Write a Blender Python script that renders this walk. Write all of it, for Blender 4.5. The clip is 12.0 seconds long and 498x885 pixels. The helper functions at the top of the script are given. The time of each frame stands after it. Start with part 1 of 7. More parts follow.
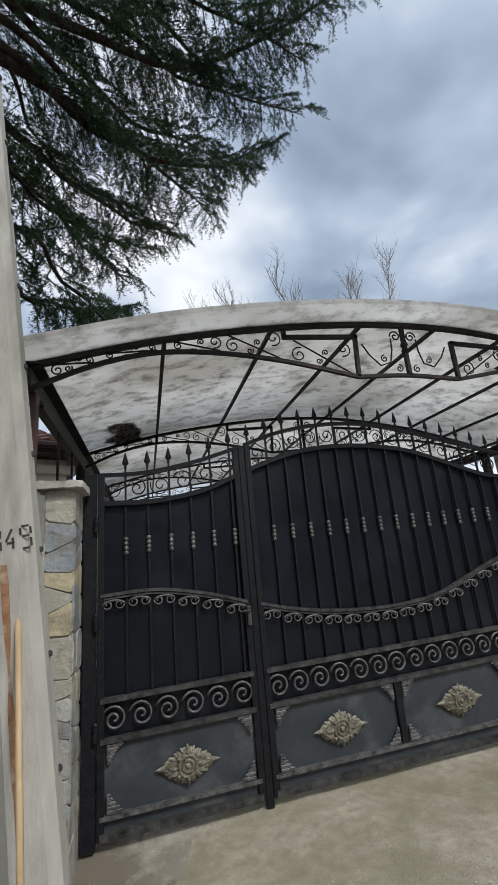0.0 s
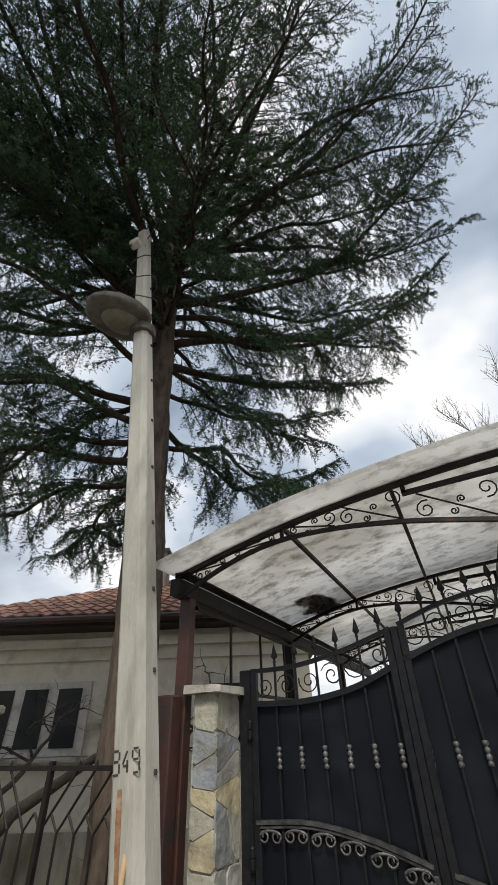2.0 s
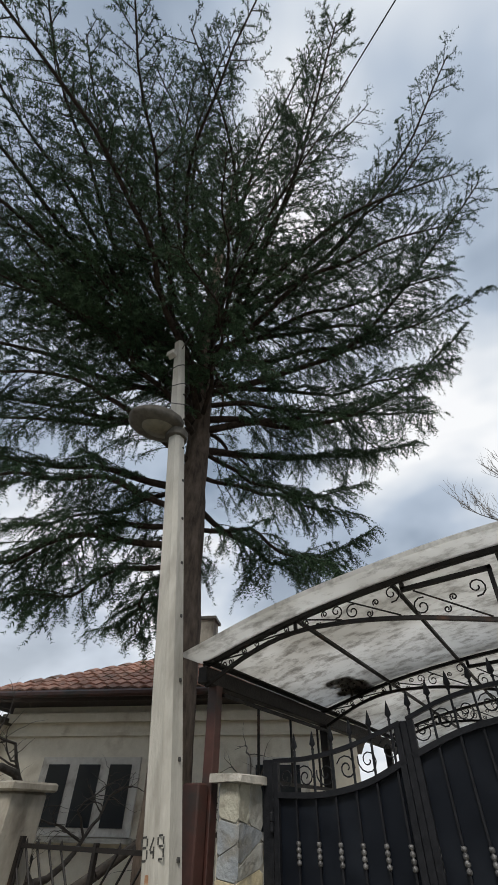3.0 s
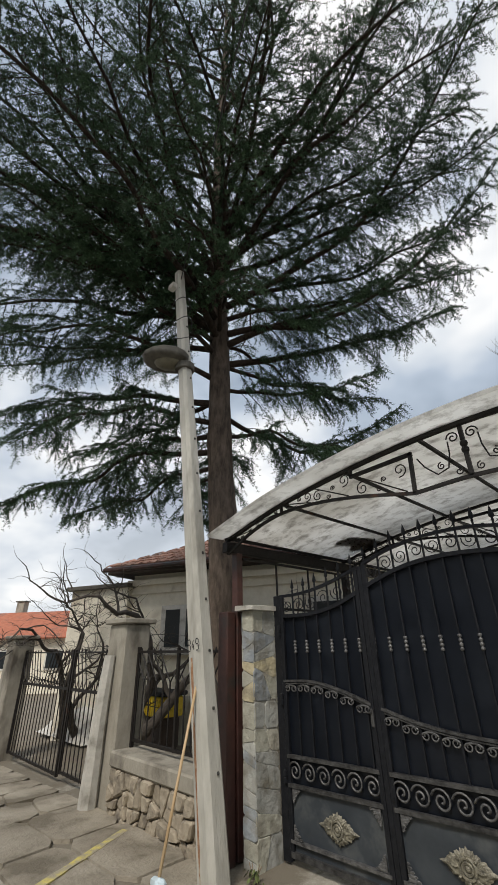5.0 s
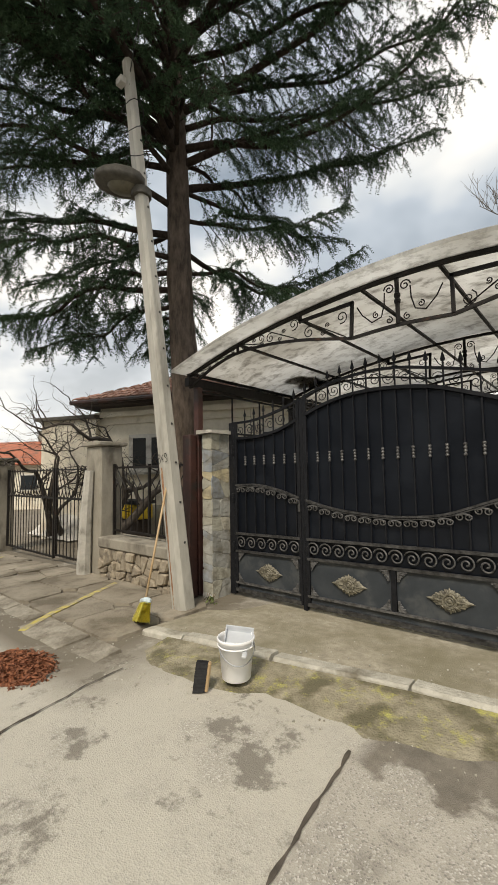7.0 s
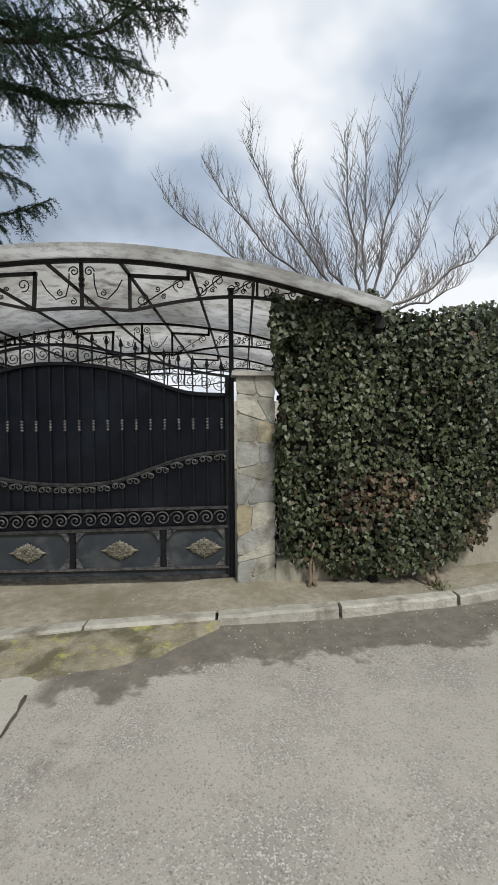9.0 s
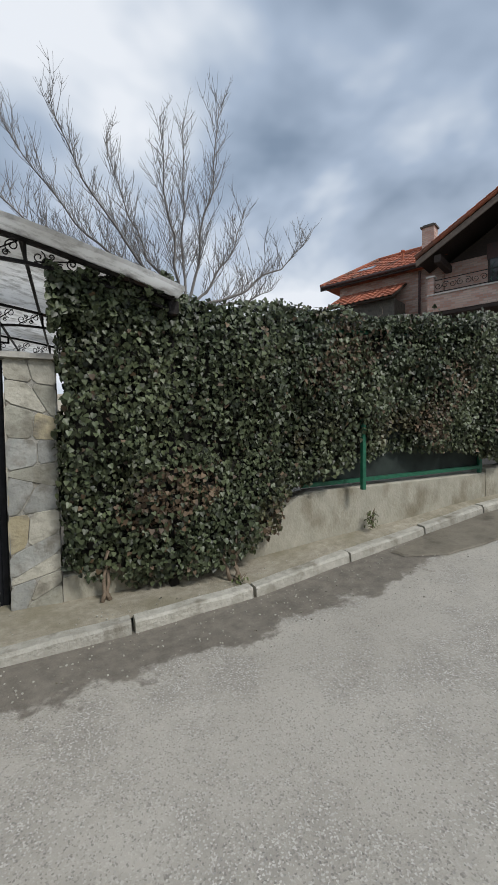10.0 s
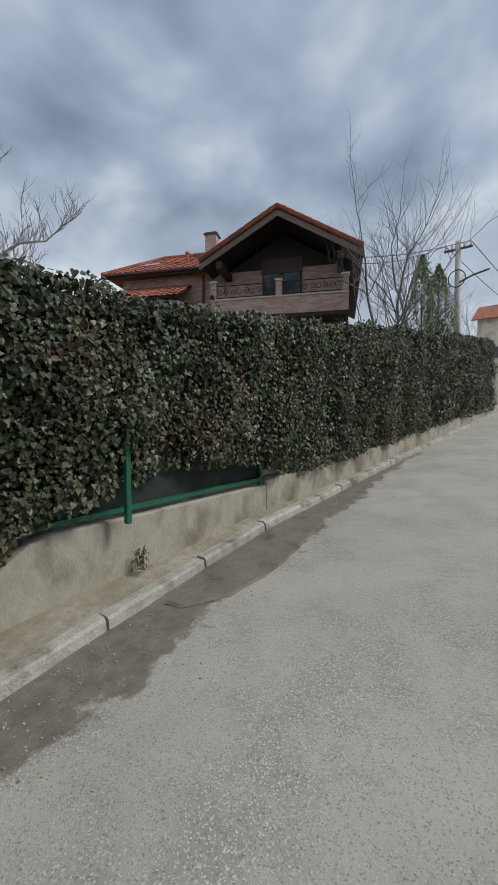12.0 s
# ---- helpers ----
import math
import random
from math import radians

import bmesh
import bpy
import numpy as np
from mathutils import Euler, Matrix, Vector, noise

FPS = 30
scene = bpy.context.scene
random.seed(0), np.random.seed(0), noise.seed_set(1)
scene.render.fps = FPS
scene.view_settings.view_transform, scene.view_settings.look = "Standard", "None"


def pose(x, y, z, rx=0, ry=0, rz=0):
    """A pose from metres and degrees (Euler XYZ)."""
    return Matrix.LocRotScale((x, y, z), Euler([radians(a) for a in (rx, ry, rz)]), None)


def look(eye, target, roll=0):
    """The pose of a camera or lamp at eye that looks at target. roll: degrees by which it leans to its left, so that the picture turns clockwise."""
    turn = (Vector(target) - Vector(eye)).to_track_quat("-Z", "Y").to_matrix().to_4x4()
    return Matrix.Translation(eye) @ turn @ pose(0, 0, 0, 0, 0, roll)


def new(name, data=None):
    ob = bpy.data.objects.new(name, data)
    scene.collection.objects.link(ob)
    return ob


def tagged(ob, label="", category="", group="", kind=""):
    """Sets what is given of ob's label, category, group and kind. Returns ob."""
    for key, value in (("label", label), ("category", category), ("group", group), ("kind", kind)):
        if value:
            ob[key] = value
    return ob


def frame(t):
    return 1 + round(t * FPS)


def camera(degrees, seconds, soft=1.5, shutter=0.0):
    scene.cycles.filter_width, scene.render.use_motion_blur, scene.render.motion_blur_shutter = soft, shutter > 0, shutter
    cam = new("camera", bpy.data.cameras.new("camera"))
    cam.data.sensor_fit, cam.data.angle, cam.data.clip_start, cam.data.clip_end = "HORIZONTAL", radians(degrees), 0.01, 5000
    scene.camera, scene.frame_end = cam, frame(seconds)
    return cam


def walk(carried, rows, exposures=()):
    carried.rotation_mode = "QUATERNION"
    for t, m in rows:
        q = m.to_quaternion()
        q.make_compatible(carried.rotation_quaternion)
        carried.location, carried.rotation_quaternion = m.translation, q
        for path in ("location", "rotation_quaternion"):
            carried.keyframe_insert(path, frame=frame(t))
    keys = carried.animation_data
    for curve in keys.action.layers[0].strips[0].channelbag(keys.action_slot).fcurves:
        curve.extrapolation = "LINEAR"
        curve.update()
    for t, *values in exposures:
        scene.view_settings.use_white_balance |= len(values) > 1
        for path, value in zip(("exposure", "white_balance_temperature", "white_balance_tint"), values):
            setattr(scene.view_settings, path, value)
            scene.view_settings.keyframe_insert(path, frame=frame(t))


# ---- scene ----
cam = camera(62.2, 12.0)
PATH = [
    (0, (-0.148, 0.255, 1.576), (0.343, 2.125, 2.088), -5.2),
    (0.5, (0.148, 0.221, 1.639), (0.346, 2.108, 2.271), -4.6),
    (1, (0.366, 0.327, 1.722), (0.191, 2.153, 2.517), -3.5),
    (1.5, (0.702, 0.33, 1.767), (0.128, 2.002, 2.702), -2.8),
    (2, (0.957, 0.214, 1.823), (0.288, 1.705, 2.976), -1.9),
    (2.5, (1.191, -0.012, 1.827), (0.489, 1.34, 3.123), -1.1),
    (3, (1.522, -0.192, 1.854), (0.716, 1.045, 3.203), 1.1),
    (3.2, (1.656, -0.268, 1.889), (0.811, 0.947, 3.234), 1.9),
    (4.8, (2.762, -0.307, 1.726), (1.509, 0.908, 2.701), -1.2),
    (5, (2.807, -0.305, 1.707), (1.519, 0.943, 2.591), -1.1),
    (5.5, (2.911, -0.437, 1.64), (1.586, 0.931, 2.249), -0.5),
    (6, (2.989, -0.523, 1.569), (1.66, 0.922, 1.952), -0.1),
    (6.5, (3.13, -0.602, 1.529), (1.8, 0.873, 1.769), -0.4),
    (6.7, (3.197, -0.617, 1.519), (1.863, 0.86, 1.713), -0.8),
    (8.3, (3.156, -1.127, 1.646), (2.593, 0.792, 1.599), -0.2),
    (8.5, (3.203, -1.133, 1.644), (2.817, 0.828, 1.591), -0.4),
    (9, (3.407, -1.076, 1.66), (3.435, 0.923, 1.595), -0.4),
    (9.5, (3.672, -0.972, 1.665), (4.096, 0.981, 1.58), -0.6),
    (10, (3.827, -0.799, 1.633), (4.624, 1.034, 1.543), -0.6),
    (10.5, (3.995, -0.577, 1.672), (5.155, 1.05, 1.588), -0.8),
    (11, (4.286, -0.489, 1.701), (5.668, 0.955, 1.632), -1.2),
    (11.5, (4.541, -0.295, 1.729), (6.07, 0.994, 1.668), -0.6),
    (12, (4.768, -0.043, 1.731), (6.332, 1.2, 1.637), -0.3),
]
LIGHTNESS = [(0, 0.32, 6400, 10), (1.5, 0.38, 6750, 10), (2, 0.46, 6850, 10), (3, 0.27, 6700, 10), (5, 0.37, 6850, 10), (5.5, 0.50, 7050, 10), (6.5, 0.54, 7550, 10), (8.4, 0.42, 7050, 10), (9.5, 0.14, 6350, 10), (10.5, 0.08, 6350, 10), (12, -0.08, 6350, 10)]
walk(cam, [(t, look(eye, target, roll)) for t, eye, target, roll in PATH], LIGHTNESS)

# ---- world, sun, exposure ----
SUN_DIR = Vector((0.35, -0.75, 0.9)).normalized()
world = bpy.data.worlds.new("world")
scene.world = world
world.use_nodes = True


def build_sky():
    nt = world.node_tree
    nt.nodes.clear()
    N, link = nt.nodes.new, nt.links.new
    sky = N("ShaderNodeTexSky")
    sky.sky_type = "NISHITA"
    sky.sun_disc = False
    sky.sun_elevation = math.asin(SUN_DIR.z)
    sky.sun_rotation = math.atan2(SUN_DIR.x, SUN_DIR.y)
    sky.air_density, sky.dust_density, sky.ozone_density = 1.0, 2.0, 1.0
    co = N("ShaderNodeTexCoord")
    sep = N("ShaderNodeSeparateXYZ")
    link(co.outputs["Generated"], sep.inputs[0])
    # project the direction on a flat cloud layer
    zz = N("ShaderNodeMath"); zz.operation = "MAXIMUM"; zz.inputs[1].default_value = 0.0
    link(sep.outputs[2], zz.inputs[0])
    add = N("ShaderNodeMath"); add.operation = "ADD"; add.inputs[1].default_value = 0.38
    link(zz.outputs[0], add.inputs[0])
    inv = N("ShaderNodeMath"); inv.operation = "DIVIDE"; inv.inputs[0].default_value = 1.0
    link(add.outputs[0], inv.inputs[1])
    sc = N("ShaderNodeVectorMath"); sc.operation = "SCALE"
    link(co.outputs["Generated"], sc.inputs[0]); link(inv.outputs[0], sc.inputs["Scale"])
    big = N("ShaderNodeTexNoise"); big.inputs["Scale"].default_value = 2.1; big.inputs["Detail"].default_value = 4.0
    big.inputs["Roughness"].default_value = 0.5
    big.inputs["Distortion"].default_value = 0.15
    off = N("ShaderNodeVectorMath"); off.operation = "ADD"; off.inputs[1].default_value = CLOUD_OFFSET
    link(sc.outputs[0], off.inputs[0]); link(off.outputs[0], big.inputs["Vector"])
    ramp = N("ShaderNodeValToRGB")
    e = ramp.color_ramp
    e.elements[0].position, e.elements[0].color = 0.34, (0.26, 0.335, 0.44, 1)
    e.elements[1].position, e.elements[1].color = 0.65, (0.98, 1.01, 1.05, 1)
    m = e.elements.new(0.48); m.color = (0.47, 0.56, 0.69, 1)
    m = e.elements.new(0.56); m.color = (0.70, 0.77, 0.86, 1)
    link(big.outputs["Fac"], ramp.inputs[0])
    # brighter, thinner cloud towards the horizon
    hz = N("ShaderNodeMapRange"); hz.inputs["From Min"].default_value = 0.0; hz.inputs["From Max"].default_value = 0.5
    hz.inputs["To Min"].default_value = 0.55; hz.inputs["To Max"].default_value = 0.0
    link(zz.outputs[0], hz.inputs["Value"])
    mixh = N("ShaderNodeMixRGB"); mixh.inputs["Color2"].default_value = (0.93, 0.96, 1.0, 1)
    link(hz.outputs[0], mixh.inputs["Fac"]); link(ramp.outputs[0], mixh.inputs["Color1"])
    lift = N("ShaderNodeVectorMath"); lift.operation = "SCALE"; lift.inputs["Scale"].default_value = CLOUD_GAIN
    link(mixh.outputs[0], lift.inputs[0])
    mix = N("ShaderNodeMixRGB"); mix.inputs["Fac"].default_value = 0.93
    link(sky.outputs[0], mix.inputs["Color1"]); link(lift.outputs[0], mix.inputs["Color2"])
    bg = N("ShaderNodeBackground"); bg.inputs["Strength"].default_value = 0.1
    link(mix.outputs[0], bg.inputs["Color"])
    out = N("ShaderNodeOutputWorld"); link(bg.outputs[0], out.inputs[0])


CLOUD_OFFSET, CLOUD_GAIN = (3.1, 1.7, 0.4), 8.4
build_sky()
sun = new("sun", bpy.data.lights.new("sun", "SUN"))
sun.data.energy, sun.data.angle, sun.data.color = 2.0, radians(14), (1.0, 0.96, 0.9)
sun.matrix_world = look(SUN_DIR * 40, (0, 0, 0))

# ---- materials ----


def material(name, colors, scale=6.0, rough=0.7, metal=0.0, bump=0.0, bump_scale=60.0, stain=None, stain_scale=1.2,
             stain_at=(0.52, 0.66), vary=0.0, island=False, stretch=(1, 1, 1), spec=0.5, rough_vary=0.0):
    """Two-scale noise between colours, an optional stain layer, fine relief, and a change from piece to piece."""
    m = bpy.data.materials.new(name)
    m.use_nodes = True
    nt = m.node_tree
    N, link = nt.nodes.new, nt.links.new
    b = nt.nodes["Principled BSDF"]
    b.inputs["Roughness"].default_value, b.inputs["Metallic"].default_value = rough, metal
    b.inputs["Specular IOR Level"].default_value = spec
    geo = N("ShaderNodeNewGeometry")
    st = N("ShaderNodeVectorMath"); st.operation = "MULTIPLY"; st.inputs[1].default_value = stretch
    link(geo.outputs["Position"], st.inputs[0])
    n1 = N("ShaderNodeTexNoise"); n1.inputs["Scale"].default_value = scale; n1.inputs["Detail"].default_value = 6
    n1.inputs["Roughness"].default_value = 0.65
    link(st.outputs[0], n1.inputs["Vector"])
    ramp = N("ShaderNodeValToRGB")
    els = ramp.color_ramp.elements
    k = len(colors)
    for i, c in enumerate(colors):
        pos = 0.5 if k == 1 else 0.3 + 0.4 * i / (k - 1)
        e = els[i] if i < 2 else els.new(pos)
        e.position, e.color = pos, (*c, 1)
    if k == 1:
        els[1].position, els[1].color = 1.0, (*colors[0], 1)
    link(n1.outputs["Fac"], ramp.inputs[0])
    col = ramp.outputs[0]
    if stain:
        n2 = N("ShaderNodeTexNoise"); n2.inputs["Scale"].default_value = stain_scale; n2.inputs["Detail"].default_value = 5
        n2.inputs["Roughness"].default_value = 0.6
        link(st.outputs[0], n2.inputs["Vector"])
        r2 = N("ShaderNodeMapRange"); r2.inputs["From Min"].default_value, r2.inputs["From Max"].default_value = stain_at
        link(n2.outputs["Fac"], r2.inputs["Value"])
        mx = N("ShaderNodeMixRGB"); mx.inputs["Color2"].default_value = (*stain, 1)
        link(r2.outputs[0], mx.inputs["Fac"]); link(col, mx.inputs["Color1"])
        col = mx.outputs[0]
    if vary:
        if island:
            src = geo.outputs["Random Per Island"]
        else:
            src = N("ShaderNodeObjectInfo").outputs["Random"]
        hs = N("ShaderNodeHueSaturation")
        mr = N("ShaderNodeMapRange"); mr.inputs["To Min"].default_value, mr.inputs["To Max"].default_value = 1 - vary, 1 + vary
        link(src, mr.inputs["Value"]); link(mr.outputs[0], hs.inputs["Value"])
        link(col, hs.inputs["Color"])
        col = hs.outputs[0]
    link(col, b.inputs["Base Color"])
    if rough_vary:
        rr = N("ShaderNodeMapRange"); rr.inputs["To Min"].default_value, rr.inputs["To Max"].default_value = rough - rough_vary, rough + rough_vary
        link(n1.outputs["Fac"], rr.inputs["Value"]); link(rr.outputs[0], b.inputs["Roughness"])
    if bump:
        n3 = N("ShaderNodeTexNoise"); n3.inputs["Scale"].default_value = bump_scale; n3.inputs["Detail"].default_value = 5
        link(st.outputs[0], n3.inputs["Vector"])
        bp = N("ShaderNodeBump"); bp.inputs["Strength"].default_value = bump; bp.inputs["Distance"].default_value = 0.02
        link(n3.outputs["Fac"], bp.inputs["Height"]); link(bp.outputs[0], b.inputs["Normal"])
    return m


M = {}
M["gate_sheet"] = material("gate_sheet", [(0.0035, 0.005, 0.0085), (0.007, 0.0095, 0.0150)], 3, 0.36, spec=0.30, bump=0.05, bump_scale=8, stain=(0.011, 0.014, 0.020), stain_scale=2, rough_vary=0.1)
M["gate_iron"] = material("gate_iron", [(0.005, 0.006, 0.008), (0.017, 0.018, 0.022)], 18, 0.45, spec=0.25, bump=0.2, bump_scale=90)
M["pewter"] = material("pewter", [(0.022, 0.022, 0.024), (0.20, 0.20, 0.20)], 24, 0.40, 0.3, bump=0.3, bump_scale=120)
M["rail_iron"] = material("rail_iron", [(0.012, 0.012, 0.013), (0.11, 0.11, 0.11)], 16, 0.42, 0.3, bump=0.25, bump_scale=100)
M["ornament"] = material("ornament", [(0.06, 0.056, 0.045), (0.36, 0.335, 0.26)], 34, 0.45, 0.3, bump=0.4, bump_scale=140)
M["lower_sheet"] = material("lower_sheet", [(0.032, 0.039, 0.048), (0.054, 0.063, 0.072)], 5, 0.36, spec=0.45, bump=0.08, bump_scale=10, stain=(0.09, 0.097, 0.10), stain_scale=2.5, rough_vary=0.1)
M["canopy_iron"] = material("canopy_iron", [(0.007, 0.006, 0.006), (0.020, 0.017, 0.015)], 18, 0.55, spec=0.25, bump=0.2, stain=(0.07, 0.035, 0.02), stain_scale=4, stain_at=(0.62, 0.75))
M["brown_iron"] = material("brown_iron", [(0.045, 0.018, 0.014), (0.075, 0.03, 0.024)], 10, 0.5, bump=0.1, stain=(0.03, 0.025, 0.022), stain_scale=3)
M["concrete_pole"] = material("concrete_pole", [(0.36, 0.35, 0.31), (0.50, 0.485, 0.44)], 9, 0.85, bump=0.3, bump_scale=70, stain=(0.23, 0.22, 0.19), stain_scale=2.2, stretch=(1, 1, 0.25))
M["rust"] = material("rust", [(0.20, 0.085, 0.04), (0.40, 0.24, 0.14)], 18, 0.9, bump=0.2, stain=(0.42, 0.36, 0.27), stain_scale=9)
M["ink"] = material("ink", [(0.02, 0.02, 0.02), (0.06, 0.06, 0.055)], 60, 0.8)
M["mortar"] = material("mortar", [(0.33, 0.32, 0.28), (0.47, 0.45, 0.40)], 14, 0.95, bump=0.6, bump_scale=60, stain=(0.22, 0.20, 0.16), stain_scale=4)
M["coping"] = material("coping", [(0.40, 0.385, 0.35), (0.54, 0.52, 0.47)], 12, 0.9, bump=0.4, stain=(0.2, 0.19, 0.16), stain_scale=3)
STONES = {
    "stone_grey": [(0.29, 0.30, 0.28), (0.43, 0.43, 0.40)], "stone_blue": [(0.20, 0.225, 0.25), (0.32, 0.345, 0.36)],
    "stone_ochre": [(0.37, 0.32, 0.20), (0.52, 0.46, 0.32)], "stone_cream": [(0.41, 0.39, 0.32), (0.56, 0.54, 0.46)],
    "stone_olive": [(0.31, 0.305, 0.25), (0.45, 0.44, 0.37)]}
for key, cols in STONES.items():
    M[key] = material(key, cols, 6, 0.85, bump=0.8, bump_scale=18, stain=(0.19, 0.175, 0.14), stain_scale=5, stain_at=(0.48, 0.70), vary=0.14)
M["rubble"] = material("rubble", [(0.24, 0.20, 0.15), (0.40, 0.35, 0.27)], 12, 0.92, bump=0.8, bump_scale=30, stain=(0.13, 0.11, 0.09), stain_scale=4, vary=0.2)
M["old_concrete"] = material("old_concrete", [(0.25, 0.23, 0.19), (0.37, 0.345, 0.29)], 6, 0.92, bump=0.5, bump_scale=50, stain=(0.12, 0.105, 0.085), stain_scale=1.6, stretch=(1, 1, 0.5))
M["pale_render"] = material("pale_render", [(0.66, 0.61, 0.50), (0.80, 0.75, 0.64)], 5, 0.92, bump=0.4, bump_scale=60, stain=(0.46, 0.40, 0.31), stain_scale=1.4, stain_at=(0.54, 0.70))
M["wall_render"] = material("wall_render", [(0.35, 0.335, 0.27), (0.49, 0.465, 0.385)], 7, 0.92, bump=0.4, bump_scale=45, stain=(0.22, 0.195, 0.135), stain_scale=2.2, stain_at=(0.47, 0.66), stretch=(1, 1, 0.6))
M["kerb"] = material("kerb", [(0.37, 0.355, 0.30), (0.56, 0.54, 0.475)], 10, 0.92, bump=0.7, bump_scale=45, stain=(0.20, 0.18, 0.135), stain_scale=3.2, stain_at=(0.50, 0.68), vary=0.10)
M["slab"] = material("slab", [(0.26, 0.235, 0.18), (0.45, 0.41, 0.325)], 14, 0.93, bump=0.45, bump_scale=90, stain=(0.22, 0.20, 0.135), stain_scale=1.6, stain_at=(0.40, 0.66), vary=0.12)
M["slab_old"] = material("slab_old", [(0.235, 0.205, 0.16), (0.40, 0.36, 0.29)], 4, 0.95, bump=0.8, bump_scale=34, stain=(0.15, 0.128, 0.095), stain_scale=2.0, stain_at=(0.44, 0.60), vary=0.08)
M["kerb_flag"] = material("kerb_flag", [(0.22, 0.20, 0.16), (0.39, 0.36, 0.30)], 6, 0.95, bump=0.9, bump_scale=30, stain=(0.15, 0.13, 0.10), stain_scale=2.6, stain_at=(0.44, 0.60), vary=0.10)
M["green_iron"] = material("green_iron", [(0.012, 0.10, 0.055), (0.025, 0.16, 0.09)], 20, 0.45, bump=0.1, stain=(0.06, 0.05, 0.03), stain_scale=6, stain_at=(0.6, 0.75))
M["green_mesh"] = material("green_mesh", [(0.012, 0.02, 0.017), (0.03, 0.045, 0.038)], 6, 0.7)
M["bark"] = material("bark", [(0.040, 0.031, 0.025), (0.15, 0.118, 0.095)], 12, 0.95, spec=0.15, bump=1.0, bump_scale=22, stretch=(1, 1, 0.3))
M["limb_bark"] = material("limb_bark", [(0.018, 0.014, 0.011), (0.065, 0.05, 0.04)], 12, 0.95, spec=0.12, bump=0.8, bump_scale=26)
M["bare_bark"] = material("bare_bark", [(0.035, 0.029, 0.024), (0.10, 0.084, 0.07)], 14, 0.9, bump=0.5)
M["grey_bark"] = material("grey_bark", [(0.16, 0.15, 0.14), (0.27, 0.25, 0.23)], 14, 0.9, bump=0.4)
M["needles"] = material("needles", [(0.022, 0.044, 0.026), (0.066, 0.115, 0.058)], 1.2, 0.65, spec=0.12, vary=0.4, island=True)
M["ivy"] = material("ivy", [(0.031, 0.045, 0.022), (0.112, 0.132, 0.066)], 1.4, 0.45, spec=0.42, vary=0.66, island=True, stain=(0.09, 0.076, 0.038), stain_scale=1.1, stain_at=(0.56, 0.72))
M["ivy_brown"] = material("ivy_brown", [(0.06, 0.04, 0.024), (0.16, 0.11, 0.062)], 4, 0.6, vary=0.4, island=True)
M["thuja"] = material("thuja", [(0.065, 0.125, 0.022), (0.19, 0.26, 0.06)], 3, 0.7, vary=0.4, island=True)
# near-black: the shade deep in the hedge is put into this colour
M["hedge_shade_core"] = material("hedge_shade_core", [(0.008, 0.009, 0.007), (0.025, 0.022, 0.016)], 9, 0.95, bump=0.8, bump_scale=14)
M["tile_red"] = material("tile_red", [(0.30, 0.085, 0.045), (0.44, 0.16, 0.09)], 3, 0.85, bump=0.3, vary=0.22, island=True, stain=(0.20, 0.10, 0.07), stain_scale=1.1)
M["tile_old"] = material("tile_old", [(0.27, 0.125, 0.09), (0.46, 0.27, 0.20)], 5, 0.9, bump=0.3, vary=0.28, island=True, stain=(0.20, 0.14, 0.11), stain_scale=1.6, stain_at=(0.48, 0.66))
M["dark_wood"] = material("dark_wood", [(0.018, 0.012, 0.009), (0.045, 0.03, 0.022)], 10, 0.7, bump=0.2, stretch=(1, 1, 4))
M["fascia_wood"] = material("fascia_wood", [(0.15, 0.12, 0.095), (0.25, 0.20, 0.16)], 8, 0.8, bump=0.2)
M["white_plastic"] = material("white_plastic", [(0.86, 0.88, 0.90), (0.92, 0.93, 0.94)], 5, 0.35, stain=(0.66, 0.66, 0.64), stain_scale=8, stain_at=(0.6, 0.75))
M["steel"] = material("steel", [(0.45, 0.46, 0.47), (0.6, 0.61, 0.62)], 10, 0.3, 0.9)
M["wood_handle"] = material("wood_handle", [(0.40, 0.27, 0.14), (0.55, 0.40, 0.24)], 20, 0.6, stretch=(1, 1, 0.1))
M["yellow_bristle"] = material("yellow_bristle", [(0.72, 0.62, 0.06), (0.88, 0.80, 0.16)], 30, 0.6, vary=0.2, island=True)
M["pale_blue"] = material("pale_blue", [(0.55, 0.68, 0.76), (0.66, 0.78, 0.84)], 10, 0.4)
M["black_bristle"] = material("black_bristle", [(0.012, 0.012, 0.014), (0.03, 0.03, 0.034)], 40, 0.7, vary=0.3, island=True)
M["yellow_paint"] = material("yellow_paint", [(0.50, 0.41, 0.09), (0.60, 0.51, 0.16)], 8, 0.85, stain=(0.32, 0.285, 0.205), stain_scale=9, stain_at=(0.38, 0.56), bump=0.4)
M["brown_leaf"] = material("brown_leaf", [(0.17, 0.055, 0.025), (0.30, 0.12, 0.06)], 20, 0.85, vary=0.4, island=True)
M["glass"] = material("glass", [(0.02, 0.025, 0.03)], 1, 0.06, spec=0.8)
M["old_white"] = material("old_white", [(0.5, 0.48, 0.44), (0.64, 0.62, 0.57)], 8, 0.7, stain=(0.35, 0.32, 0.28), stain_scale=3)
M["yellow_board"] = material("yellow_board", [(0.70, 0.50, 0.03), (0.82, 0.62, 0.06)], 4, 0.5, stain=(0.3, 0.2, 0.03), stain_scale=3)
M["rubber"] = material("rubber", [(0.015, 0.015, 0.015), (0.03, 0.03, 0.03)], 20, 0.8)
M["grass"] = material("grass", [(0.05, 0.075, 0.02), (0.12, 0.14, 0.05)], 8, 0.8, vary=0.4, island=True)
M["lamp_grey"] = material("lamp_grey", [(0.055, 0.050, 0.040), (0.115, 0.105, 0.085)], 14, 0.65, bump=0.3, stain=(0.05, 0.045, 0.038), stain_scale=5)
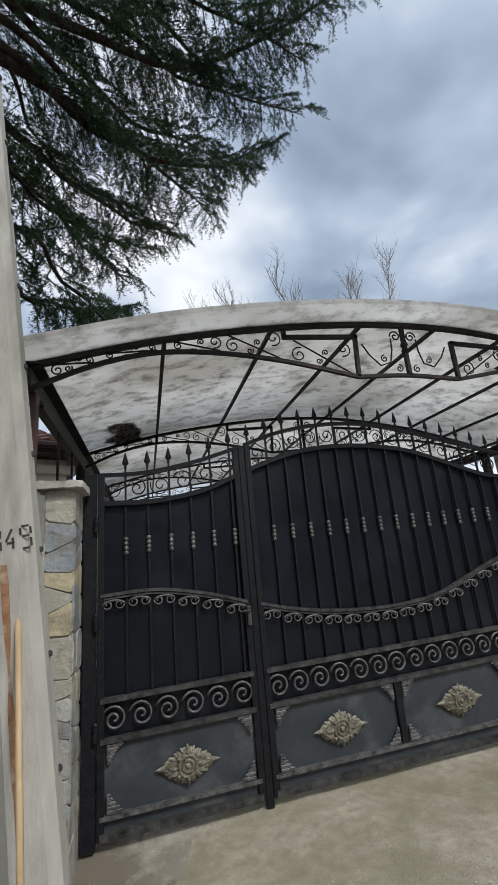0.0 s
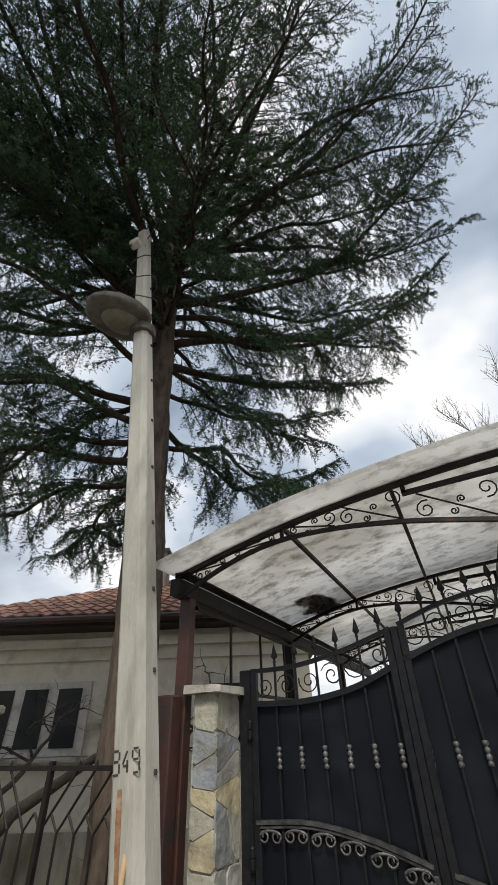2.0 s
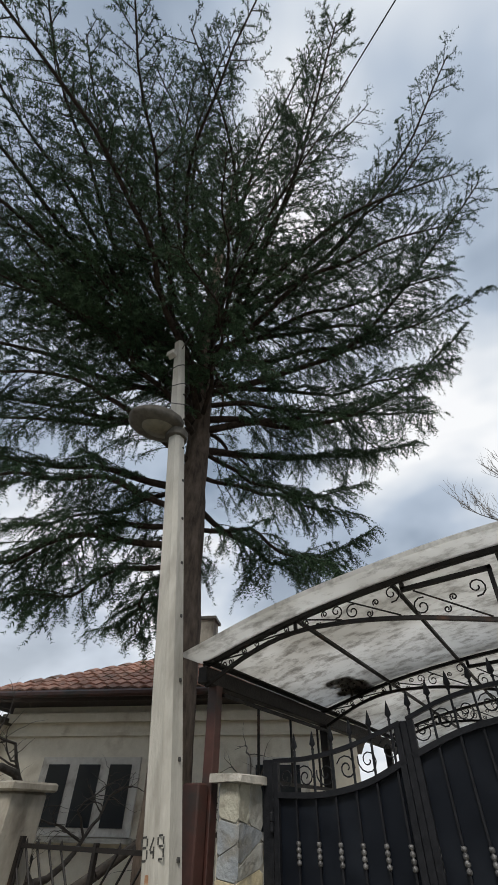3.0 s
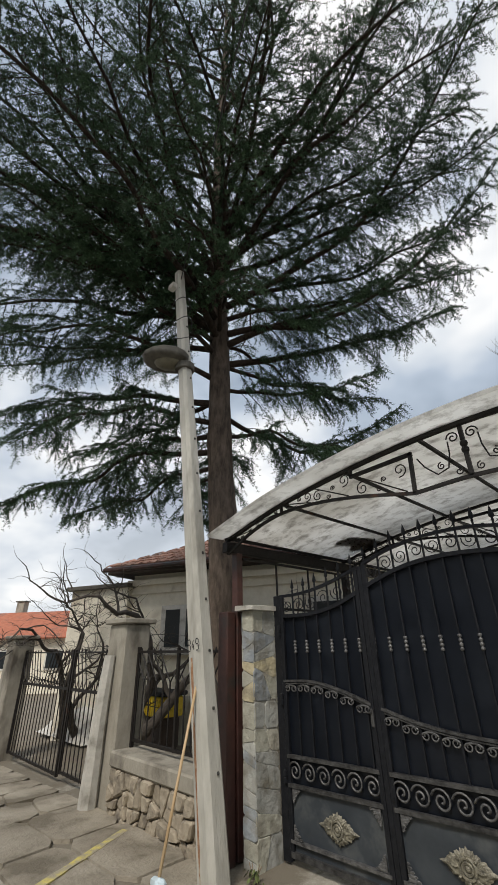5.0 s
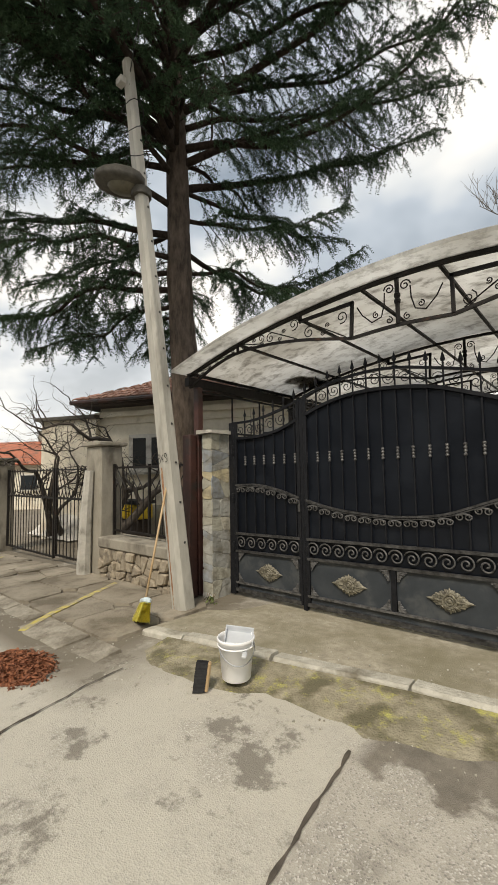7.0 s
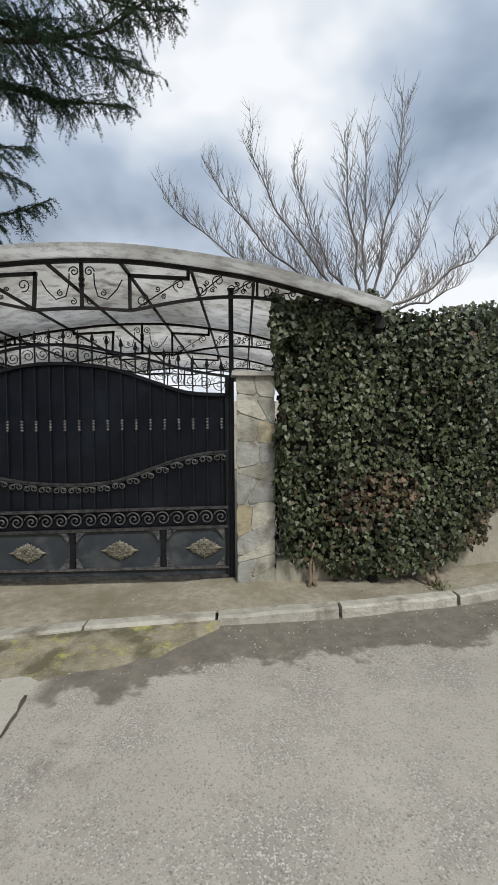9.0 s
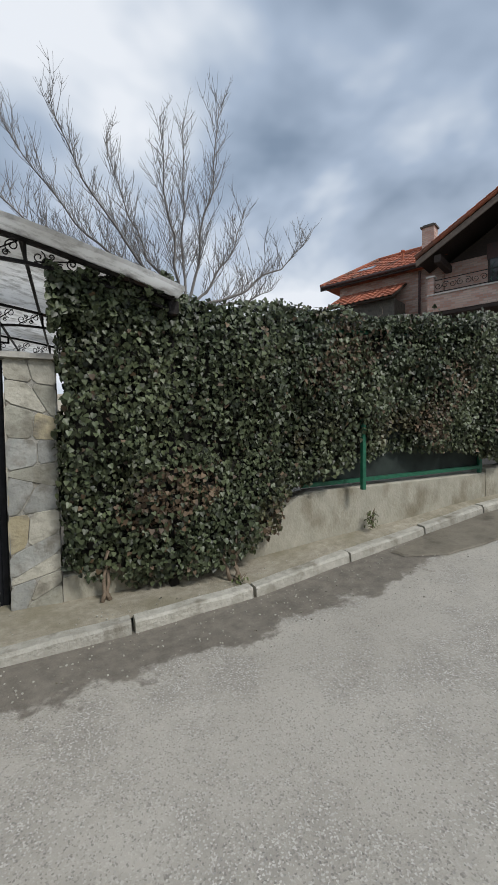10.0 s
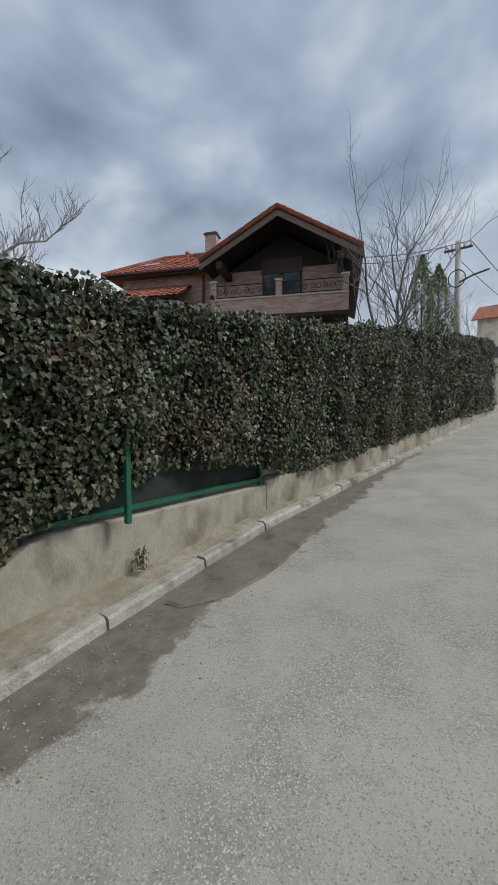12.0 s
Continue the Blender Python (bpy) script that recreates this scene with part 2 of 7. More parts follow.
M["lamp_lens"] = material("lamp_lens", [(0.10, 0.092, 0.065), (0.17, 0.155, 0.11)], 14, 0.4, stain=(0.06, 0.055, 0.04), stain_scale=7)
M["joint_dirt"] = material("joint_dirt", [(0.05, 0.043, 0.034), (0.12, 0.10, 0.08)], 14, 0.95)
M["wire"] = material("wire", [(0.02, 0.02, 0.02), (0.035, 0.035, 0.035)], 8, 0.6)
M["flesh_stem"] = material("flesh_stem", [(0.16, 0.12, 0.085), (0.27, 0.21, 0.15)], 18, 0.85, bump=0.4)


def brick_material():
    m = material("brick_wall", [(0.27, 0.17, 0.13), (0.40, 0.28, 0.22)], 5, 0.9)
    nt = m.node_tree
    N, link = nt.nodes.new, nt.links.new
    b = nt.nodes["Principled BSDF"]
    tc = N("ShaderNodeTexCoord")
    sep = N("ShaderNodeSeparateXYZ"); link(tc.outputs["Object"], sep.inputs[0])
    cmb = N("ShaderNodeCombineXYZ")
    ad = N("ShaderNodeMath"); ad.operation = "ADD"
    link(sep.outputs[0], ad.inputs[0]); link(sep.outputs[1], ad.inputs[1])
    link(ad.outputs[0], cmb.inputs[0]); link(sep.outputs[2], cmb.inputs[1])
    br = N("ShaderNodeTexBrick")
    br.inputs["Scale"].default_value = 1.0
    br.inputs["Brick Width"].default_value, br.inputs["Row Height"].default_value = 0.26, 0.08
    br.inputs["Mortar Size"].default_value = 0.008
    br.inputs["Color1"].default_value, br.inputs["Color2"].default_value = (0.46, 0.25, 0.19, 1), (0.62, 0.48, 0.41, 1)
    br.inputs["Mortar"].default_value = (0.40, 0.36, 0.32, 1)
    link(cmb.outputs[0], br.inputs["Vector"])
    mx = N("ShaderNodeMixRGB"); mx.inputs["Fac"].default_value = 0.15
    old = b.inputs["Base Color"].links[0].from_socket
    link(br.outputs["Color"], mx.inputs["Color1"]); link(old, mx.inputs["Color2"])
    link(mx.outputs[0], b.inputs["Base Color"])
    bp = N("ShaderNodeBump"); bp.inputs["Strength"].default_value = 0.6; bp.inputs["Distance"].default_value = 0.01; bp.invert = True
    link(br.outputs["Fac"], bp.inputs["Height"]); link(bp.outputs[0], b.inputs["Normal"])
    return m


M["brick_wall"] = brick_material()


def sheet_material():
    """Dirty translucent roof sheet with leaf litter lying on it."""
    m = bpy.data.materials.new("roof_sheet")
    m.use_nodes = True
    nt = m.node_tree
    N, link = nt.nodes.new, nt.links.new
    out = nt.nodes["Material Output"]
    b = nt.nodes["Principled BSDF"]
    b.inputs["Roughness"].default_value = 0.55
    geo = N("ShaderNodeNewGeometry")
    st = N("ShaderNodeVectorMath"); st.operation = "MULTIPLY"; st.inputs[1].default_value = (1.0, 1.3, 1.0)
    link(geo.outputs["Position"], st.inputs[0])
    n = N("ShaderNodeTexNoise"); n.inputs["Scale"].default_value = 6.5; n.inputs["Detail"].default_value = 7; n.inputs["Roughness"].default_value = 0.68
    link(st.outputs[0], n.inputs["Vector"])
    n2 = N("ShaderNodeTexNoise"); n2.inputs["Scale"].default_value = 1.1; n2.inputs["Detail"].default_value = 4
    link(geo.outputs["Position"], n2.inputs["Vector"])
    ramp = N("ShaderNodeValToRGB")
    e = ramp.color_ramp.elements
    e[0].position, e[0].color = 0.30, (0.40, 0.39, 0.37, 1)
    e[1].position, e[1].color = 0.52, (0.84, 0.84, 0.825, 1)
    link(n.outputs["Fac"], ramp.inputs[0])
    r2 = N("ShaderNodeValToRGB")
    e = r2.color_ramp.elements
    e[0].position, e[0].color = 0.36, (0.76, 0.75, 0.73, 1)
    e[1].position, e[1].color = 0.6, (1, 1, 1, 1)
    link(n2.outputs["Fac"], r2.inputs[0])
    mul = N("ShaderNodeMixRGB"); mul.blend_type = "MULTIPLY"; mul.inputs["Fac"].default_value = 1.0
    link(ramp.outputs[0], mul.inputs["Color1"]); link(r2.outputs[0], mul.inputs["Color2"])
    link(mul.outputs[0], b.inputs["Base Color"])
    tr = N("ShaderNodeBsdfTranslucent"); link(mul.outputs[0], tr.inputs["Color"])
    mix = N("ShaderNodeMixShader"); mix.inputs[0].default_value = 0.86
    link(b.outputs[0], mix.inputs[1]); link(tr.outputs[0], mix.inputs[2])
    link(mix.outputs[0], out.inputs["Surface"])
    return m


M["roof_sheet"] = sheet_material()


def ground_material():
    m = material("street_asphalt", [(0.395, 0.37, 0.32), (0.51, 0.48, 0.42)], 0.8, 0.9)
    nt = m.node_tree
    N, link = nt.nodes.new, nt.links.new
    b = nt.nodes["Principled BSDF"]
    col = b.inputs["Base Color"].links[0].from_socket
    geo = N("ShaderNodeNewGeometry")
    sep = N("ShaderNodeSeparateXYZ"); link(geo.outputs["Position"], sep.inputs[0])

    def math2(op, a, c):
        n = N("ShaderNodeMath"); n.operation = op
        for i, v in enumerate((a, c)):
            if isinstance(v, (int, float)):
                n.inputs[i].default_value = v
            else:
                link(v, n.inputs[i])
        return n.outputs[0]

    def noise_at(scale, detail=4.0, rough=0.6):
        n = N("ShaderNodeTexNoise"); n.inputs["Scale"].default_value = scale; n.inputs["Detail"].default_value = detail
        n.inputs["Roughness"].default_value = rough
        link(geo.outputs["Position"], n.inputs["Vector"])
        return n.outputs["Fac"]

    def ramp_of(v, a, c):
        r = N("ShaderNodeMapRange"); r.inputs["From Min"].default_value, r.inputs["From Max"].default_value = a, c
        link(v, r.inputs["Value"])
        return r.outputs[0]

    def blend(c1, c2, f):
        mx = N("ShaderNodeMixRGB")
        link(f, mx.inputs["Fac"]); link(c1, mx.inputs["Color1"])
        if isinstance(c2, tuple):
            mx.inputs["Color2"].default_value = (*c2, 1)
        else:
            link(c2, mx.inputs["Color2"])
        return mx.outputs[0]

    # aggregate: light and dark grains
    vor = N("ShaderNodeTexVoronoi"); vor.inputs["Scale"].default_value = 135
    link(geo.outputs["Position"], vor.inputs["Vector"])
    sepc = N("ShaderNodeSeparateColor"); link(vor.outputs["Color"], sepc.inputs[0])
    grain = ramp_of(sepc.outputs[0], 0.72, 0.95)
    patch = ramp_of(noise_at(1.5, 7.0, 0.68), 0.46, 0.60)
    col = blend(col, (0.29, 0.27, 0.235), math2("MULTIPLY", patch, 0.6))
    col = blend(col, (0.67, 0.65, 0.60), math2("MULTIPLY", math2("MULTIPLY", grain, 0.85), math2("ADD", math2("MULTIPLY", patch, 0.74), 0.26)))
    dark = ramp_of(sepc.outputs[1], 0.80, 1.0)
    col = blend(col, (0.12, 0.11, 0.10), math2("MULTIPLY", dark, 0.55))
    # paler concrete of the bay left of the joint
    bay = ramp_of(math2("ADD", sep.outputs[0], math2("MULTIPLY", sep.outputs[1], 0.13)), 2.28, 2.22)
    col = blend(col, (0.53, 0.505, 0.435), math2("MULTIPLY", bay, math2("SUBTRACT", 0.62, math2("MULTIPLY", patch, 0.3))))
    # worn dark patches where the top coat is gone
    worn = ramp_of(noise_at(1.35, 9.0, 0.76), 0.53, 0.58)
    left = ramp_of(sep.outputs[0], 2.9, 1.9)
    col = blend(col, (0.155, 0.14, 0.115), math2("MULTIPLY", worn, math2("MULTIPLY", left, 0.75)))
    # earth washed over the street before the old yard
    soil = math2("MULTIPLY", math2("MULTIPLY", ramp_of(sep.outputs[0], 0.7, -0.3), ramp_of(sep.outputs[1], 0.62, 0.95)), ramp_of(noise_at(1.7, 6.0, 0.65), 0.28, 0.46))
    col = blend(col, (0.15, 0.128, 0.095), math2("MULTIPLY", soil, 0.92))
    # damp strip beside the kerb
    d = math2("SUBTRACT", sep.outputs[1], math2("ADD", math2("MULTIPLY", sep.outputs[0], 0.10), math2("SUBTRACT", 1.44, math2("MULTIPLY", ramp_of(sep.outputs[0], 3.2, 2.6), 0.30))))
    edge = math2("ADD", d, math2("MULTIPLY", math2("SUBTRACT", noise_at(2.3, 7.0, 0.66), 0.5), 1.0))
    damp = math2("MULTIPLY", ramp_of(edge, -0.02, 0.05), ramp_of(sep.outputs[0], 2.06, 2.16))
    tone = ramp_of(noise_at(7.0, 9.0, 0.75), 0.38, 0.62)
    dampc = blend(blend(col, (0.115, 0.10, 0.08), math2("ADD", math2("MULTIPLY", damp, 0), 1.0)), (0.23, 0.205, 0.165), math2("MULTIPLY", tone, 0.85))
    col = blend(col, dampc, math2("MULTIPLY", damp, 0.85))
    # earth and thin grass in the yards behind the boundary
    yard = ramp_of(sep.outputs[1], 3.45, 3.6)
    earth = blend(col, (0.20, 0.17, 0.13), math2("ADD", math2("MULTIPLY", yard, 0), 0.75))
    col = blend(col, earth, yard)
    link(col, b.inputs["Base Color"])
    rg = math2("SUBTRACT", 0.92, math2("MULTIPLY", damp, 0.25))
    link(rg, b.inputs["Roughness"])
    bp = N("ShaderNodeBump"); bp.inputs["Strength"].default_value = 0.4; bp.inputs["Distance"].default_value = 0.006
    hgt = math2("ADD", vor.outputs["Distance"], noise_at(22.0, 6.0))
    link(hgt, bp.inputs["Height"]); link(bp.outputs[0], b.inputs["Normal"])
    return m


M["street"] = ground_material()


def moss_material():
    m = material("mossy_concrete", [(0.21, 0.19, 0.13), (0.40, 0.36, 0.265)], 8, 0.93, bump=0.7, bump_scale=60,
                 stain=(0.145, 0.13, 0.08), stain_scale=3.6, stain_at=(0.47, 0.60))
    nt = m.node_tree
    N, link = nt.nodes.new, nt.links.new
    b = nt.nodes["Principled BSDF"]
    col = b.inputs["Base Color"].links[0].from_socket
    geo = N("ShaderNodeNewGeometry")
    n = N("ShaderNodeTexNoise"); n.inputs["Scale"].default_value = 5.5; n.inputs["Detail"].default_value = 9; n.inputs["Roughness"].default_value = 0.78
    link(geo.outputs["Position"], n.inputs["Vector"])
    r = N("ShaderNodeMapRange"); r.inputs["From Min"].default_value, r.inputs["From Max"].default_value = 0.54, 0.66
    link(n.outputs["Fac"], r.inputs["Value"])
    mx = N("ShaderNodeMixRGB"); mx.inputs["Color2"].default_value = (0.44, 0.42, 0.13, 1)
    link(r.outputs[0], mx.inputs["Fac"]); link(col, mx.inputs["Color1"]); link(mx.outputs[0], b.inputs["Base Color"])
    return m


M["moss"] = moss_material()

# ---- building helpers ----
ORIGIN = {}


class Geo:
    """Vertices and faces of one mesh, in world metres."""

    def __init__(self):
        self.v, self.f = [], []

    def add(self, verts, faces):
        o = len(self.v)
        self.v += [tuple(p) for p in verts]
        self.f += [tuple(i + o for i in q) for q in faces]
        return self

    def box(self, c, s, m=None, bevel=0.0):
        """A box at centre c of size s, turned by m; bevel cuts its long edges."""
        hx, hy, hz = s[0] / 2, s[1] / 2, s[2] / 2
        if bevel:
            b = bevel
            ring = [(-hx + b, -hy), (hx - b, -hy), (hx, -hy + b), (hx, hy - b), (hx - b, hy), (-hx + b, hy), (-hx, hy - b), (-hx, -hy + b)]
            tight = [(x * (1 - b / hx), y * (1 - b / hy)) for x, y in ring]
            vs = [(*p, -hz) for p in tight] + [(*p, -hz + b) for p in ring] + [(*p, hz - b) for p in ring] + [(*p, hz) for p in tight]
            fs = [tuple(range(7, -1, -1)), tuple(range(24, 32))]
            for k in range(3):
                fs += [(8 * k + i, 8 * k + (i + 1) % 8, 8 * k + 8 + (i + 1) % 8, 8 * k + 8 + i) for i in range(8)]
        else:
            vs = [(x, y, z) for z in (-hz, hz) for y in (-hy, hy) for x in (-hx, hx)]
            fs = [(0, 2, 3, 1), (4, 5, 7, 6), (0, 1, 5, 4), (2, 6, 7, 3), (0, 4, 6, 2), (1, 3, 7, 5)]
        c = Vector(c)
        vs = [(m @ Vector(p) if m else Vector(p)) + c for p in vs]
        return self.add(vs, fs)

    def tube(self, pts, r, n=6, cap=True):
        """A round bar along points; r is one radius or one for each point."""
        pts = [Vector(p) for p in pts]
        rs = r if isinstance(r, (list, tuple)) else [r] * len(pts)
        t0 = (pts[1] - pts[0]).normalized()
        side = t0.orthogonal().normalized()
        verts = []
        for i, p in enumerate(pts):
            a, b = pts[max(i - 1, 0)], pts[min(i + 1, len(pts) - 1)]
            t = (b - a).normalized() if (b - a).length > 1e-9 else t0
            side = (side - t * side.dot(t))
            side = side.normalized() if side.length > 1e-6 else t.orthogonal().normalized()
            up = t.cross(side)
            verts += [p + (side * math.cos(k * math.tau / n + 0.4) + up * math.sin(k * math.tau / n + 0.4)) * rs[i] for k in range(n)]
        faces = [(i * n + k, i * n + (k + 1) % n, (i + 1) * n + (k + 1) % n, (i + 1) * n + k) for i in range(len(pts) - 1) for k in range(n)]
        if cap:
            faces += [tuple(range(n - 1, -1, -1)), tuple(range((len(pts) - 1) * n, len(pts) * n))]
        return self.add(verts, faces)

    def bar(self, pts, w, d):
        """A flat bar of width w (in the x-z plane) and depth d along points that lie in one plane y = const."""
        pts = [Vector(p) for p in pts]
        vs = []
        for i, p in enumerate(pts):
            t = pts[min(i + 1, len(pts) - 1)] - pts[max(i - 1, 0)]
            n = Vector((-t.z, 0, t.x)).normalized() * (w / 2)
            o = Vector((0, d / 2, 0))
            vs += [p + n - o, p + n + o, p - n + o, p - n - o]
        k = len(pts)
        fs = [(4 * i + j, 4 * i + (j + 1) % 4, 4 * i + 4 + (j + 1) % 4, 4 * i + 4 + j) for i in range(k - 1) for j in range(4)]
        fs += [(3, 2, 1, 0), (4 * k - 4, 4 * k - 3, 4 * k - 2, 4 * k - 1)]
        return self.add(vs, fs)

    def lathe(self, c, profile, n=10, m=None):
        """A turned body: profile of (radius, height) about z."""
        c = Vector(c)
        vs = []
        for r, h in profile:
            for k in range(n):
                p = Vector((r * math.cos(k * math.tau / n), r * math.sin(k * math.tau / n), h))
                vs.append((m @ p if m else p) + c)
        q = len(profile)
        fs = [(i * n + k, i * n + (k + 1) % n, (i + 1) * n + (k + 1) % n, (i + 1) * n + k) for i in range(q - 1) for k in range(n)]
        fs += [tuple(range(n - 1, -1, -1)), tuple(range((q - 1) * n, q * n))]
        return self.add(vs, fs)

    def prism(self, poly, out, thick, inset=0.0):
        """A flat piece: polygon of points, pushed out along `out` by thick, its outer face drawn in by inset."""
        poly = [Vector(p) for p in poly]
        c = sum(poly, Vector()) / len(poly)
        out = Vector(out)
        top = [c + (p - c) * (1 - inset) + out * thick for p in poly]
        mid = [p + out * thick * 0.7 for p in poly]
        n = len(poly)
        fs = [tuple(range(2 * n, 3 * n)), tuple(range(n - 1, -1, -1))]
        for k in range(2):
            fs += [(k * n + i, k * n + (i + 1) % n, (k + 1) * n + (i + 1) % n, (k + 1) * n + i) for i in range(n)]
        return self.add(poly + mid + top, fs)


def thing(name, at, label, category, group="", kind=""):
    ob = new(name)
    ob.empty_display_size = 0.1
    ob.location = at
    ORIGIN[ob.name] = Vector(at)
    return tagged(ob, label, category, group, kind)


def put(name, g, mat, parent=None, label="", smooth=False, category="", group="", kind=""):
    """One mesh object from a Geo, under a thing or a part, or on its own."""
    o = ORIGIN[parent.name] if parent else Vector((0, 0, 0))
    me = bpy.data.meshes.new(name)
    me.from_pydata([(x - o.x, y - o.y, z - o.z) for x, y, z in g.v], [], g.f)
    mats = mat if isinstance(mat, (list, tuple)) else [mat]
    for m in mats:
        me.materials.append(m)
    if smooth:
        me.polygons.foreach_set("use_smooth", [True] * len(me.polygons))
    me.update()
    ob = new(name, me)
    ORIGIN[ob.name] = o
    if parent:
        ob.parent = parent
    return tagged(ob, label, category, group, kind)


def bowed(ctrl):
    """A smooth function through a few (x, z) points."""
    xs, zs = np.array(ctrl, float).T
    ms = np.gradient(zs, xs)

    def at(x):
        i = int(np.clip(np.searchsorted(xs, x) - 1, 0, len(xs) - 2))
        h = xs[i + 1] - xs[i]
        t = (x - xs[i]) / h
        return float((2 * t**3 - 3 * t * t + 1) * zs[i] + (t**3 - 2 * t * t + t) * h * ms[i] + (3 * t * t - 2 * t**3) * zs[i + 1] + (t**3 - t * t) * h * ms[i + 1])
    return at


def spiral(cx, y, cz, r, turns=1.4, start=0.0, way=1, n=14, inner=0.18):
    """Points of a flat scroll in the plane y = const, from its outer end inwards."""
    pts = []
    for i in range(n + 1):
        t = i / n
        a = start + way * turns * math.tau * t
        q = r * (1 - (1 - inner) * t)
        pts.append((cx + q * math.cos(a), y, cz + q * math.sin(a)))
    return pts


def clip(poly, p, n):
    """The part of a convex polygon on the side of the line through p that n points away from."""
    out = []
    for i, a in enumerate(poly):
        b = poly[(i + 1) % len(poly)]
        da, db = (a[0] - p[0]) * n[0] + (a[1] - p[1]) * n[1], (b[0] - p[0]) * n[0] + (b[1] - p[1]) * n[1]
        if da <= 0:
            out.append(a)
        if da * db < 0:
            s = da / (da - db)
            out.append((a[0] + s * (b[0] - a[0]), a[1] + s * (b[1] - a[1])))
    return out


def crazy(w, h, nx, nz, seed, jitter=0.42, joint=0.010):
    """Irregular flat stones that fill a rectangle: it is cut again and again by slanting lines."""
    rnd = random.Random(seed)

    def area(p):
        return abs(sum(p[i - 1][0] * p[i][1] - p[i][0] * p[i - 1][1] for i in range(len(p)))) / 2

    pieces = [[(0, 0), (w, 0), (w, h), (0, h)]]
    while len(pieces) < nx * nz:
        pieces.sort(key=lambda p: area(p) * rnd.uniform(0.6, 1.4))
        p = pieces.pop()
        xs, zs = [q[0] for q in p], [q[1] for q in p]
        dx, dz = max(xs) - min(xs), max(zs) - min(zs)
        t = rnd.uniform(0.36, 0.64)
        mid = (min(xs) + dx * t, min(zs) + dz * t)
        a = (0.0 if dx > dz else math.pi / 2) + rnd.uniform(-jitter, jitter) * 1.2
        n = (math.cos(a), math.sin(a))
        for half in (clip(p, mid, n), clip(p, mid, (-n[0], -n[1]))):
            if len(half) >= 3:
                pieces.append(half)
    cells = []
    for poly in pieces:
        cx, cz = sum(p[0] for p in poly) / len(poly), sum(p[1] for p in poly) / len(poly)
        sh = []
        for p in poly:
            ux, uz = p[0] - cx, p[1] - cz
            q = max(0.2, 1 - joint / max(math.hypot(ux, uz), 0.012))
            sh.append((cx + ux * q + rnd.uniform(-0.004, 0.004), cz + uz * q + rnd.uniform(-0.004, 0.004)))
        # round the corners off
        out = []
        for k, p in enumerate(sh):
            a, b = sh[k - 1], sh[(k + 1) % len(sh)]
            out += [(p[0] + (a[0] - p[0]) * 0.14, p[1] + (a[1] - p[1]) * 0.14), (p[0] + (b[0] - p[0]) * 0.14, p[1] + (b[1] - p[1]) * 0.14)]
        cells.append(out)
    return cells

# ---- the large structure ----
STREET = [(-400, -3), (-60, -1.2), (-7, -0.16), (-3, -0.05), (0, -0.02), (3, 0.03), (4.2, 0.0), (5.3, 0.07), (6.5, 0.19), (7.6, 0.30), (8.7, 0.43), (10.9, 0.62), (25, 1.85), (60, 4.0), (400, 6)]


def street_z(x):
    return float(np.interp(x, [p[0] for p in STREET], [p[1] for p in STREET]))


KERB = [(-0.35, 1.78), (0.15, 1.86), (1.07, 2.0), (2.1, 2.2), (3.16, 2.32), (4.23, 2.46), (5.30, 2.53), (6.46, 2.67), (7.62, 2.79), (8.71, 2.86), (9.8, 2.90), (10.94, 2.94), (12.1, 2.96), (13.3, 2.98)]
KERB += [(13.3 + 1.2 * i, 2.98 + 0.004 * i) for i in range(1, 19)]
KERB_TOP = [(-0.35, 0.04), (0.15, 0.055), (1.07, 0.07), (2.1, 0.085), (3.16, 0.10), (4.23, 0.10), (5.30, 0.165), (6.46, 0.29), (7.62, 0.40), (8.71, 0.535), (10.94, 0.71), (25, 1.95), (36, 2.62)]


def kerb_y(x):
    return float(np.interp(x, [p[0] for p in KERB], [p[1] for p in KERB]))


def kerb_z(x):
    return float(np.interp(x, [p[0] for p in KERB_TOP], [p[1] for p in KERB_TOP]))


def ground_height(x, y):
    z = street_z(x)
    w = noise.noise((x * 0.5, y * 0.5, 0)) * 0.012 + noise.noise((x * 1.7, y * 1.7, 3)) * 0.006
    if y > 3.2 and x > 5.5:
        z += min(0.35, (y - 3.2) * 0.8)
    return z + w


def build_ground():
    xs = [-400, -200, -100, -60, -40, -28, -20, -15, -12] + [-10 + 0.2 * i for i in range(181)] + [27, 29, 32, 36, 42, 50, 60, 100, 200, 400]
    ys = [-400, -200, -100, -60, -40, -25, -16, -11] + [-8 + 0.2 * i for i in range(91)] + [11, 12, 14, 17, 22, 30, 45, 80, 150, 400]
    g = Geo()
    g.v = [(x, y, ground_height(x, y)) for y in ys for x in xs]
    k = len(xs)
    g.f = [(j * k + i, j * k + i + 1, (j + 1) * k + i + 1, (j + 1) * k + i) for j in range(len(ys) - 1) for i in range(k - 1)]
    put("ground", g, M["street"], None, "pale worn asphalt street rising gently uphill, damp along the kerb", smooth=True, category="ground", kind="structure")


build_ground()


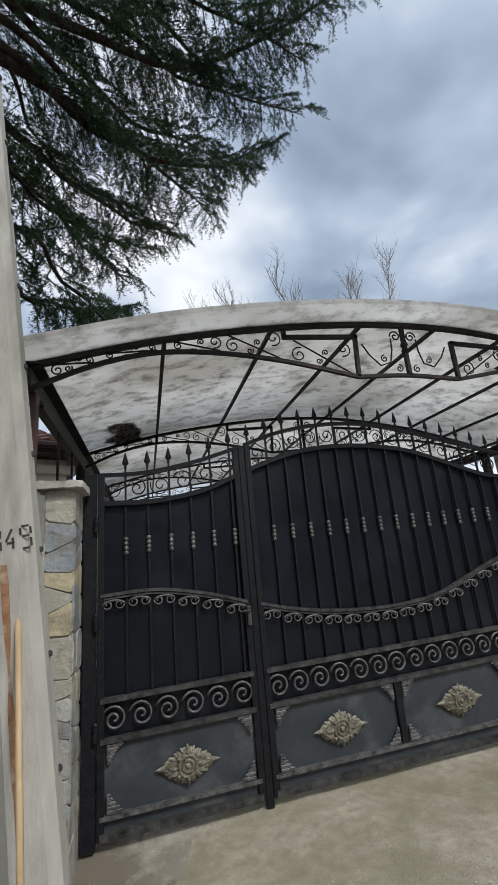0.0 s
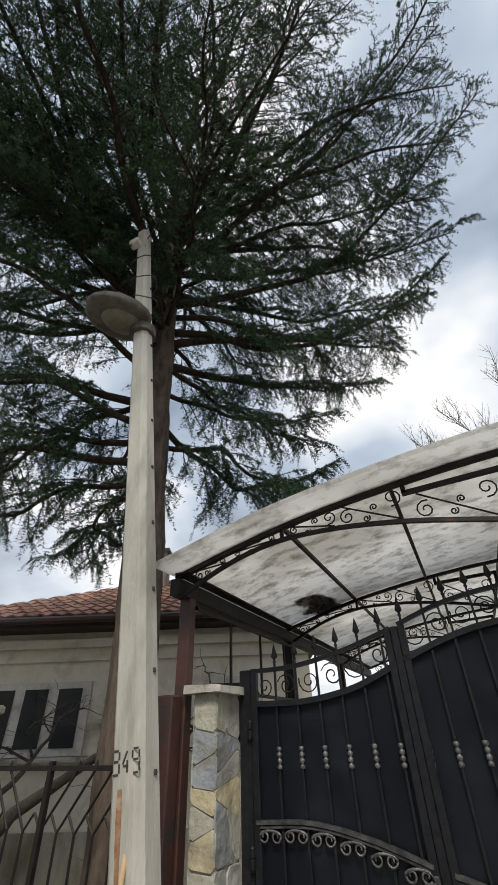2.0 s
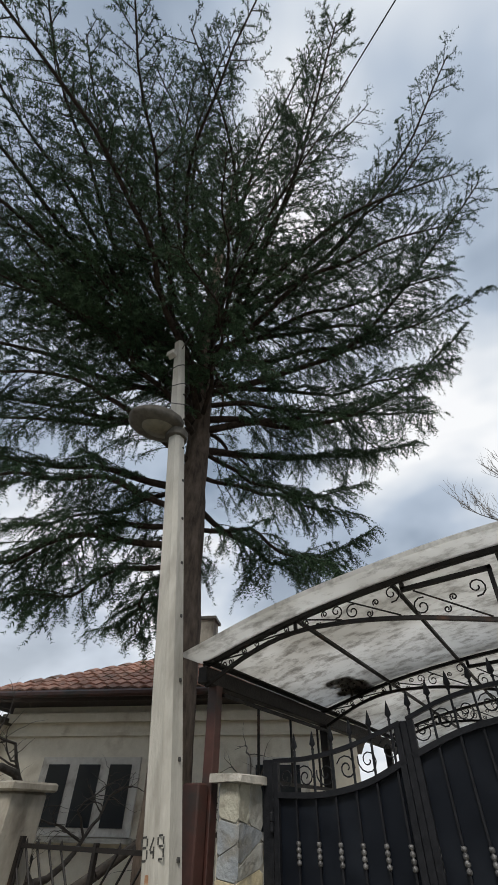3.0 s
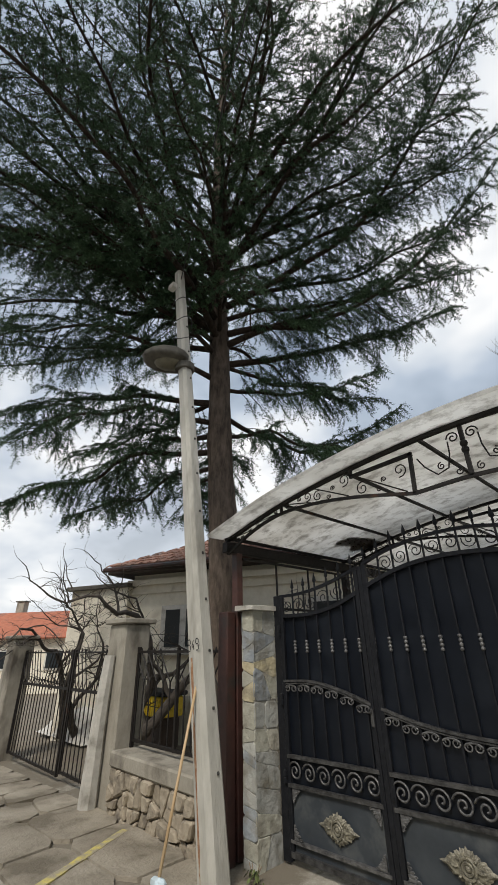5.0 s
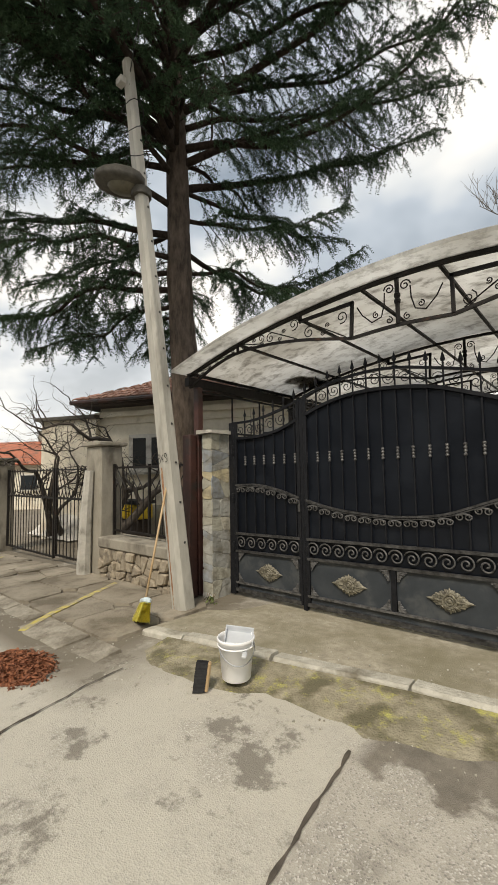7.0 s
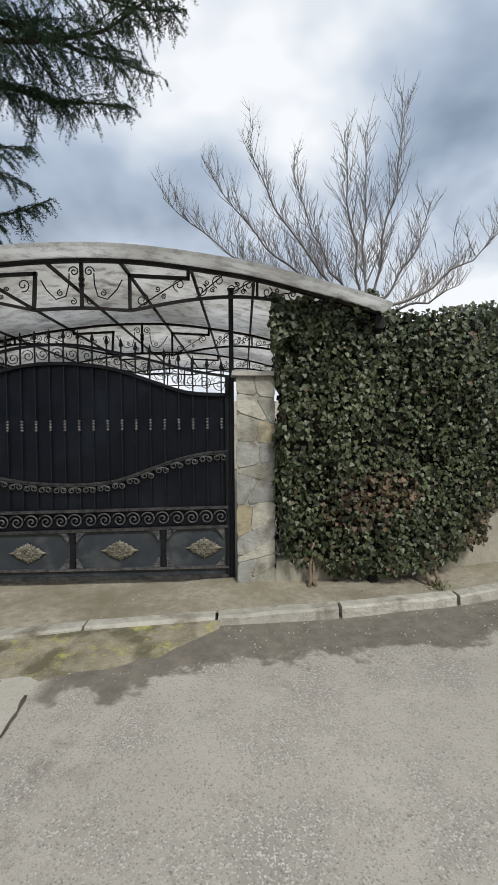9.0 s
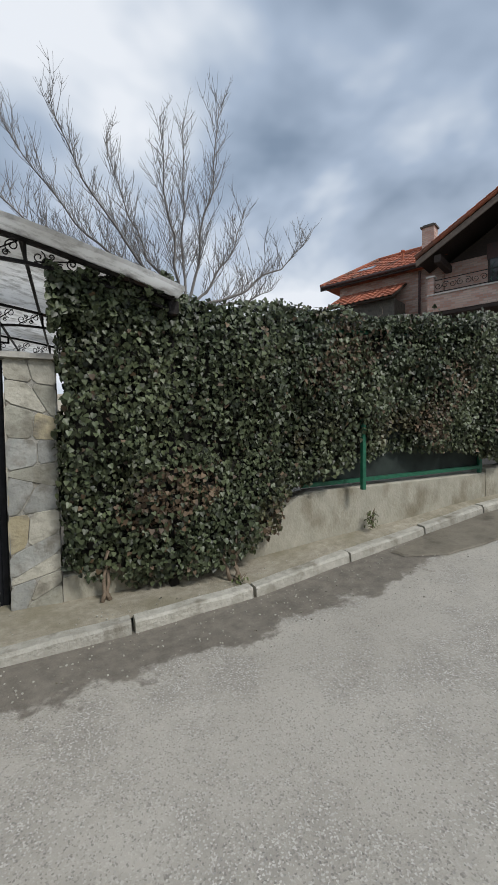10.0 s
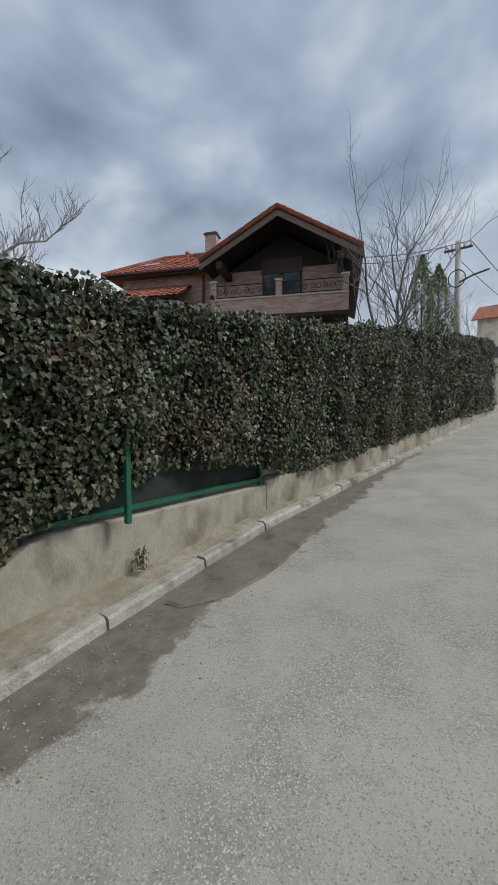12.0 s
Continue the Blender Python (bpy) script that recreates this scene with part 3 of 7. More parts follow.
def build_pavement():
    """Concrete strip between kerb and boundary, and the mossy apron before the driveway."""
    g = Geo()
    xs = [-0.35 + 0.24 * i for i in range(150)]
    rows = 7
    for x in xs:
        y0 = kerb_y(x) + 0.13
        y1 = 3.50 if x < 3.4 else 3.2
        for j in range(rows):
            t = j / (rows - 1)
            y = y0 + (y1 - y0) * t
            rise = 0.0 if x < 3 else 0.05 * min(1, (x - 3) / 3)
            base = kerb_z(x) - 0.028 if x > 3 else kerb_z(x) - 0.022 - 0.05 * t * (1 if x > -0.1 else 1.4)
            g.v.append((x, y, base + rise * t + noise.noise((x * 2, y * 2, 7)) * 0.010))
    g.f = [(i * rows + j, (i + 1) * rows + j, (i + 1) * rows + j + 1, i * rows + j + 1) for i in range(len(xs) - 1) for j in range(rows - 1)]
    put("pavement", g, M["slab"], None, "stained brown concrete pavement strip along the boundary", smooth=True, category="pavement", kind="structure")
    a = Geo()
    n, m = 40, 8
    for i in range(n):
        x = 0.0 + 3.2 * i / (n - 1)
        w = float(np.interp(x, [0.0, 0.3, 0.96, 1.47, 2.05, 2.79, 3.2], [0.30, 0.55, 0.60, 0.49, 0.64, 0.50, 0.06])) + noise.noise((x * 5, 1, 1)) * 0.05
        for j in range(m):
            t = j / (m - 1)
            y = kerb_y(x) - 0.005 - w * t
            z0, z1 = kerb_z(x) - 0.03, ground_height(x, y) - 0.012
            a.v.append((x, y, z0 + (z1 - z0) * t**0.8 + (0.022 * noise.noise((x * 5, y * 5, 2)) + 0.012) * math.sin(math.pi * t)))
    a.f = [(i * m + j, i * m + j + 1, (i + 1) * m + j + 1, (i + 1) * m + j) for i in range(n - 1) for j in range(m - 1)]
    put("driveway_apron", a, M["moss"], None, "mossy yellow-green concrete apron before the driveway gate", smooth=True, category="ramp", kind="structure")


build_pavement()


def build_kerb():
    kerb = thing("kerb", (3.2, 2.3, 0), "weathered concrete kerbstones in a row along the pavement", "kerb", kind="structure")
    rnd = random.Random(4)
    for (x0, y0), (x1, y1) in zip(KERB[:-1], KERB[1:]):
        g = Geo()
        gap = rnd.uniform(0.012, 0.032)
        x0 += gap
        n = 5
        h = 0.16
        vs = []
        dz = rnd.uniform(-0.012, 0.012)
        for i in range(n):
            t = i / (n - 1)
            x, y = x0 + (x1 - x0) * t, y0 + (y1 - y0) * t + rnd.uniform(-0.006, 0.006)
            z = kerb_z(x) + dz + rnd.uniform(-0.006, 0.004)
            chip = rnd.uniform(0.012, 0.03)
            vs += [(x, y - 0.01, z - h), (x, y, z - chip), (x, y + chip, z), (x, y + 0.125, z), (x, y + 0.13, z - h)]
        fs = [(5 * i + j, 5 * i + j + 1, 5 * i + 6 + j, 5 * i + 5 + j) for i in range(n - 1) for j in range(4)]
        fs += [(4, 3, 2, 1, 0), tuple(5 * (n - 1) + j for j in range(5))]
        g.add(vs, [tuple(reversed(f)) for f in fs])
        put("kerbstone", g, M["kerb"], kerb)


build_kerb()


def build_low_wall():
    """Rendered retaining wall under the hedge, with a step in its top."""
    def seg(name, xs, tops, label):
        g = Geo()
        vs = []
        for x, z in zip(xs, tops):
            b = street_z(x) - 0.2
            vs += [(x, 3.15, b), (x, 3.145 + noise.noise((x, 0, 5)) * 0.012, z - 0.015), (x, 3.165, z), (x, 3.39, z), (x, 3.41, b)]
        n = len(xs)
        fs = [(5 * i + j, 5 * i + 5 + j, 5 * i + 6 + j, 5 * i + 1 + j) for i in range(n - 1) for j in range(4)]
        fs += [(0, 1, 2, 3, 4), tuple(5 * (n - 1) + j for j in (4, 3, 2, 1, 0))]
        g.add(vs, fs)
        put(name, g, M["wall_render"], None, label, category="wall", kind="structure")
    xs = [3.74 + 0.2 * i for i in range(28)]
    seg("wall_low_1", xs, [float(np.interp(x, [3.7, 5.7, 6.2, 9.2], [0.3, 0.55, 0.86, 0.92])) for x in xs], "stained rendered low boundary wall under the ivy hedge")
    xs = [9.15 + 0.4 * i for i in range(70)]
    seg("wall_low_2", xs, [float(np.interp(x, [9.15, 11.3, 19.4, 28.9, 40], [0.985, 1.06, 1.83, 2.5, 3.2])) for x in xs], "higher stained rendered boundary wall climbing with the street")


build_low_wall()

# ---- gate pillars ----


def build_pillar(name, x0, x1, y0, y1, z0, z1, seed, label):
    root = thing(name, ((x0 + x1) / 2, (y0 + y1) / 2, z0), label, "gate pillar")
    core = Geo().box(((x0 + x1) / 2, (y0 + y1) / 2, (z0 + z1) / 2), (x1 - x0 - 0.03, y1 - y0 - 0.03, z1 - z0))
    put("core", core, M["mortar"], root, "sandy mortar between the stones")
    rnd = random.Random(seed)
    kinds = ["stone_grey", "stone_grey", "stone_olive", "stone_olive", "stone_cream", "stone_cream", "stone_grey", "stone_ochre", "stone_olive", "stone_blue"]
    h = z1 - z0
    for face, w in (("front", x1 - x0), ("left", y1 - y0), ("right", y1 - y0)):
        for cell in crazy(w, h, 2, 9 if w > 0.3 else 8, seed + len(face), 0.42, 0.0055):
            if face == "front":
                poly = [(x0 + a, y0 + 0.012, z0 + b) for a, b in cell]
                out = (0, -1, 0)
            elif face == "left":
                poly = [(x0 + 0.014, y1 - a, z0 + b) for a, b in cell]
                out = (-1, 0, 0)
            else:
                poly = [(x1 - 0.014, y0 + a, z0 + b) for a, b in cell]
                out = (1, 0, 0)
            g = Geo().prism(poly, out, rnd.uniform(0.004, 0.010), 0.03)
            put("stone", g, M[rnd.choice(kinds)], root)
    cap = Geo()
    n = 7
    cx, cy = (x0 + x1) / 2, (y0 + y1) / 2
    wx, wy = (x1 - x0) / 2 + 0.045, (y1 - y0) / 2 + 0.045
    ring = []
    for ex, ey in ((-1, -1), (1, -1), (1, 1), (-1, 1)):
        nx, ny = (1, 0) if ey == -1 and ex == -1 else (0, 1) if ex == 1 and ey == -1 else (-1, 0) if ex == 1 else (0, -1)
        for i in range(n):
            t = i / n * 2
            ring.append((cx + ex * wx + nx * t * wx + rnd.uniform(-0.008, 0.008), cy + ey * wy + ny * t * wy + rnd.uniform(-0.008, 0.008)))
    k = len(ring)
    low = [(x, y, z1 + rnd.uniform(-0.004, 0.004)) for x, y in ring]
    up = [(cx + (x - cx) * 0.985, cy + (y - cy) * 0.985, z1 + 0.045 + rnd.uniform(-0.006, 0.006)) for x, y in ring]
    cap.add(low + up + [(cx, cy, z1 + 0.06)], [(i, (i + 1) % k, k + (i + 1) % k, k + i) for i in range(k)] + [(k + i, k + (i + 1) % k, 2 * k) for i in range(k)] + [tuple(range(k - 1, -1, -1))])
    put("cap", cap, M["coping"], root, "uneven grey cement cap")
    return root


build_pillar("gate_pillar", -0.745, -0.56, 2.965, 3.30, -0.05, 2.05, 11, "slender gate pillar clad in irregular grey and ochre flagstones")
build_pillar("gate_pillar", 3.335, 3.735, 3.13, 3.55, 0.03, 2.20, 23, "wide gate pillar clad in irregular grey, cream and blue flagstones")

# ---- the iron gate ----
TOP = bowed([(-0.52, 2.19), (-0.16, 2.20), (0.22, 2.27), (0.55, 2.37), (0.87, 2.48), (1.3, 2.55), (1.65, 2.55), (2.09, 2.47), (2.44, 2.39), (2.86, 2.28), (3.28, 2.21)])
SHEET = bowed([(-0.52, 1.99), (0.01, 2.0), (0.3, 2.06), (0.48, 2.13), (0.68, 2.21), (0.99, 2.31), (1.3, 2.355), (1.63, 2.355), (2.09, 2.29), (2.42, 2.18), (2.78, 2.06), (3.28, 2.02)])
MID_A = bowed([(-0.52, 1.38), (-0.05, 1.385), (0.24, 1.33), (0.56, 1.235)])
MID_B = bowed([(0.6, 1.225), (0.91, 1.15), (1.38, 1.095), (1.69, 1.09), (2.13, 1.145), (2.34, 1.22), (2.72, 1.35), (3.03, 1.415), (3.28, 1.43)])


def slope(a, b):
    return lambda x: a + (b - a) * (x + 0.5) / 3.75


BAND, ROW_HI, ROW_LO = slope(1.69, 1.72), slope(0.765, 0.835), slope(0.545, 0.63)
FOOT_HI, FOOT, DIA = slope(0.155, 0.195), slope(0.045, 0.075), slope(0.325, 0.405)
GY = 3.30


def span(f, a, b, y, n=24):
    return [(a + (b - a) * i / n, y, f(a + (b - a) * i / n)) for i in range(n + 1)]


def sheet_between(lo, hi, a, b, y, n=30):
    g = Geo()
    for i in range(n + 1):
        x = a + (b - a) * i / n
        g.v += [(x, y - 0.003, lo(x)), (x, y - 0.003, hi(x)), (x, y + 0.003, hi(x)), (x, y + 0.003, lo(x))]
    g.f = [(4 * i + j, 4 * i + 4 + j, 4 * i + 4 + (j + 1) % 4, 4 * i + (j + 1) % 4) for i in range(n) for j in range(4)]
    return g


def diamond(cx, cz):
    """Cast rosette in a lozenge of scalloped leaves."""
    g = Geo()
    n = 112
    vs, ws = [], []
    for i in range(n):
        a = i * math.tau / n
        r = ((abs(math.cos(a)) / 0.186) ** 1.15 + (abs(math.sin(a)) / 0.106) ** 1.15) ** (-1 / 1.15)
        r *= 1 + 0.05 * math.cos(a * 16) + 0.045 * math.cos(a * 28)
        vs.append((cx + r * math.cos(a), GY - 0.012, cz + r * math.sin(a)))
        ws.append((cx + r * 0.80 * math.cos(a), GY - 0.026, cz + r * 0.80 * math.sin(a)))
    g.add(vs + ws + [(cx, GY - 0.03, cz)], [(i, (i + 1) % n, n + (i + 1) % n, n + i) for i in range(n)] + [(n + i, n + (i + 1) % n, 2 * n) for i in range(n)])
    for r, t in ((0.055, 0.010), (0.032, 0.009)):
        ring = [(cx + r * math.cos(a * math.tau / 16), GY - 0.032, cz + r * math.sin(a * math.tau / 16)) for a in range(17)]
        g.tube(ring, t, 5)
    for k in range(8):
        a = k * math.tau / 8
        g.tube([(cx + 0.06 * math.cos(a), GY - 0.03, cz + 0.05 * math.sin(a)), (cx + 0.085 * math.cos(a), GY - 0.035, cz + 0.07 * math.sin(a)), (cx + 0.10 * math.cos(a) * (1.25 if k % 4 == 0 else 1), GY - 0.026, cz + 0.082 * math.sin(a))], [0.006, 0.010, 0.004], 5)
    g.lathe((cx, GY - 0.028, cz), [(0.02, 0), (0.018, 0.008), (0.010, 0.014), (0.002, 0.016)], 8, Matrix.Rotation(radians(90), 3, "X"))
    return g


def corner(cx, cz, sx, sz):
    """Small stepped leaf ornament in a panel corner."""
    g = Geo()
    for k, (w, h) in enumerate(((0.085, 0.022), (0.062, 0.022), (0.042, 0.022), (0.026, 0.026), (0.014, 0.02))):
        g.box((cx + sx * w / 2, GY - 0.016, cz + sz * (0.012 + 0.021 * k)), (w, 0.012 + 0.003 * (k % 2), h), None, 0.004)
        g.tube(spiral(cx + sx * w, GY - 0.02, cz + sz * (0.012 + 0.021 * k), 0.012, 1.1, 0, sx, 8), 0.004, 4)
    return g


def spear(x, z):
    g = Geo()
    g.box((x, GY, z + 0.02), (0.014, 0.014, 0.07))
    prof = [(0.007, 0.04), (0.014, 0.048), (0.007, 0.056), (0.010, 0.064), (0.024, 0.078), (0.019, 0.10), (0.010, 0.135), (0.001, 0.165)]
    flat = Matrix.Diagonal((1, 0.45, 1))
    g.lathe((x, GY, z), prof, 8, flat)
    return g


def rod_band(x, z):
    prof = []
    for k in range(4):
        h = -0.06 + 0.031 * k
        prof += [(0.010, h), (0.017, h + 0.006), (0.017, h + 0.020), (0.010, h + 0.026)]
    return Geo().lathe((x, GY - 0.002, z), prof, 8)


def build_leaf(name, a, b, mid, rods, panels, label):
    root = thing(name, ((a + b) / 2, GY, FOOT(a)), label, "gate")
    c = a + 0.02
    d = b - 0.02
    put("sheet", sheet_between(lambda x: ROW_LO(x), SHEET, c, d, GY + 0.022), M["gate_sheet"], root, "black painted steel sheet")
    put("lower_sheet", sheet_between(FOOT, ROW_LO, c, d, GY + 0.010), M["lower_sheet"], root, "dusty grey-black kick panel")
    for side in (a + 0.022, b - 0.022):
        h0, h1 = FOOT(side), TOP(side) - 0.01
        put("stile", Geo().box((side, GY, (h0 + h1) / 2), (0.044, 0.04, h1 - h0), None, 0.004), M["gate_iron"], root)
    put("top_rail", Geo().bar(span(TOP, a, b, GY), 0.026, 0.034), M["gate_iron"], root)
    put("sheet_rail", Geo().bar(span(SHEET, a, b, GY - 0.002), 0.034, 0.036), M["gate_iron"], root)
    put("wave_rail", Geo().bar(span(mid, c, d, GY - 0.012), 0.020, 0.03).bar(span(lambda x: mid(x) - 0.022, c, d, GY - 0.008), 0.012, 0.022), M["rail_iron"], root, "brushed wavy middle rail")
    for nm, f, w in (("row_rail", ROW_HI, 0.028), ("row_rail", ROW_LO, 0.028), ("foot_rail", FOOT_HI, 0.022), ("foot_rail", lambda x: FOOT(x) + 0.02, 0.04)):
        put(nm, Geo().bar(span(f, c, d, GY - 0.010, 4), w, 0.036), M["pewter"] if nm == "foot_rail" and w < 0.04 else M["rail_iron"], root)
    for x in rods:
        z1 = TOP(x)
        g = Geo().box((x, GY - 0.002, (ROW_HI(x) + z1) / 2), (0.014, 0.014, z1 - ROW_HI(x)))
        put("rod", g, M["gate_iron"], root)
        put("band", rod_band(x, BAND(x)), M["pewter"], root, "pewter-coloured ribbed band", smooth=True)
        put("spear", spear(x, z1), M["gate_iron"], root, smooth=True)
    step = 0.1525
    k = max(1, int(round((d - c) / step)))
    w = (d - c) / k
    for i in range(k):
        x = c + (i + 0.5) * w
        zc = (ROW_HI(x) + ROW_LO(x)) / 2
        g = Geo().tube(spiral(x, GY - 0.012, zc, 0.078, 1.75, math.pi * 0.9, -1, 26, 0.10), 0.0085, 5)
        put("scroll", g, M["pewter"], root, smooth=True)
        zt = (TOP(x) + SHEET(x)) / 2
        rr = (TOP(x) - SHEET(x)) * 0.34
        if rr > 0.03:
            g = Geo().tube(spiral(x, GY, zt, rr, 1.6, math.pi * 0.9, -1 if i % 2 else 1, 18, 0.15), 0.005, 4)
            put("scroll", g, M["gate_iron"], root, smooth=True)
        zm = mid(x) - 0.063
        g = Geo()
        arc = [(x - w * 0.42 * math.cos(t * math.pi), GY - 0.014, zm + 0.026 * math.sin(t * math.pi)) for t in [q / 8 for q in range(9)]]
        g.tube(arc, 0.0078, 5)
        g.tube(spiral(x - w * 0.42 + 0.032, GY - 0.014, zm, 0.032, 1.1, math.pi, 1, 12, 0.3), 0.0065, 4)
        g.tube(spiral(x + w * 0.42 - 0.032, GY - 0.014, zm, 0.032, 1.1, 0, -1, 12, 0.3), 0.0065, 4)
        put("curl", g, M["pewter"], root, smooth=True)
    for p0, p1, xd in panels:
        put("rosette", diamond(xd, DIA(xd)), M["ornament"], root, "tarnished gold cast lozenge rosette", smooth=False)
        for cx, sx in ((p0 + 0.012, 1), (p1 - 0.012, -1)):
            put("corner_ornament", corner(cx, FOOT_HI(cx) + 0.012, sx, 1), M["pewter"], root)
            put("corner_ornament", corner(cx, ROW_LO(cx) - 0.016, sx, -1), M["pewter"], root)
    for p0, p1, xd in panels[:-1]:
        z0, z1 = FOOT_HI(p1), ROW_LO(p1)
        put("divider", Geo().box((p1 + 0.025, GY - 0.004, (z0 + z1) / 2), (0.05, 0.03, z1 - z0)), M["gate_iron"], root)
    return root


wicket = build_leaf("wicket_gate", -0.47, 0.552, MID_A, [-0.286 + 0.1534 * i for i in range(6)], [(-0.425, 0.508, 0.07)], "closed black wrought-iron wicket gate with scrolls, bands and spear tips")
for k in range(3):
    put("hinge", Geo().lathe((-0.478, GY - 0.03, 0.55 + 0.62 * k), [(0.014, 0), (0.018, 0.01), (0.018, 0.05), (0.012, 0.055), (0.018, 0.06), (0.018, 0.1), (0.01, 0.11)], 8), M["gate_iron"], wicket)
put("lock_handle", Geo().box((0.535, GY - 0.03, 1.15), (0.03, 0.016, 0.13), None, 0.005).tube([(0.535, GY - 0.04, 1.19), (0.535, GY - 0.06, 1.19), (0.48, GY - 0.065, 1.187)], 0.006, 6), M["rail_iron"], wicket, "worn metal lock plate and lever")
build_leaf("driveway_gate", 0.604, 3.262, MID_B, [0.634 + 0.1497 * i for i in range(18)], [(0.65, 1.565, 1.118), (1.615, 2.525, 2.09), (2.575, 3.215, 2.985)], "closed black wrought-iron driveway gate with wavy rail and rosettes")
gp = thing("gate_post", (0.577, GY, 0.0), "black square steel post between the two gates", "post")
put("shaft", Geo().box((0.578, GY + 0.01, 1.19), (0.05, 0.05, 2.38), None, 0.005), M["gate_iron"], gp)
gp = thing("gate_post", (3.285, GY, 0.0), "tall black square steel post rising to the canopy", "post")
put("shaft", Geo().box((3.287, GY + 0.01, 1.56), (0.05, 0.055, 3.12), None, 0.005), M["gate_iron"], gp)
put("top_plate", Geo().box((3.287, GY + 0.01, 3.125), (0.07, 0.075, 0.012)), M["gate_iron"], gp)
gp = thing("gate_post", (-0.505, GY, 0.0), "black square steel hinge post beside the pillar", "post")
put("shaft", Geo().box((-0.518, GY + 0.015, 1.10), (0.084, 0.06, 2.2), None, 0.005), M["gate_iron"], gp)

# ---- arched canopy over the driveway ----
ARCH = bowed([(-0.90, 2.94), (0.0, 3.175), (0.8, 3.305), (1.55, 3.375), (2.32, 3.375), (3.08, 3.285), (3.58, 3.195), (4.05, 3.07), (4.41, 2.97), (4.74, 2.86)])
CHORD = lambda x: ARCH(x) - 0.135
LOW_A = bowed([(-0.85, 2.66), (-0.45, 2.84), (-0.1, 2.935), (0.36, 2.955), (0.83, 2.91), (1.45, 2.79)])
LOW_B = bowed([(1.45, 2.79), (1.9, 2.81), (2.35, 2.785)])
LOW_C = bowed([(2.35, 2.785), (2.99, 2.89), (3.35, 2.91), (3.78, 2.87), (4.2, 2.78), (4.68, 2.64)])
TRUSSES = (2.87, 5.2, 7.5, 9.7)


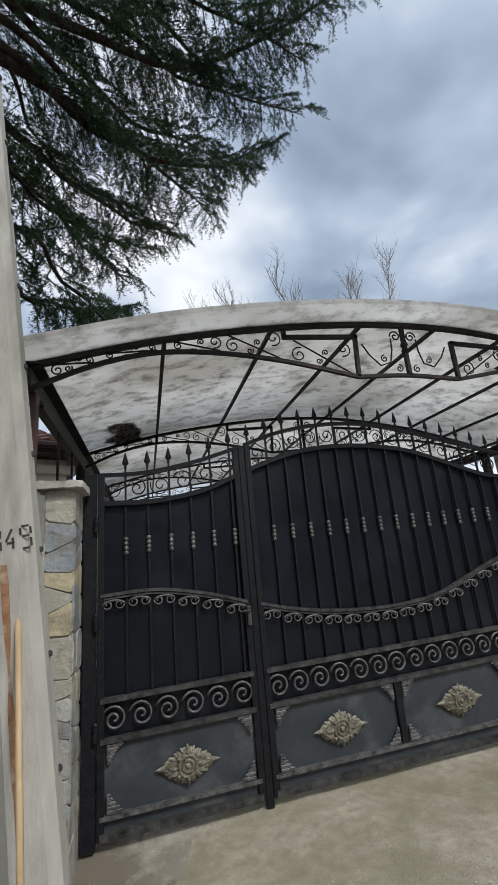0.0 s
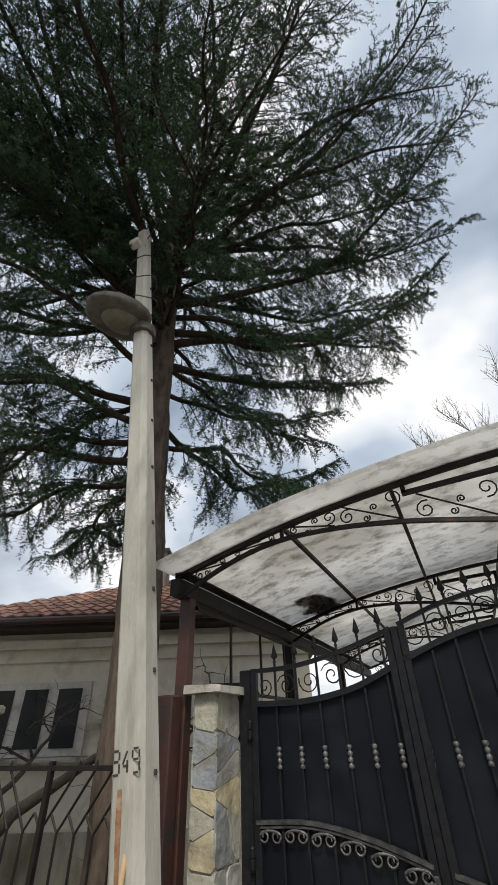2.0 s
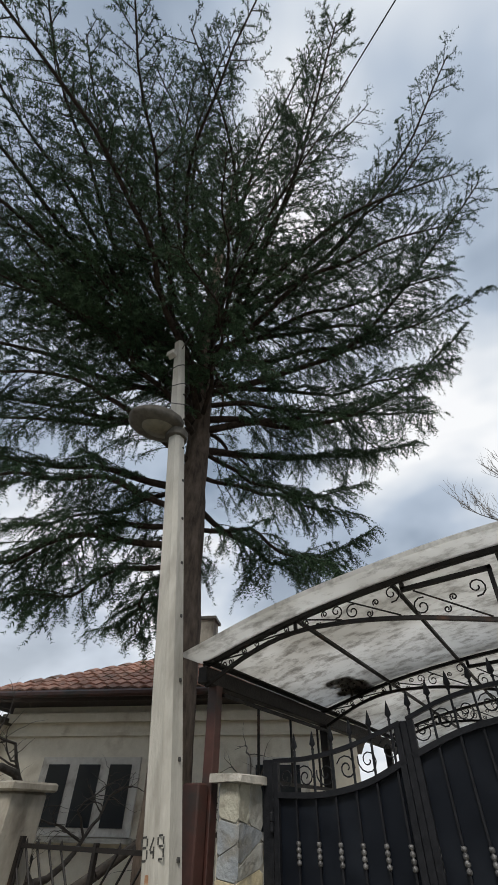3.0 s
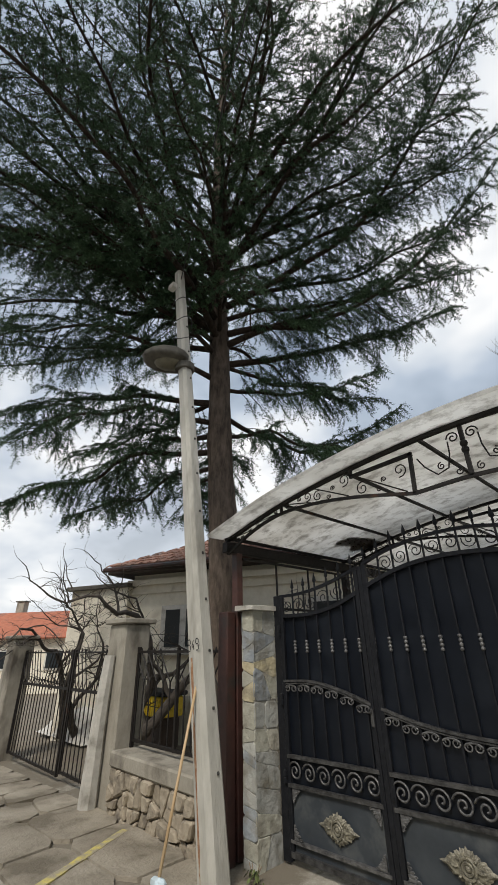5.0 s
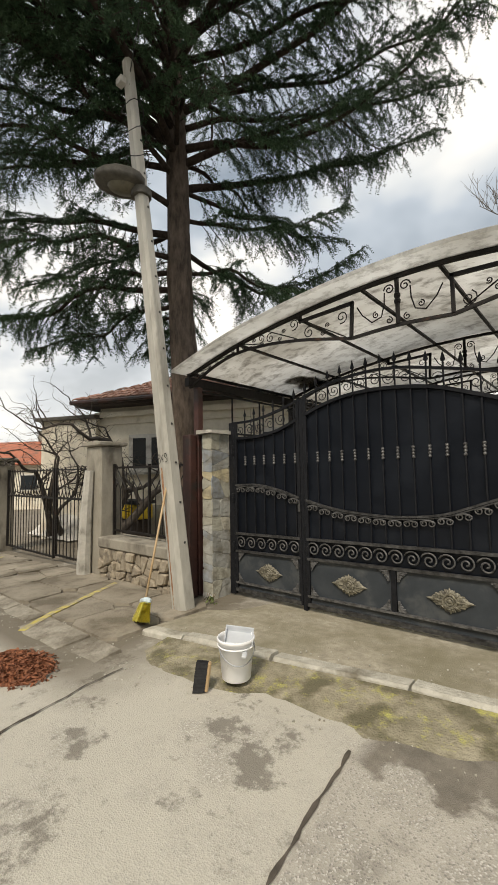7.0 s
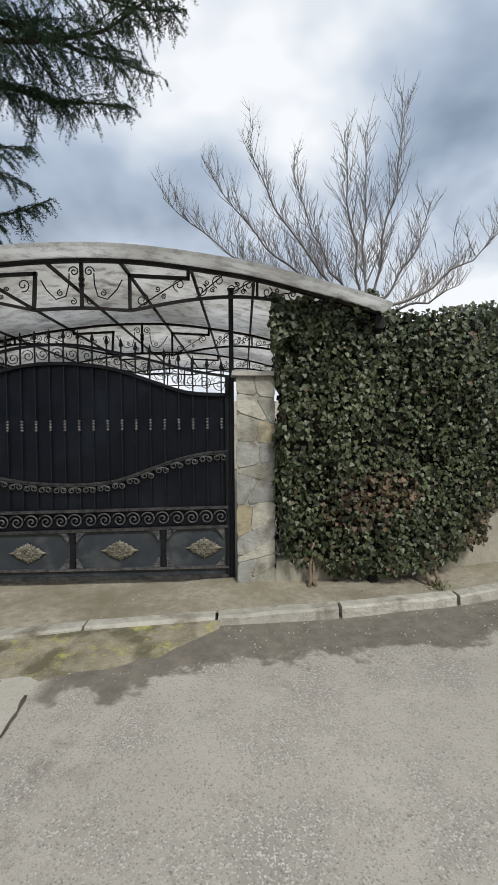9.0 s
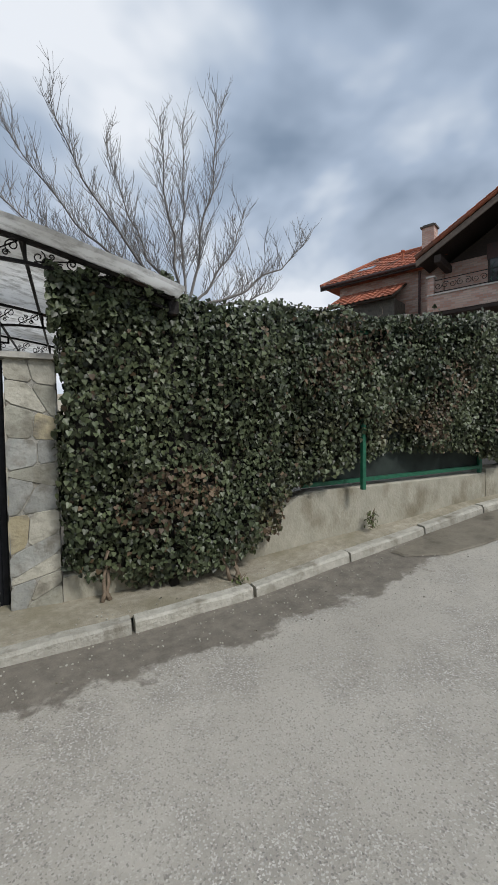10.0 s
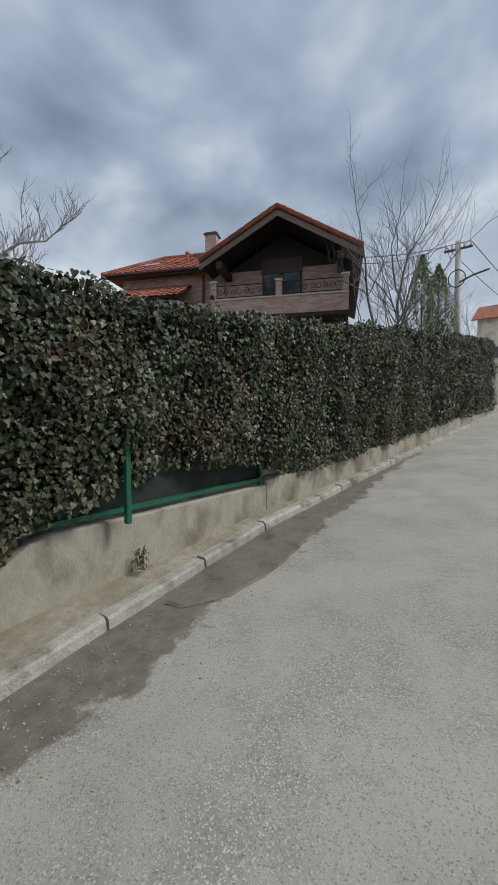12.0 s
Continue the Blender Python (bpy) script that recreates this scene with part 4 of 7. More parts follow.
def build_canopy():
    root = thing("canopy", (1.9, 2.87, 0.0), "arched driveway canopy of dark iron trusses under dirty translucent sheets", "canopy")
    n = 44
    xs = [-0.90 + 5.64 * i / n for i in range(n + 1)]
    for y0, y1 in ((2.84, 5.2), (5.208, 7.5), (7.508, 9.8)):
        g = Geo()
        for x in xs:
            z = ARCH(x) - 0.105
            g.v += [(x, y0, z), (x, y1, z), (x, y1, z + 0.008), (x, y0, z + 0.008)]
        g.f = [(4 * i + j, 4 * i + 4 + j, 4 * i + 4 + (j + 1) % 4, 4 * i + (j + 1) % 4) for i in range(n) for j in range(4)]
        put("roof_sheet", g, M["roof_sheet"], root, "dirty translucent roofing sheet with leaf litter", smooth=True)
    g = Geo()
    for x in xs:
        z = ARCH(x)
        g.v += [(x, 2.60, z - 0.118), (x, 2.60, z - 0.082), (x, 2.86, z - 0.088), (x, 2.86, z - 0.113)]
    g.f = [(4 * i + j, 4 * i + 4 + j, 4 * i + 4 + (j + 1) % 4, 4 * i + (j + 1) % 4) for i in range(n) for j in range(4)] + [(0, 3, 2, 1), (4 * n, 4 * n + 1, 4 * n + 2, 4 * n + 3)]
    put("front_band", g, M["roof_sheet"], root, "stained pale overhanging edge strip along the arch")
    for k, y in enumerate(TRUSSES):
        r = 0.034 if k == 0 else 0.03
        put("top_chord", Geo().bar(span(CHORD, -0.88, 4.72, y, 40), r, 0.04), M["canopy_iron"], root)
        put("bottom_chord", Geo().bar(span(LOW_A, -0.85, 1.45, y, 20), 0.026, 0.03).bar(span(LOW_B, 1.45, 2.35, y, 8), 0.026, 0.03).bar(span(LOW_C, 2.35, 4.68, y, 20), 0.026, 0.03), M["canopy_iron"], root)
        key, key2 = Geo(), Geo()
        key.bar([(0.88, y, CHORD(0.88)), (0.88, y, 3.10)], 0.03, 0.03).bar([(0.866, y, 3.10), (1.485, y, 3.13)], 0.03, 0.03).bar([(1.47, y, 3.14), (1.45, y, 2.79)], 0.028, 0.03)
        key2.bar([(2.90, y, CHORD(2.9)), (2.90, y, 3.08)], 0.03, 0.03).bar([(2.914, y, 3.08), (2.335, y, 3.11)], 0.03, 0.03).bar([(2.35, y, 3.12), (2.35, y, 2.785)], 0.028, 0.03)
        put("key_bar", key, M["canopy_iron"], root)
        put("key_bar", key2, M["canopy_iron"], root)
        put("king_post", Geo().box((1.9, y, (CHORD(1.9) + LOW_B(1.9)) / 2), (0.03, 0.03, CHORD(1.9) - LOW_B(1.9))).lathe((1.9, y, 3.05), [(0.016, -0.05), (0.028, -0.04), (0.03, -0.02), (0.018, 0), (0.03, 0.02), (0.028, 0.04), (0.016, 0.05)], 8), M["canopy_iron"], root)
        for x in (0.0, 3.55):
            low = LOW_A if x < 1.4 else LOW_C
            put("strut", Geo().bar([(x, y, low(x)), (x, y, CHORD(x))], 0.024, 0.026), M["canopy_iron"], root)
        # scrollwork between the chords
        pr = 0.0065
        for x0, x1, low, flip in ((-0.74, -0.42, LOW_A, 1), (-0.42, -0.02, LOW_A, 1), (0.03, 0.42, LOW_A, 1), (0.42, 0.86, LOW_A, 1), (0.92, 1.42, LOW_A, 1), (2.4, 2.88, LOW_C, -1), (2.95, 3.25, LOW_C, -1), (3.25, 3.53, LOW_C, -1), (3.58, 3.95, LOW_C, -1), (3.95, 4.25, LOW_C, -1), (4.25, 4.55, LOW_C, -1)):
            xm = (x0 + x1) / 2
            def top(x):
                return 3.10 if (0.88 < x < 1.47 or 2.35 < x < 2.9) else CHORD(x)
            h0, h1 = max(0.05, top(x0 + 0.04) - low(x0 + 0.04)), max(0.05, top(x1 - 0.04) - low(x1 - 0.04))
            g = Geo()
            r0, r1 = min(0.065, h0 * 0.33), min(0.065, h1 * 0.33)
            a = (x0 + 0.03, y, top(x0 + 0.03) - 0.02) if flip > 0 else (x0 + 0.03, y, low(x0 + 0.03) + 0.02)
            b = (x1 - 0.03, y, low(x1 - 0.03) + 0.02) if flip > 0 else (x1 - 0.03, y, top(x1 - 0.03) - 0.02)
            m = ((a[0] + b[0]) / 2, y, (a[2] + b[2]) / 2)
            g.tube([a, m, b], pr, 5)
            for px, pz, r, st, w in ((a[0] + 0.035, low(x0 + 0.07) + r0 + 0.012, r0, 1.2, 1), (b[0] - 0.035, top(x1 - 0.07) - r1 - 0.012, r1, -1.8, 1), (m[0] + 0.03 * flip, m[2] + 0.035, 0.026, -2.4, -1), (m[0] - 0.03 * flip, m[2] - 0.035, 0.026, 0.7, -1)):
                g.tube(spiral(px, y, pz, r, 1.35, st, w * flip, 14, 0.2), pr * 0.85, 5)
            put("scrollwork", g, M["canopy_iron"], root, smooth=True)
        g = Geo()
        for s in (-1, 1):
            pts = [(1.9 + s * (0.40 - 0.02), y, 3.07), (1.9 + s * 0.33, y, 2.98), (1.9 + s * 0.24, y, 2.89), (1.9 + s * 0.15, y, 2.92), (1.9 + s * 0.12, y, 3.03), (1.9 + s * 0.115, y, 3.13)]
            g.tube(pts, pr, 5)
            g.tube(spiral(1.9 + s * 0.07, y, 3.15, 0.05, 1.4, 0 if s > 0 else math.pi, s, 14, 0.2), pr, 5)
            g.tube(spiral(1.9 + s * 0.20, y, 2.95, 0.032, 1.3, math.pi / 2, -s, 12, 0.2), pr * 0.85, 5)
            g.tube(spiral(1.9 + s * 0.08, y, 2.87, 0.034, 1.3, math.pi / 2, s, 12, 0.2), pr * 0.85, 5)
        put("scrollwork", g, M["canopy_iron"], root, smooth=True)
    for x in (0.0, 0.8, 1.55, 2.25, 2.92, 3.52, 4.05):
        put("purlin", Geo().box((x, 6.3, CHORD(x) + 0.008), (0.028, 6.86, 0.028)), M["canopy_iron"], root)
    for x, z in ((-0.86, 2.735), (4.70, 2.66)):
        put("eaves_beam", Geo().box((x, 6.3, z), (0.09, 6.95, 0.12), None, 0.006), M["canopy_iron"], root)
        put("gutter", Geo().box((x + (0.05 if x < 0 else -0.05), 6.3, z + 0.095), (0.10, 6.95, 0.012)).box((x, 6.3, z + 0.13), (0.012, 6.95, 0.08)), M["canopy_iron"], root)
    for y in (3.02, 5.2, 7.5, 9.7):
        put("post", Geo().box((-0.86, y, 1.34), (0.09, 0.09, 2.7), None, 0.006), M["brown_iron"] if y < 4 else M["canopy_iron"], root)
        put("post", Geo().box((4.70, y, 1.30), (0.08, 0.08, 2.62), None, 0.006), M["canopy_iron"], root)
    # side rail with bars above the pillar
    for z in (2.10, 2.62):
        put("side_rail", Geo().box((-0.80, 4.1, z), (0.026, 2.1, 0.026)), M["canopy_iron"], root)
    for k in range(3):
        put("side_bar", Geo().box((-0.80, 3.62 + 0.62 * k, 2.36), (0.018, 0.018, 0.5)), M["canopy_iron"], root)
    return root


build_canopy()


def build_litter_heap():
    root = thing("needle_heap", (-0.25, 4.9, 3.02), "dark heap of fallen needles lying on the canopy sheet", "debris")
    rnd = random.Random(3)
    g = Geo()
    for _ in range(500):
        a = rnd.uniform(0, math.tau)
        r = math.sqrt(rnd.random()) * (0.75 + 0.6 * noise.noise((math.cos(a) * 1.7, math.sin(a) * 1.7, 6)))
        x, y = -0.36 + 0.24 * r * math.cos(a), 4.95 + 0.42 * r * math.sin(a)
        h = ARCH(x) - 0.095 + 0.05 * (1 - r) * rnd.random()
        d = Vector((rnd.uniform(-1, 1), rnd.uniform(-1, 1), 0.1)).normalized() * 0.05
        w = Vector((-d.y, d.x, 0)) * 0.35
        p = Vector((x, y, h))
        g.add([p - d - w, p - d + w, p + d + w, p + d - w], [(0, 1, 2, 3)])
    put("needle_litter", g, M["bark"], root, kind="stuff")


build_litter_heap()

# ---- street pole with lamp ----


def build_pole():
    base, tip = Vector((-0.56, 2.515, -0.12)), Vector((-1.29, 2.20, 7.02))
    root = thing("utility_pole", base, "leaning weathered concrete street pole with stencilled number and rust streak", "pole")
    g = Geo()
    n, k = 16, 14
    ax = (tip - base).normalized()
    sx = Vector((0, 1, 0)).cross(ax).normalized()
    sy = ax.cross(sx)
    for i in range(k):
        t = i / (k - 1)
        p = base + (tip - base) * t
        hw, hd = 0.114 - 0.045 * t, 0.112 - 0.05 * t
        b = 0.045 - 0.015 * t
        ring = [(-hw + b, -hd), (hw - b, -hd), (hw, -hd + b), (hw, hd - b), (hw - b, hd), (-hw + b, hd), (-hw, hd - b), (-hw, -hd + b)]
        g.v += [tuple(p + sx * a + sy * c) for a, c in ring]
    g.f = [(8 * i + j, 8 * i + (j + 1) % 8, 8 * i + 8 + (j + 1) % 8, 8 * i + 8 + j) for i in range(k - 1) for j in range(8)] + [tuple(range(7, -1, -1)), tuple(range(8 * k - 8, 8 * k))]
    put("shaft", g, M["concrete_pole"], root)
    face = -sy
    def on(t, a, off=0.0):
        hd, hw = 0.112 - 0.05 * t, 0.118 - 0.055 * t
        return base + (tip - base) * t + sx * a + face * (hd + off)
    # small step-bolt holes down one edge
    for i in range(12):
        t = 0.12 + 0.065 * i
        p = base + (tip - base) * t + sx * (0.114 - 0.045 * t + 0.002) + sy * 0.02
        put("bolt_stub", Geo().lathe(p, [(0.012, -0.012), (0.014, 0), (0.010, 0.012)], 6), M["ink"], root)
    # stencilled digits 9 4 9
    zt = 0.252
    segs = {"9": [(0, 1, 1, 1), (0, 1, 0, 0.55), (0, 0.55, 1, 0.55), (1, 1, 1, 0.55), (1, 0.5, 1, 0), (0, 0, 1, 0)],
            "4": [(0.75, 1, 0, 0.35), (0, 0.33, 1, 0.33), (0.72, 0.62, 0.72, 0)]}
    dw, dh = 0.042, 0.098
    g = Geo()
    for q, ch in enumerate("949"):
        for x0, z0, x1, z1 in segs[ch]:
            ox = -0.070 + q * 0.062
            a, b = Vector((ox + x0 * dw, z0 * dh, 0)), Vector((ox + x1 * dw, z1 * dh, 0))
            d = (b - a).normalized()
            a, b = a + d * 0.006, b - d * 0.006
            nrm = Vector((-d.y, d.x, 0)) * 0.0048
            quad = [a + nrm, b + nrm, b - nrm, a - nrm]
            pts = []
            for v in quad:
                t = zt + v.y / (tip - base).length
                pts.append(on(t, v.x, 0.0008))
            g.add(pts + [p + face * 0.002 for p in pts], [(3, 2, 1, 0), (4, 5, 6, 7), (0, 1, 5, 4), (1, 2, 6, 5), (2, 3, 7, 6), (3, 0, 4, 7)])
    put("stencil_number", g, M["ink"], root, "black stencilled number 949", kind="stuff")
    rnd = random.Random(3)
    g = Geo()
    m = 22
    for i in range(m):
        t = zt - 0.008 - 0.24 * i / (m - 1)
        w = 0.013 + 0.004 * math.sin(i * 0.9) + rnd.uniform(-0.003, 0.003) - 0.008 * i / m
        a = -0.020 - 0.014 * i / m
        g.v += [tuple(on(t, a - w, 0.003)), tuple(on(t, a + w, 0.003)), tuple(on(t, a + w, -0.01)), tuple(on(t, a - w, -0.01))]
    g.f = [(4 * i + j, 4 * i + 4 + j, 4 * i + 4 + (j + 1) % 4, 4 * i + (j + 1) % 4) for i in range(m - 1) for j in range(4)]
    put("rust_streak", g, M["rust"], root, "brown rust streak below the number")
    # lamp head seen from below, with its arm and clamp
    lp = base + (tip - base) * 0.735
    lamp = thing("street_lamp", lp, "grimy grey street lamp head clamped to the concrete pole", "street lamp")
    out = Vector((-0.62, -0.78, 0.06)).normalized()
    side = out.cross(Vector((0, 0, 1))).normalized()
    upv = side.cross(out)
    # flat-bellied housing: distance from the pole, half width, height of the shell, depth of the belly
    rings = [(0.02, 0.13, 0.07, 0.03), (0.08, 0.20, 0.12, 0.05), (0.20, 0.25, 0.15, 0.06), (0.36, 0.26, 0.15, 0.06), (0.50, 0.22, 0.12, 0.05), (0.60, 0.15, 0.08, 0.03), (0.64, 0.07, 0.03, 0.01)]
    h = Geo()
    q = 16
    for d, w, hh, lo in rings:
        p = lp + out * (d - 0.06) + upv * 0.10
        for j in range(q):
            a = j * math.tau / q
            cx, cz = math.cos(a), math.sin(a)
            h.v.append(tuple(p + side * w * math.copysign(abs(cx) ** 0.7, cx) + upv * (hh * cz if cz > 0 else lo * math.copysign(abs(cz) ** 0.45, cz))))
    h.f = [(q * i + j, q * i + (j + 1) % q, q * i + q + (j + 1) % q, q * i + q + j) for i in range(len(rings) - 1) for j in range(q)] + [tuple(range(q - 1, -1, -1)), tuple(range(q * (len(rings) - 1), q * len(rings)))]
    put("housing", h, M["lamp_grey"], lamp, smooth=True)
    lens = Geo()
    for d, w, dz in ((0.16, 0.15, 0.0), (0.16, 0.13, 0.03), (0.16, 0.02, 0.05)):
        lens.v += [tuple(lp + out * (0.22 + (w + 0.05) * math.cos(a)) + side * w * math.sin(a) + upv * (0.045 - dz)) for a in [k * math.tau / 16 for k in range(16)]]
    lens.f = [(16 * i + k, 16 * i + (k + 1) % 16, 16 * i + 16 + (k + 1) % 16, 16 * i + 16 + k) for i in range(2) for k in range(16)] + [tuple(range(32, 48))]
    put("lens_cover", lens, M["lamp_lens"], lamp, "yellowed dirty plastic lamp cover", smooth=True)
    put("arm", Geo().tube([lp - out * 0.02, lp + out * 0.08 + upv * 0.02, lp + out * 0.16 + upv * 0.08], 0.03, 8), M["lamp_grey"], lamp, smooth=True)
    put("clamp", Geo().lathe(lp, [(0.125, -0.05), (0.13, -0.045), (0.13, 0.045), (0.125, 0.05)], 12), M["lamp_grey"], lamp)
    put("bracket", Geo().box(base + (tip - base) * 0.955 + face * 0.1 - sx * 0.05, (0.13, 0.09, 0.09), None, 0.008), M["old_white"], lamp, "small pale junction box")
    for k in range(3):
        c = base + (tip - base) * (0.80 + 0.05 * k)
        put("wire_loop", Geo().tube([c + sx * 0.14 * math.cos(a) + sy * 0.14 * math.sin(a) + Vector((0, 0, 0.05 * math.sin(a * 2 + k))) for a in [i * math.tau / 14 for i in range(15)]], 0.006, 4), M["wire"], lamp)

    line = thing("overhead_wire", tip, "thin black overhead wire leaving the top of the pole", "wire")
    far = tip + Vector((4.12, -1.82, 0.82)) * 7
    put("strand", Geo().tube([tip.lerp(far, i / 24) - ax * 0.22 - Vector((0, 0, 0.5 * math.sin(math.pi * i / 24))) for i in range(25)], 0.007, 5), M["wire"], line)


build_pole()

# ---- ivy hedge ----
H_TOP = [(3.72, 2.55), (3.85, 2.85), (4.7, 2.86), (5.2, 2.78), (5.9, 2.84), (6.8, 2.88), (7.2, 2.84), (8.4, 2.96), (10.6, 3.26), (11.8, 3.46), (16, 4.05), (20, 4.6), (25.4, 5.3), (27, 5.3)]
H_LOW = [(3.72, 0.75), (3.9, 0.34), (4.4, 0.22), (4.9, 0.30), (5.45, 0.40), (5.8, 0.62), (6.05, 0.95), (6.6, 1.16), (7.4, 1.34), (8.6, 1.30), (9.5, 1.10), (10.2, 1.10), (13.6, 1.33), (20, 1.90), (25.8, 2.25), (27, 2.35)]


def h_top(x):
    return float(np.interp(x, *zip(*H_TOP)))


def h_low(x):
    return float(np.interp(x, *zip(*H_LOW)))


def h_face(x, z):
    """The y of the leafy face."""
    t = (z - h_low(x)) / max(0.1, h_top(x) - h_low(x))
    bulge = 0.10 * math.sin(math.pi * min(1, max(0, t))) ** 0.5
    near = 0.12 if x < 5.8 else 0.0
    return 3.10 - bulge - near + 0.20 * noise.noise((x * 1.1, z * 1.1, 4)) + 0.11 * noise.noise((x * 3.2, z * 3.2, 9))


IVY_SHAPE = [(0, 0.0), (0.24, -0.10), (0.45, 0.06), (0.40, 0.30), (0.24, 0.58), (0, 0.86), (-0.24, 0.58), (-0.40, 0.30), (-0.45, 0.06), (-0.24, -0.10)]


def leaf_mesh(places, shape, seed):
    """Many small folded leaves: places are (point, out, size)."""
    rng = np.random.default_rng(seed)
    k = len(shape)
    sh = np.array(shape)
    n = len(places)
    P = np.array([p for p, _, _ in places]); O = np.array([o for _, o, _ in places]); S = np.array([s for _, _, s in places])
    O = O + rng.normal(0, 0.55, (n, 3)); O /= np.linalg.norm(O, axis=1)[:, None]
    down = np.tile([0, 0, -1.0], (n, 1)) + rng.normal(0, 0.45, (n, 3))
    V = down - O * (down * O).sum(1)[:, None]; V /= np.linalg.norm(V, axis=1)[:, None]
    U = np.cross(V, O)
    fold = rng.uniform(0.05, 0.28, n)
    verts = np.empty((n, k, 3))
    for i, (a, b) in enumerate(sh):
        verts[:, i] = P + S[:, None] * (U * a + V * b + O * (fold * abs(a) - 0.18 * b * b)[:, None])
    base = np.arange(n)[:, None] * k
    tris = []
    for i in range(1, k - 1):
        tris.append(np.concatenate([base, base + i, base + i + 1], 1))
    return verts.reshape(-1, 3), np.concatenate(tris)


def put_arrays(name, verts, faces, mat, parent, label="", kind="", smooth=False):
    o = ORIGIN[parent.name]
    me = bpy.data.meshes.new(name)
    nv, nf, w = len(verts), len(faces), faces.shape[1]
    me.vertices.add(nv); me.loops.add(nf * w); me.polygons.add(nf)
    me.vertices.foreach_set("co", (np.asarray(verts, float) - np.array(o)).ravel())
    me.polygons.foreach_set("loop_start", np.arange(nf) * w)
    me.loops.foreach_set("vertex_index", faces.ravel().astype(np.int32))
    me.materials.append(mat)
    me.update(calc_edges=True)
    me.validate()
    ob = new(name, me)
    ob.parent = parent
    ORIGIN[ob.name] = o
    return tagged(ob, label, "", "", kind)


def build_hedge():
    root = thing("ivy_hedge", (8.0, 3.2, 0.9), "tall dense hedge of dark glossy ivy over a fence", "hedge")
    # closed shell behind the leaves; its dark colour stands for shade in the gaps
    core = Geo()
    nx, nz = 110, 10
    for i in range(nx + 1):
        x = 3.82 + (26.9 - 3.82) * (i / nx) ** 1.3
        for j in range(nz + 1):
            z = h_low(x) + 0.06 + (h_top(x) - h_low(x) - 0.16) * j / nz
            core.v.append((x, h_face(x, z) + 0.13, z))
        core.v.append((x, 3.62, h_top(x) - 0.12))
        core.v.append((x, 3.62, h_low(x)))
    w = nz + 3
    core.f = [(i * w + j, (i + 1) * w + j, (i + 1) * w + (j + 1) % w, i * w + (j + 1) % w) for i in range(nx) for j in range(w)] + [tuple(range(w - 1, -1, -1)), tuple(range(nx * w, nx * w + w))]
    put("twig_core", core, M["hedge_shade_core"], root, "near-black solid core standing for the shade inside the hedge")
    rng = random.Random(5)
    green, brown = [], []
    def spread(x0, x1, dens, size):
        area = (x1 - x0) * 2.4
        for _ in range(int(area * dens)):
            x = rng.uniform(x0, x1)
            lo, hi = h_low(x), h_top(x)
            z = rng.uniform(lo - 0.06, hi + 0.05)
            hole = noise.noise((x * 1.6, z * 1.6, 20))
            if abs(x - 6.87 - 0.05 * math.sin(z * 7)) < 0.09 and z < 1.5 and rng.random() < 0.8:
                continue
            if hole > 0.45 and rng.random() < 0.55:
                continue
            y = h_face(x, min(max(z, lo), hi)) + rng.uniform(-0.05, 0.13)
            dry = (noise.noise((x * 0.8, z * 1.1, 33)) > 0.22 and rng.random() < 0.4) or ((x - 4.75) ** 2 / 0.16 + (z - 1.05) ** 2 / 0.05 < 1 and rng.random() < 0.6)
            tgt = brown if dry or rng.random() < 0.03 else green
            tgt.append(((x, y, z), (0, -1, 0.35), size * rng.uniform(0.6, 1.25)))
    spread(3.79, 6.2, 2300, 0.050)
    spread(6.2, 10, 2000, 0.049)
    spread(10, 16, 1350, 0.051)
    spread(16, 26.9, 600, 0.07)
    for _ in range(7000):      # shaggy top
        x = 3.78 + 23 * rng.random() ** 1.7
        y = rng.uniform(3.0, 3.6)
        z = h_top(x) - 0.04 + 0.19 * noise.noise((x * 2.2, y * 2, 1)) + rng.uniform(-0.05, 0.07)
        green.append(((x, y, z), (0, -0.5, 0.8), 0.062 * rng.uniform(0.6, 1.2)))
    for _ in range(2200):      # near end beside the pillar and the canopy corner
        z = rng.uniform(0.4, 2.85)
        green.append(((3.82 + 0.13 * noise.noise((z * 2.3, 5, 2)) + rng.uniform(-0.08, 0.06), rng.uniform(2.95, 3.55), z), (-1, -0.4, 0.2), 0.06 * rng.uniform(0.6, 1.2)))
    for _ in range(2400):       # ivy climbing on the canopy corner
        x = 3.70 + 1.05 * rng.random() ** 1.2
        green.append(((x, rng.uniform(2.83, 3.1), 2.72 + rng.uniform(-0.30, 0.27) * (0.8 + 0.7 * noise.noise((x * 4, 0, 8)))), (0, -1, 0.3), 0.06 * rng.uniform(0.6, 1.2)))
    put_arrays("ivy_leaves", *leaf_mesh(green, IVY_SHAPE, 1), M["ivy"], root, "glossy dark green ivy leaves", "stuff")
    put_arrays("dry_leaves", *leaf_mesh(brown, IVY_SHAPE, 2), M["ivy_brown"], root, "dry brown ivy leaves", "stuff")
    # stems at the foot and loose shoots on top
    for x0, y0, s in ((4.05, 2.98, 0), (4.12, 3.0, 1), (5.24, 2.80, 2), (5.30, 2.83, 3), (5.20, 2.84, 4)):
        r = random.Random(s)
        z = kerb_z(x0)
        pts = [(x0, y0, z - 0.02)]
        for i in range(6):
            p = pts[-1]
            pts.append((p[0] + r.uniform(-0.04, 0.04), p[1] + r.uniform(0.0, 0.04), p[2] + 0.07))
        put("stem", Geo().tube(pts, [0.022, 0.02, 0.018, 0.016, 0.014, 0.012, 0.01], 6), M["flesh_stem"], root, smooth=True)
